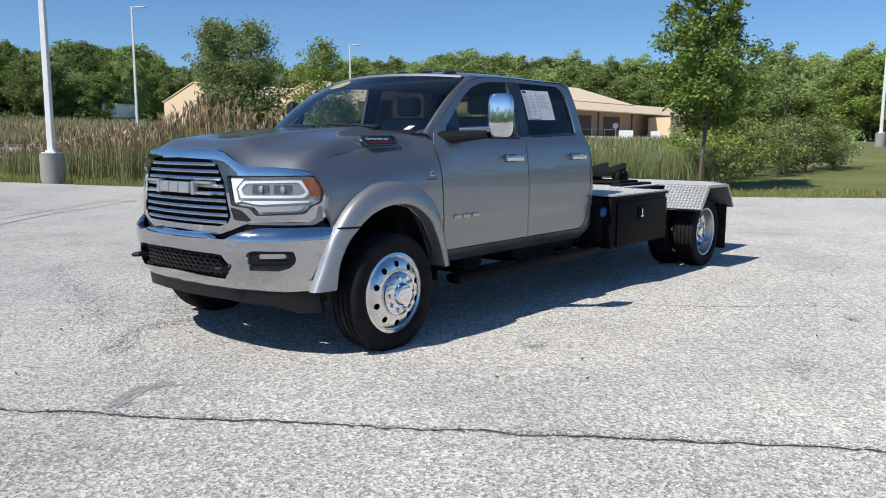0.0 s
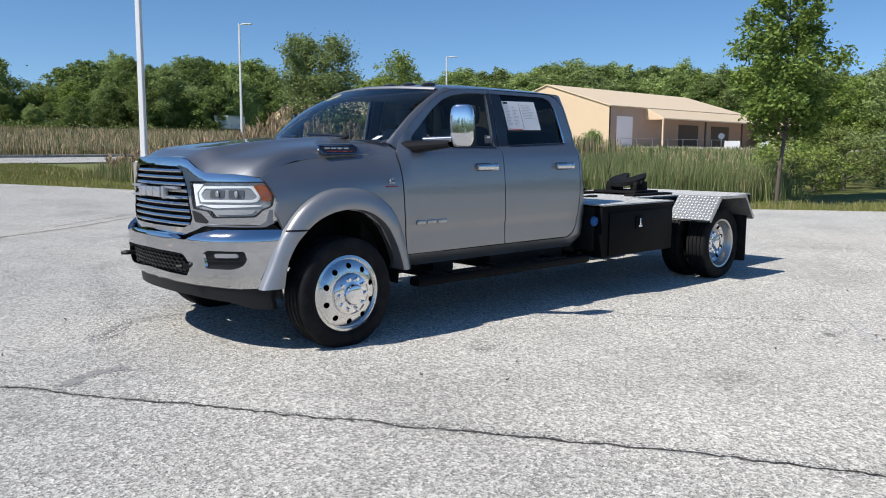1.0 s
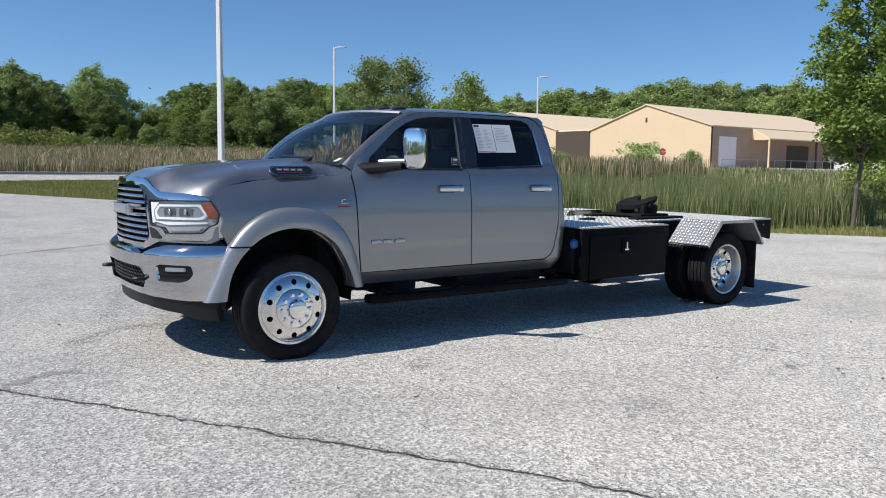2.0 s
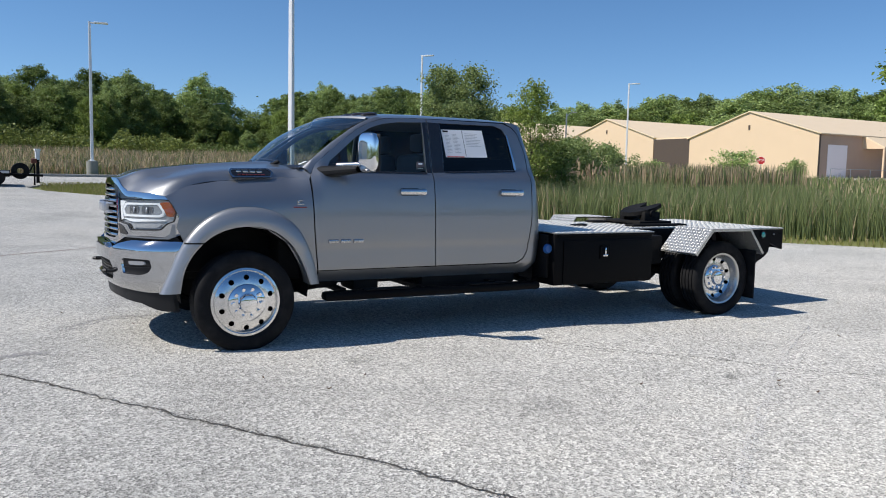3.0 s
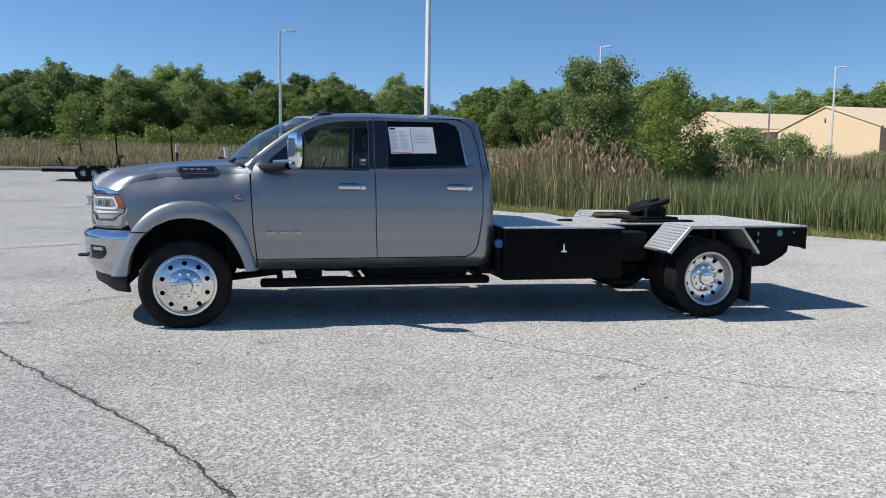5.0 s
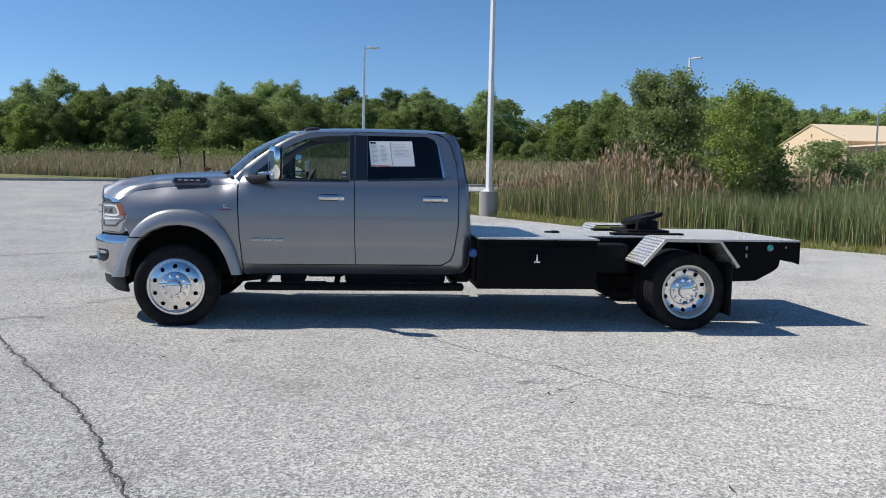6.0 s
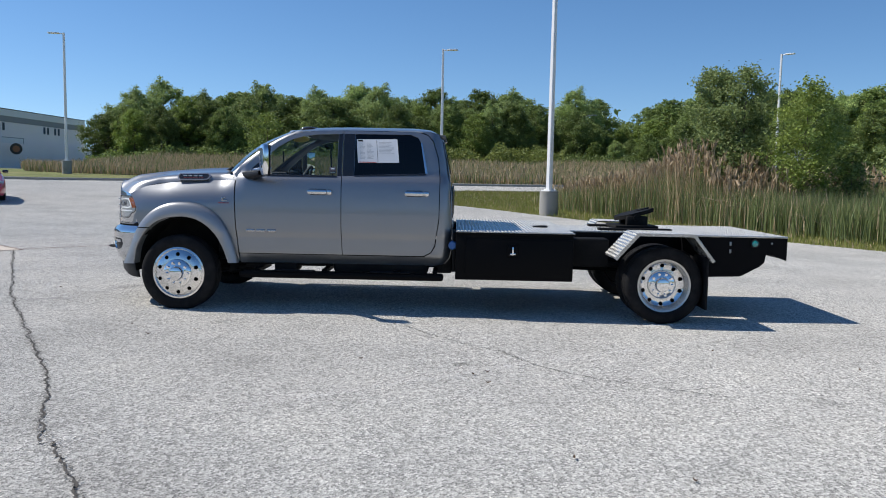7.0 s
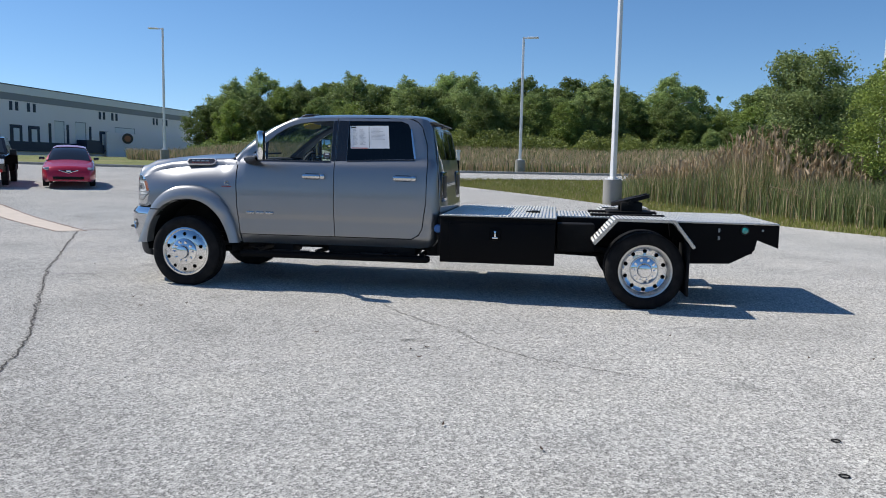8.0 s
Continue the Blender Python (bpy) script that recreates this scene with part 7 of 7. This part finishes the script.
def dark_pickup(at, turn):
    t = thing("parked_pickup", "black pickup truck with red lower lamps, parked on the lot", "truck", at, turn)
    side = [(-2.70, 0.52), (-2.72, 0.98), (-2.62, 1.10), (-1.05, 1.19), (2.7, 1.15), (2.72, 0.55)]
    bm = bmesh.new()
    rows = []
    for x in (-0.97, -1.0, -0.93, 0.93, 1.0, 0.97):
        d = 0.03 if abs(x) == 0.93 else 0.0
        rows.append([(x, y, z + (d if z > 0.9 else 0)) for y, z in side] + [(x, side[0][0], side[0][1])])
    bm = grid(rows)
    bmesh.ops.holes_fill(bm, edges=bm.edges)
    bmesh.ops.recalc_face_normals(bm, faces=bm.faces)
    part("body", bm, TRIM, t, angle=30)
    house = [(-1.05, 1.17), (-0.35, 1.83), (0.1, 1.88), (1.05, 1.84), (1.30, 1.16)]
    bm = grid([[(x * (0.95 if z < 1.3 else 0.78), y, z) for x in (-1, -0.96, 0.96, 1)] for y, z in house])
    ends = [[bm.verts.new((s * (0.95 if z < 1.3 else 0.78), y, z)) for y, z in house] for s in (-1, 1)]
    for e in ends:
        bm.faces.new(e)
    bmesh.ops.remove_doubles(bm, verts=bm.verts, dist=0.001)
    bmesh.ops.recalc_face_normals(bm, faces=bm.faces)
    part("cab", bm, TRIM, t, angle=25)
    part("windshield", grid([[(x * (0.84 - 0.16 * u), -0.99 + 0.60 * u, 1.245 + 0.55 * u) for x in (-1, 0, 1)] for u in (0, 0.5, 1)]), surf("dark_blue_glass", (0.03, 0.04, 0.05), 0.06, 0.0, 0.05), t)
    for k in (-1, 1):
        part("side_window", grid([[(k * (0.965 - 0.19 * u), y, 1.25 + 0.5 * u) for y in (-0.75 + 0.5 * u, 0.2, 1.05)] for u in (0, 1)]), bpy.data.materials["dark_blue_glass"], t)
    part("grille", boxes((-0.6, 0.6, -2.76, -2.70, 0.72, 1.05, 0.02)), CHROME, t)
    for s in (-1, 1):
        part("headlight", boxes((s * 0.82 - 0.15, s * 0.82 + 0.15, -2.75, -2.6, 0.82, 1.0, 0.03)), LEDWHITE, t)
        part("bumper_lamp", boxes((s * 0.8 - 0.1, s * 0.8 + 0.1, -2.76, -2.68, 0.5, 0.62, 0.02)), RED, t)
        part("door_mirror", boxes((s * 1.12 - 0.12, s * 1.12 + 0.12, -0.95, -0.8, 1.15, 1.38, 0.03)), BLACK, t)
        for y in (-1.75, 1.75):
            bm = lathe(bmesh.new(), [(0.0, -0.12), (0.25, -0.12), (0.39, -0.11), (0.40, 0.11), (0.25, 0.12), (0.0, 0.12)], 24, Matrix.Translation((s * 0.9, y, 0.4)) @ Matrix.Rotation(radians(90), 4, "Z"))
            part("wheel", bm, RUBBER, t)
    return t


dark_pickup((-15.9, 15.9, ground_z(-15.9, 15.9)), 32).scale = (0.88, 0.88, 0.88)


def flat_trailer(at, turn, length, wheels, stakes, spare=True):
    t = thing("flatbed_trailer", "black low flatbed trailer parked at the edge of the lot", "trailer", at, turn, "trailers at the edge of the lot")
    part("bed", boxes((0, length, -1.0, 1.0, 0.52, 0.62, 0.01)), DARK, t, smooth=False)
    for x in np.arange(0.2, length, 0.7):
        part("cross_member", boxes((x, x + 0.06, -0.99, 0.99, 0.40, 0.52)), DARK, t, smooth=False)
    for y in (-0.88, 0.88):
        part("side_rail", boxes((-0.01, length + 0.01, y - 0.04, y + 0.04, 0.36, 0.518)), DARK, t, smooth=False)
    part("side_rail", boxes((0, length, -1.05, -1.0, 0.50, 0.60, 0.01)), GALV, t, smooth=False)
    part("tongue", rods([((length, -0.5, 0.46), (length + 1.2, 0, 0.42)), ((length, 0.5, 0.46), (length + 1.2, 0, 0.42))], 0.05, 8), DARK, t)
    part("jack", rods([((length + 0.9, 0, 0.02), (length + 0.9, 0, 1.0)), ((length + 0.8, 0, 1.0), (length + 1.1, 0, 1.05)), ((length + 0.65, 0, 0.45), (length + 0.9, 0, 0.95))], 0.035, 8), DARK, t)
    part("jack_head", boxes((length + 0.78, length + 1.0, -0.09, 0.09, 0.92, 1.12, 0.03)), RUST, t, "rust-red jack head")
    for x in wheels:
        for s in (-1, 1):
            bm = lathe(bmesh.new(), [(0.14, -0.1), (0.22, -0.11), (0.31, -0.10), (0.33, -0.08), (0.33, 0.08), (0.31, 0.10), (0.14, 0.1)], 20, Matrix.Translation((x, s * 0.95, 0.32)))
            w = part("wheel", bm, RUBBER, t)
            part("rim", lathe(bmesh.new(), [(0.0, -0.07), (0.06, -0.09), (0.15, -0.06), (0.15, 0.06), (0.0, 0.07)], 16, Matrix.Translation((x, s * 0.95, 0.32))), GALV, w)
    for x, h in stakes:
        part("stake", rods([((x, -0.9, 0.55), (x - 0.12, -0.9, 0.95)), ((x - 0.12, -0.9, 0.95), (x - 0.16, -0.9, h))], 0.035, 8), DARK, t)
    if spare:
        bm = lathe(bmesh.new(), [(0.12, -0.1), (0.32, -0.09), (0.34, 0.0), (0.32, 0.09), (0.12, 0.1)], 24, pose(length + 0.38, -0.2, 0.60))
        part("spare_wheel", bm, RUBBER, t)
    return t


RUST = surf("rusty_red_steel", (0.16, 0.045, 0.03), 0.7, 0.0, 0.3, 6.0, 40.0)
flat_trailer((-5.6, 29.6, ground_z(-3, 29.6)), 0, 3.5, (2.6, 3.0), ((0.2, 1.9), (2.5, 2.0)))
flat_trailer((-8.3, 28.4, ground_z(-7, 28.4)), 2, 2.0, (1.6, 2.0), ((0.8, 0.9),), False)
for x, y in ((-1.05, 32.0), (-4.6, 44.7)):
    t = thing("utility_pedestal", "slim white utility pedestal post", "post", gz(x, y, 0), 10, "utility posts")
    part("post", boxes((-0.06, 0.06, -0.06, 0.06, -0.1, 1.0, 0.01)), DARK, t)
    part("cap", boxes((-0.09, 0.09, -0.09, 0.09, 0.95, 1.45, 0.02), (-0.12, 0.12, -0.12, 0.12, 1.40, 1.5, 0.02)), WHITEPOLE, t)


# ---- tall road lamps far behind the reeds ----
def road_lamp(x, y, height, turn):
    t = thing("road_lamp", "slim grey road lamp with a curved arm", "street lamp", gz(x, y, 0.2), turn, "road lamps beyond the lot")
    part("pole", rods([((0, 0, 0), (0, 0, height))], 0.09, 8), GALV, t)
    part("arm", rods([((0, 0, height - 0.4), (0.8, 0, height + 0.1)), ((0.8, 0, height + 0.1), (1.7, 0, height + 0.25))], 0.05, 8), GALV, t)
    part("lamp_head", boxes((1.5, 2.1, -0.12, 0.12, height + 0.18, height + 0.30, 0.03)), GALV, t)


road_lamp(57.2, 71.5, 8.0, 20)
road_lamp(19.0, 95.0, 6.2, 10)
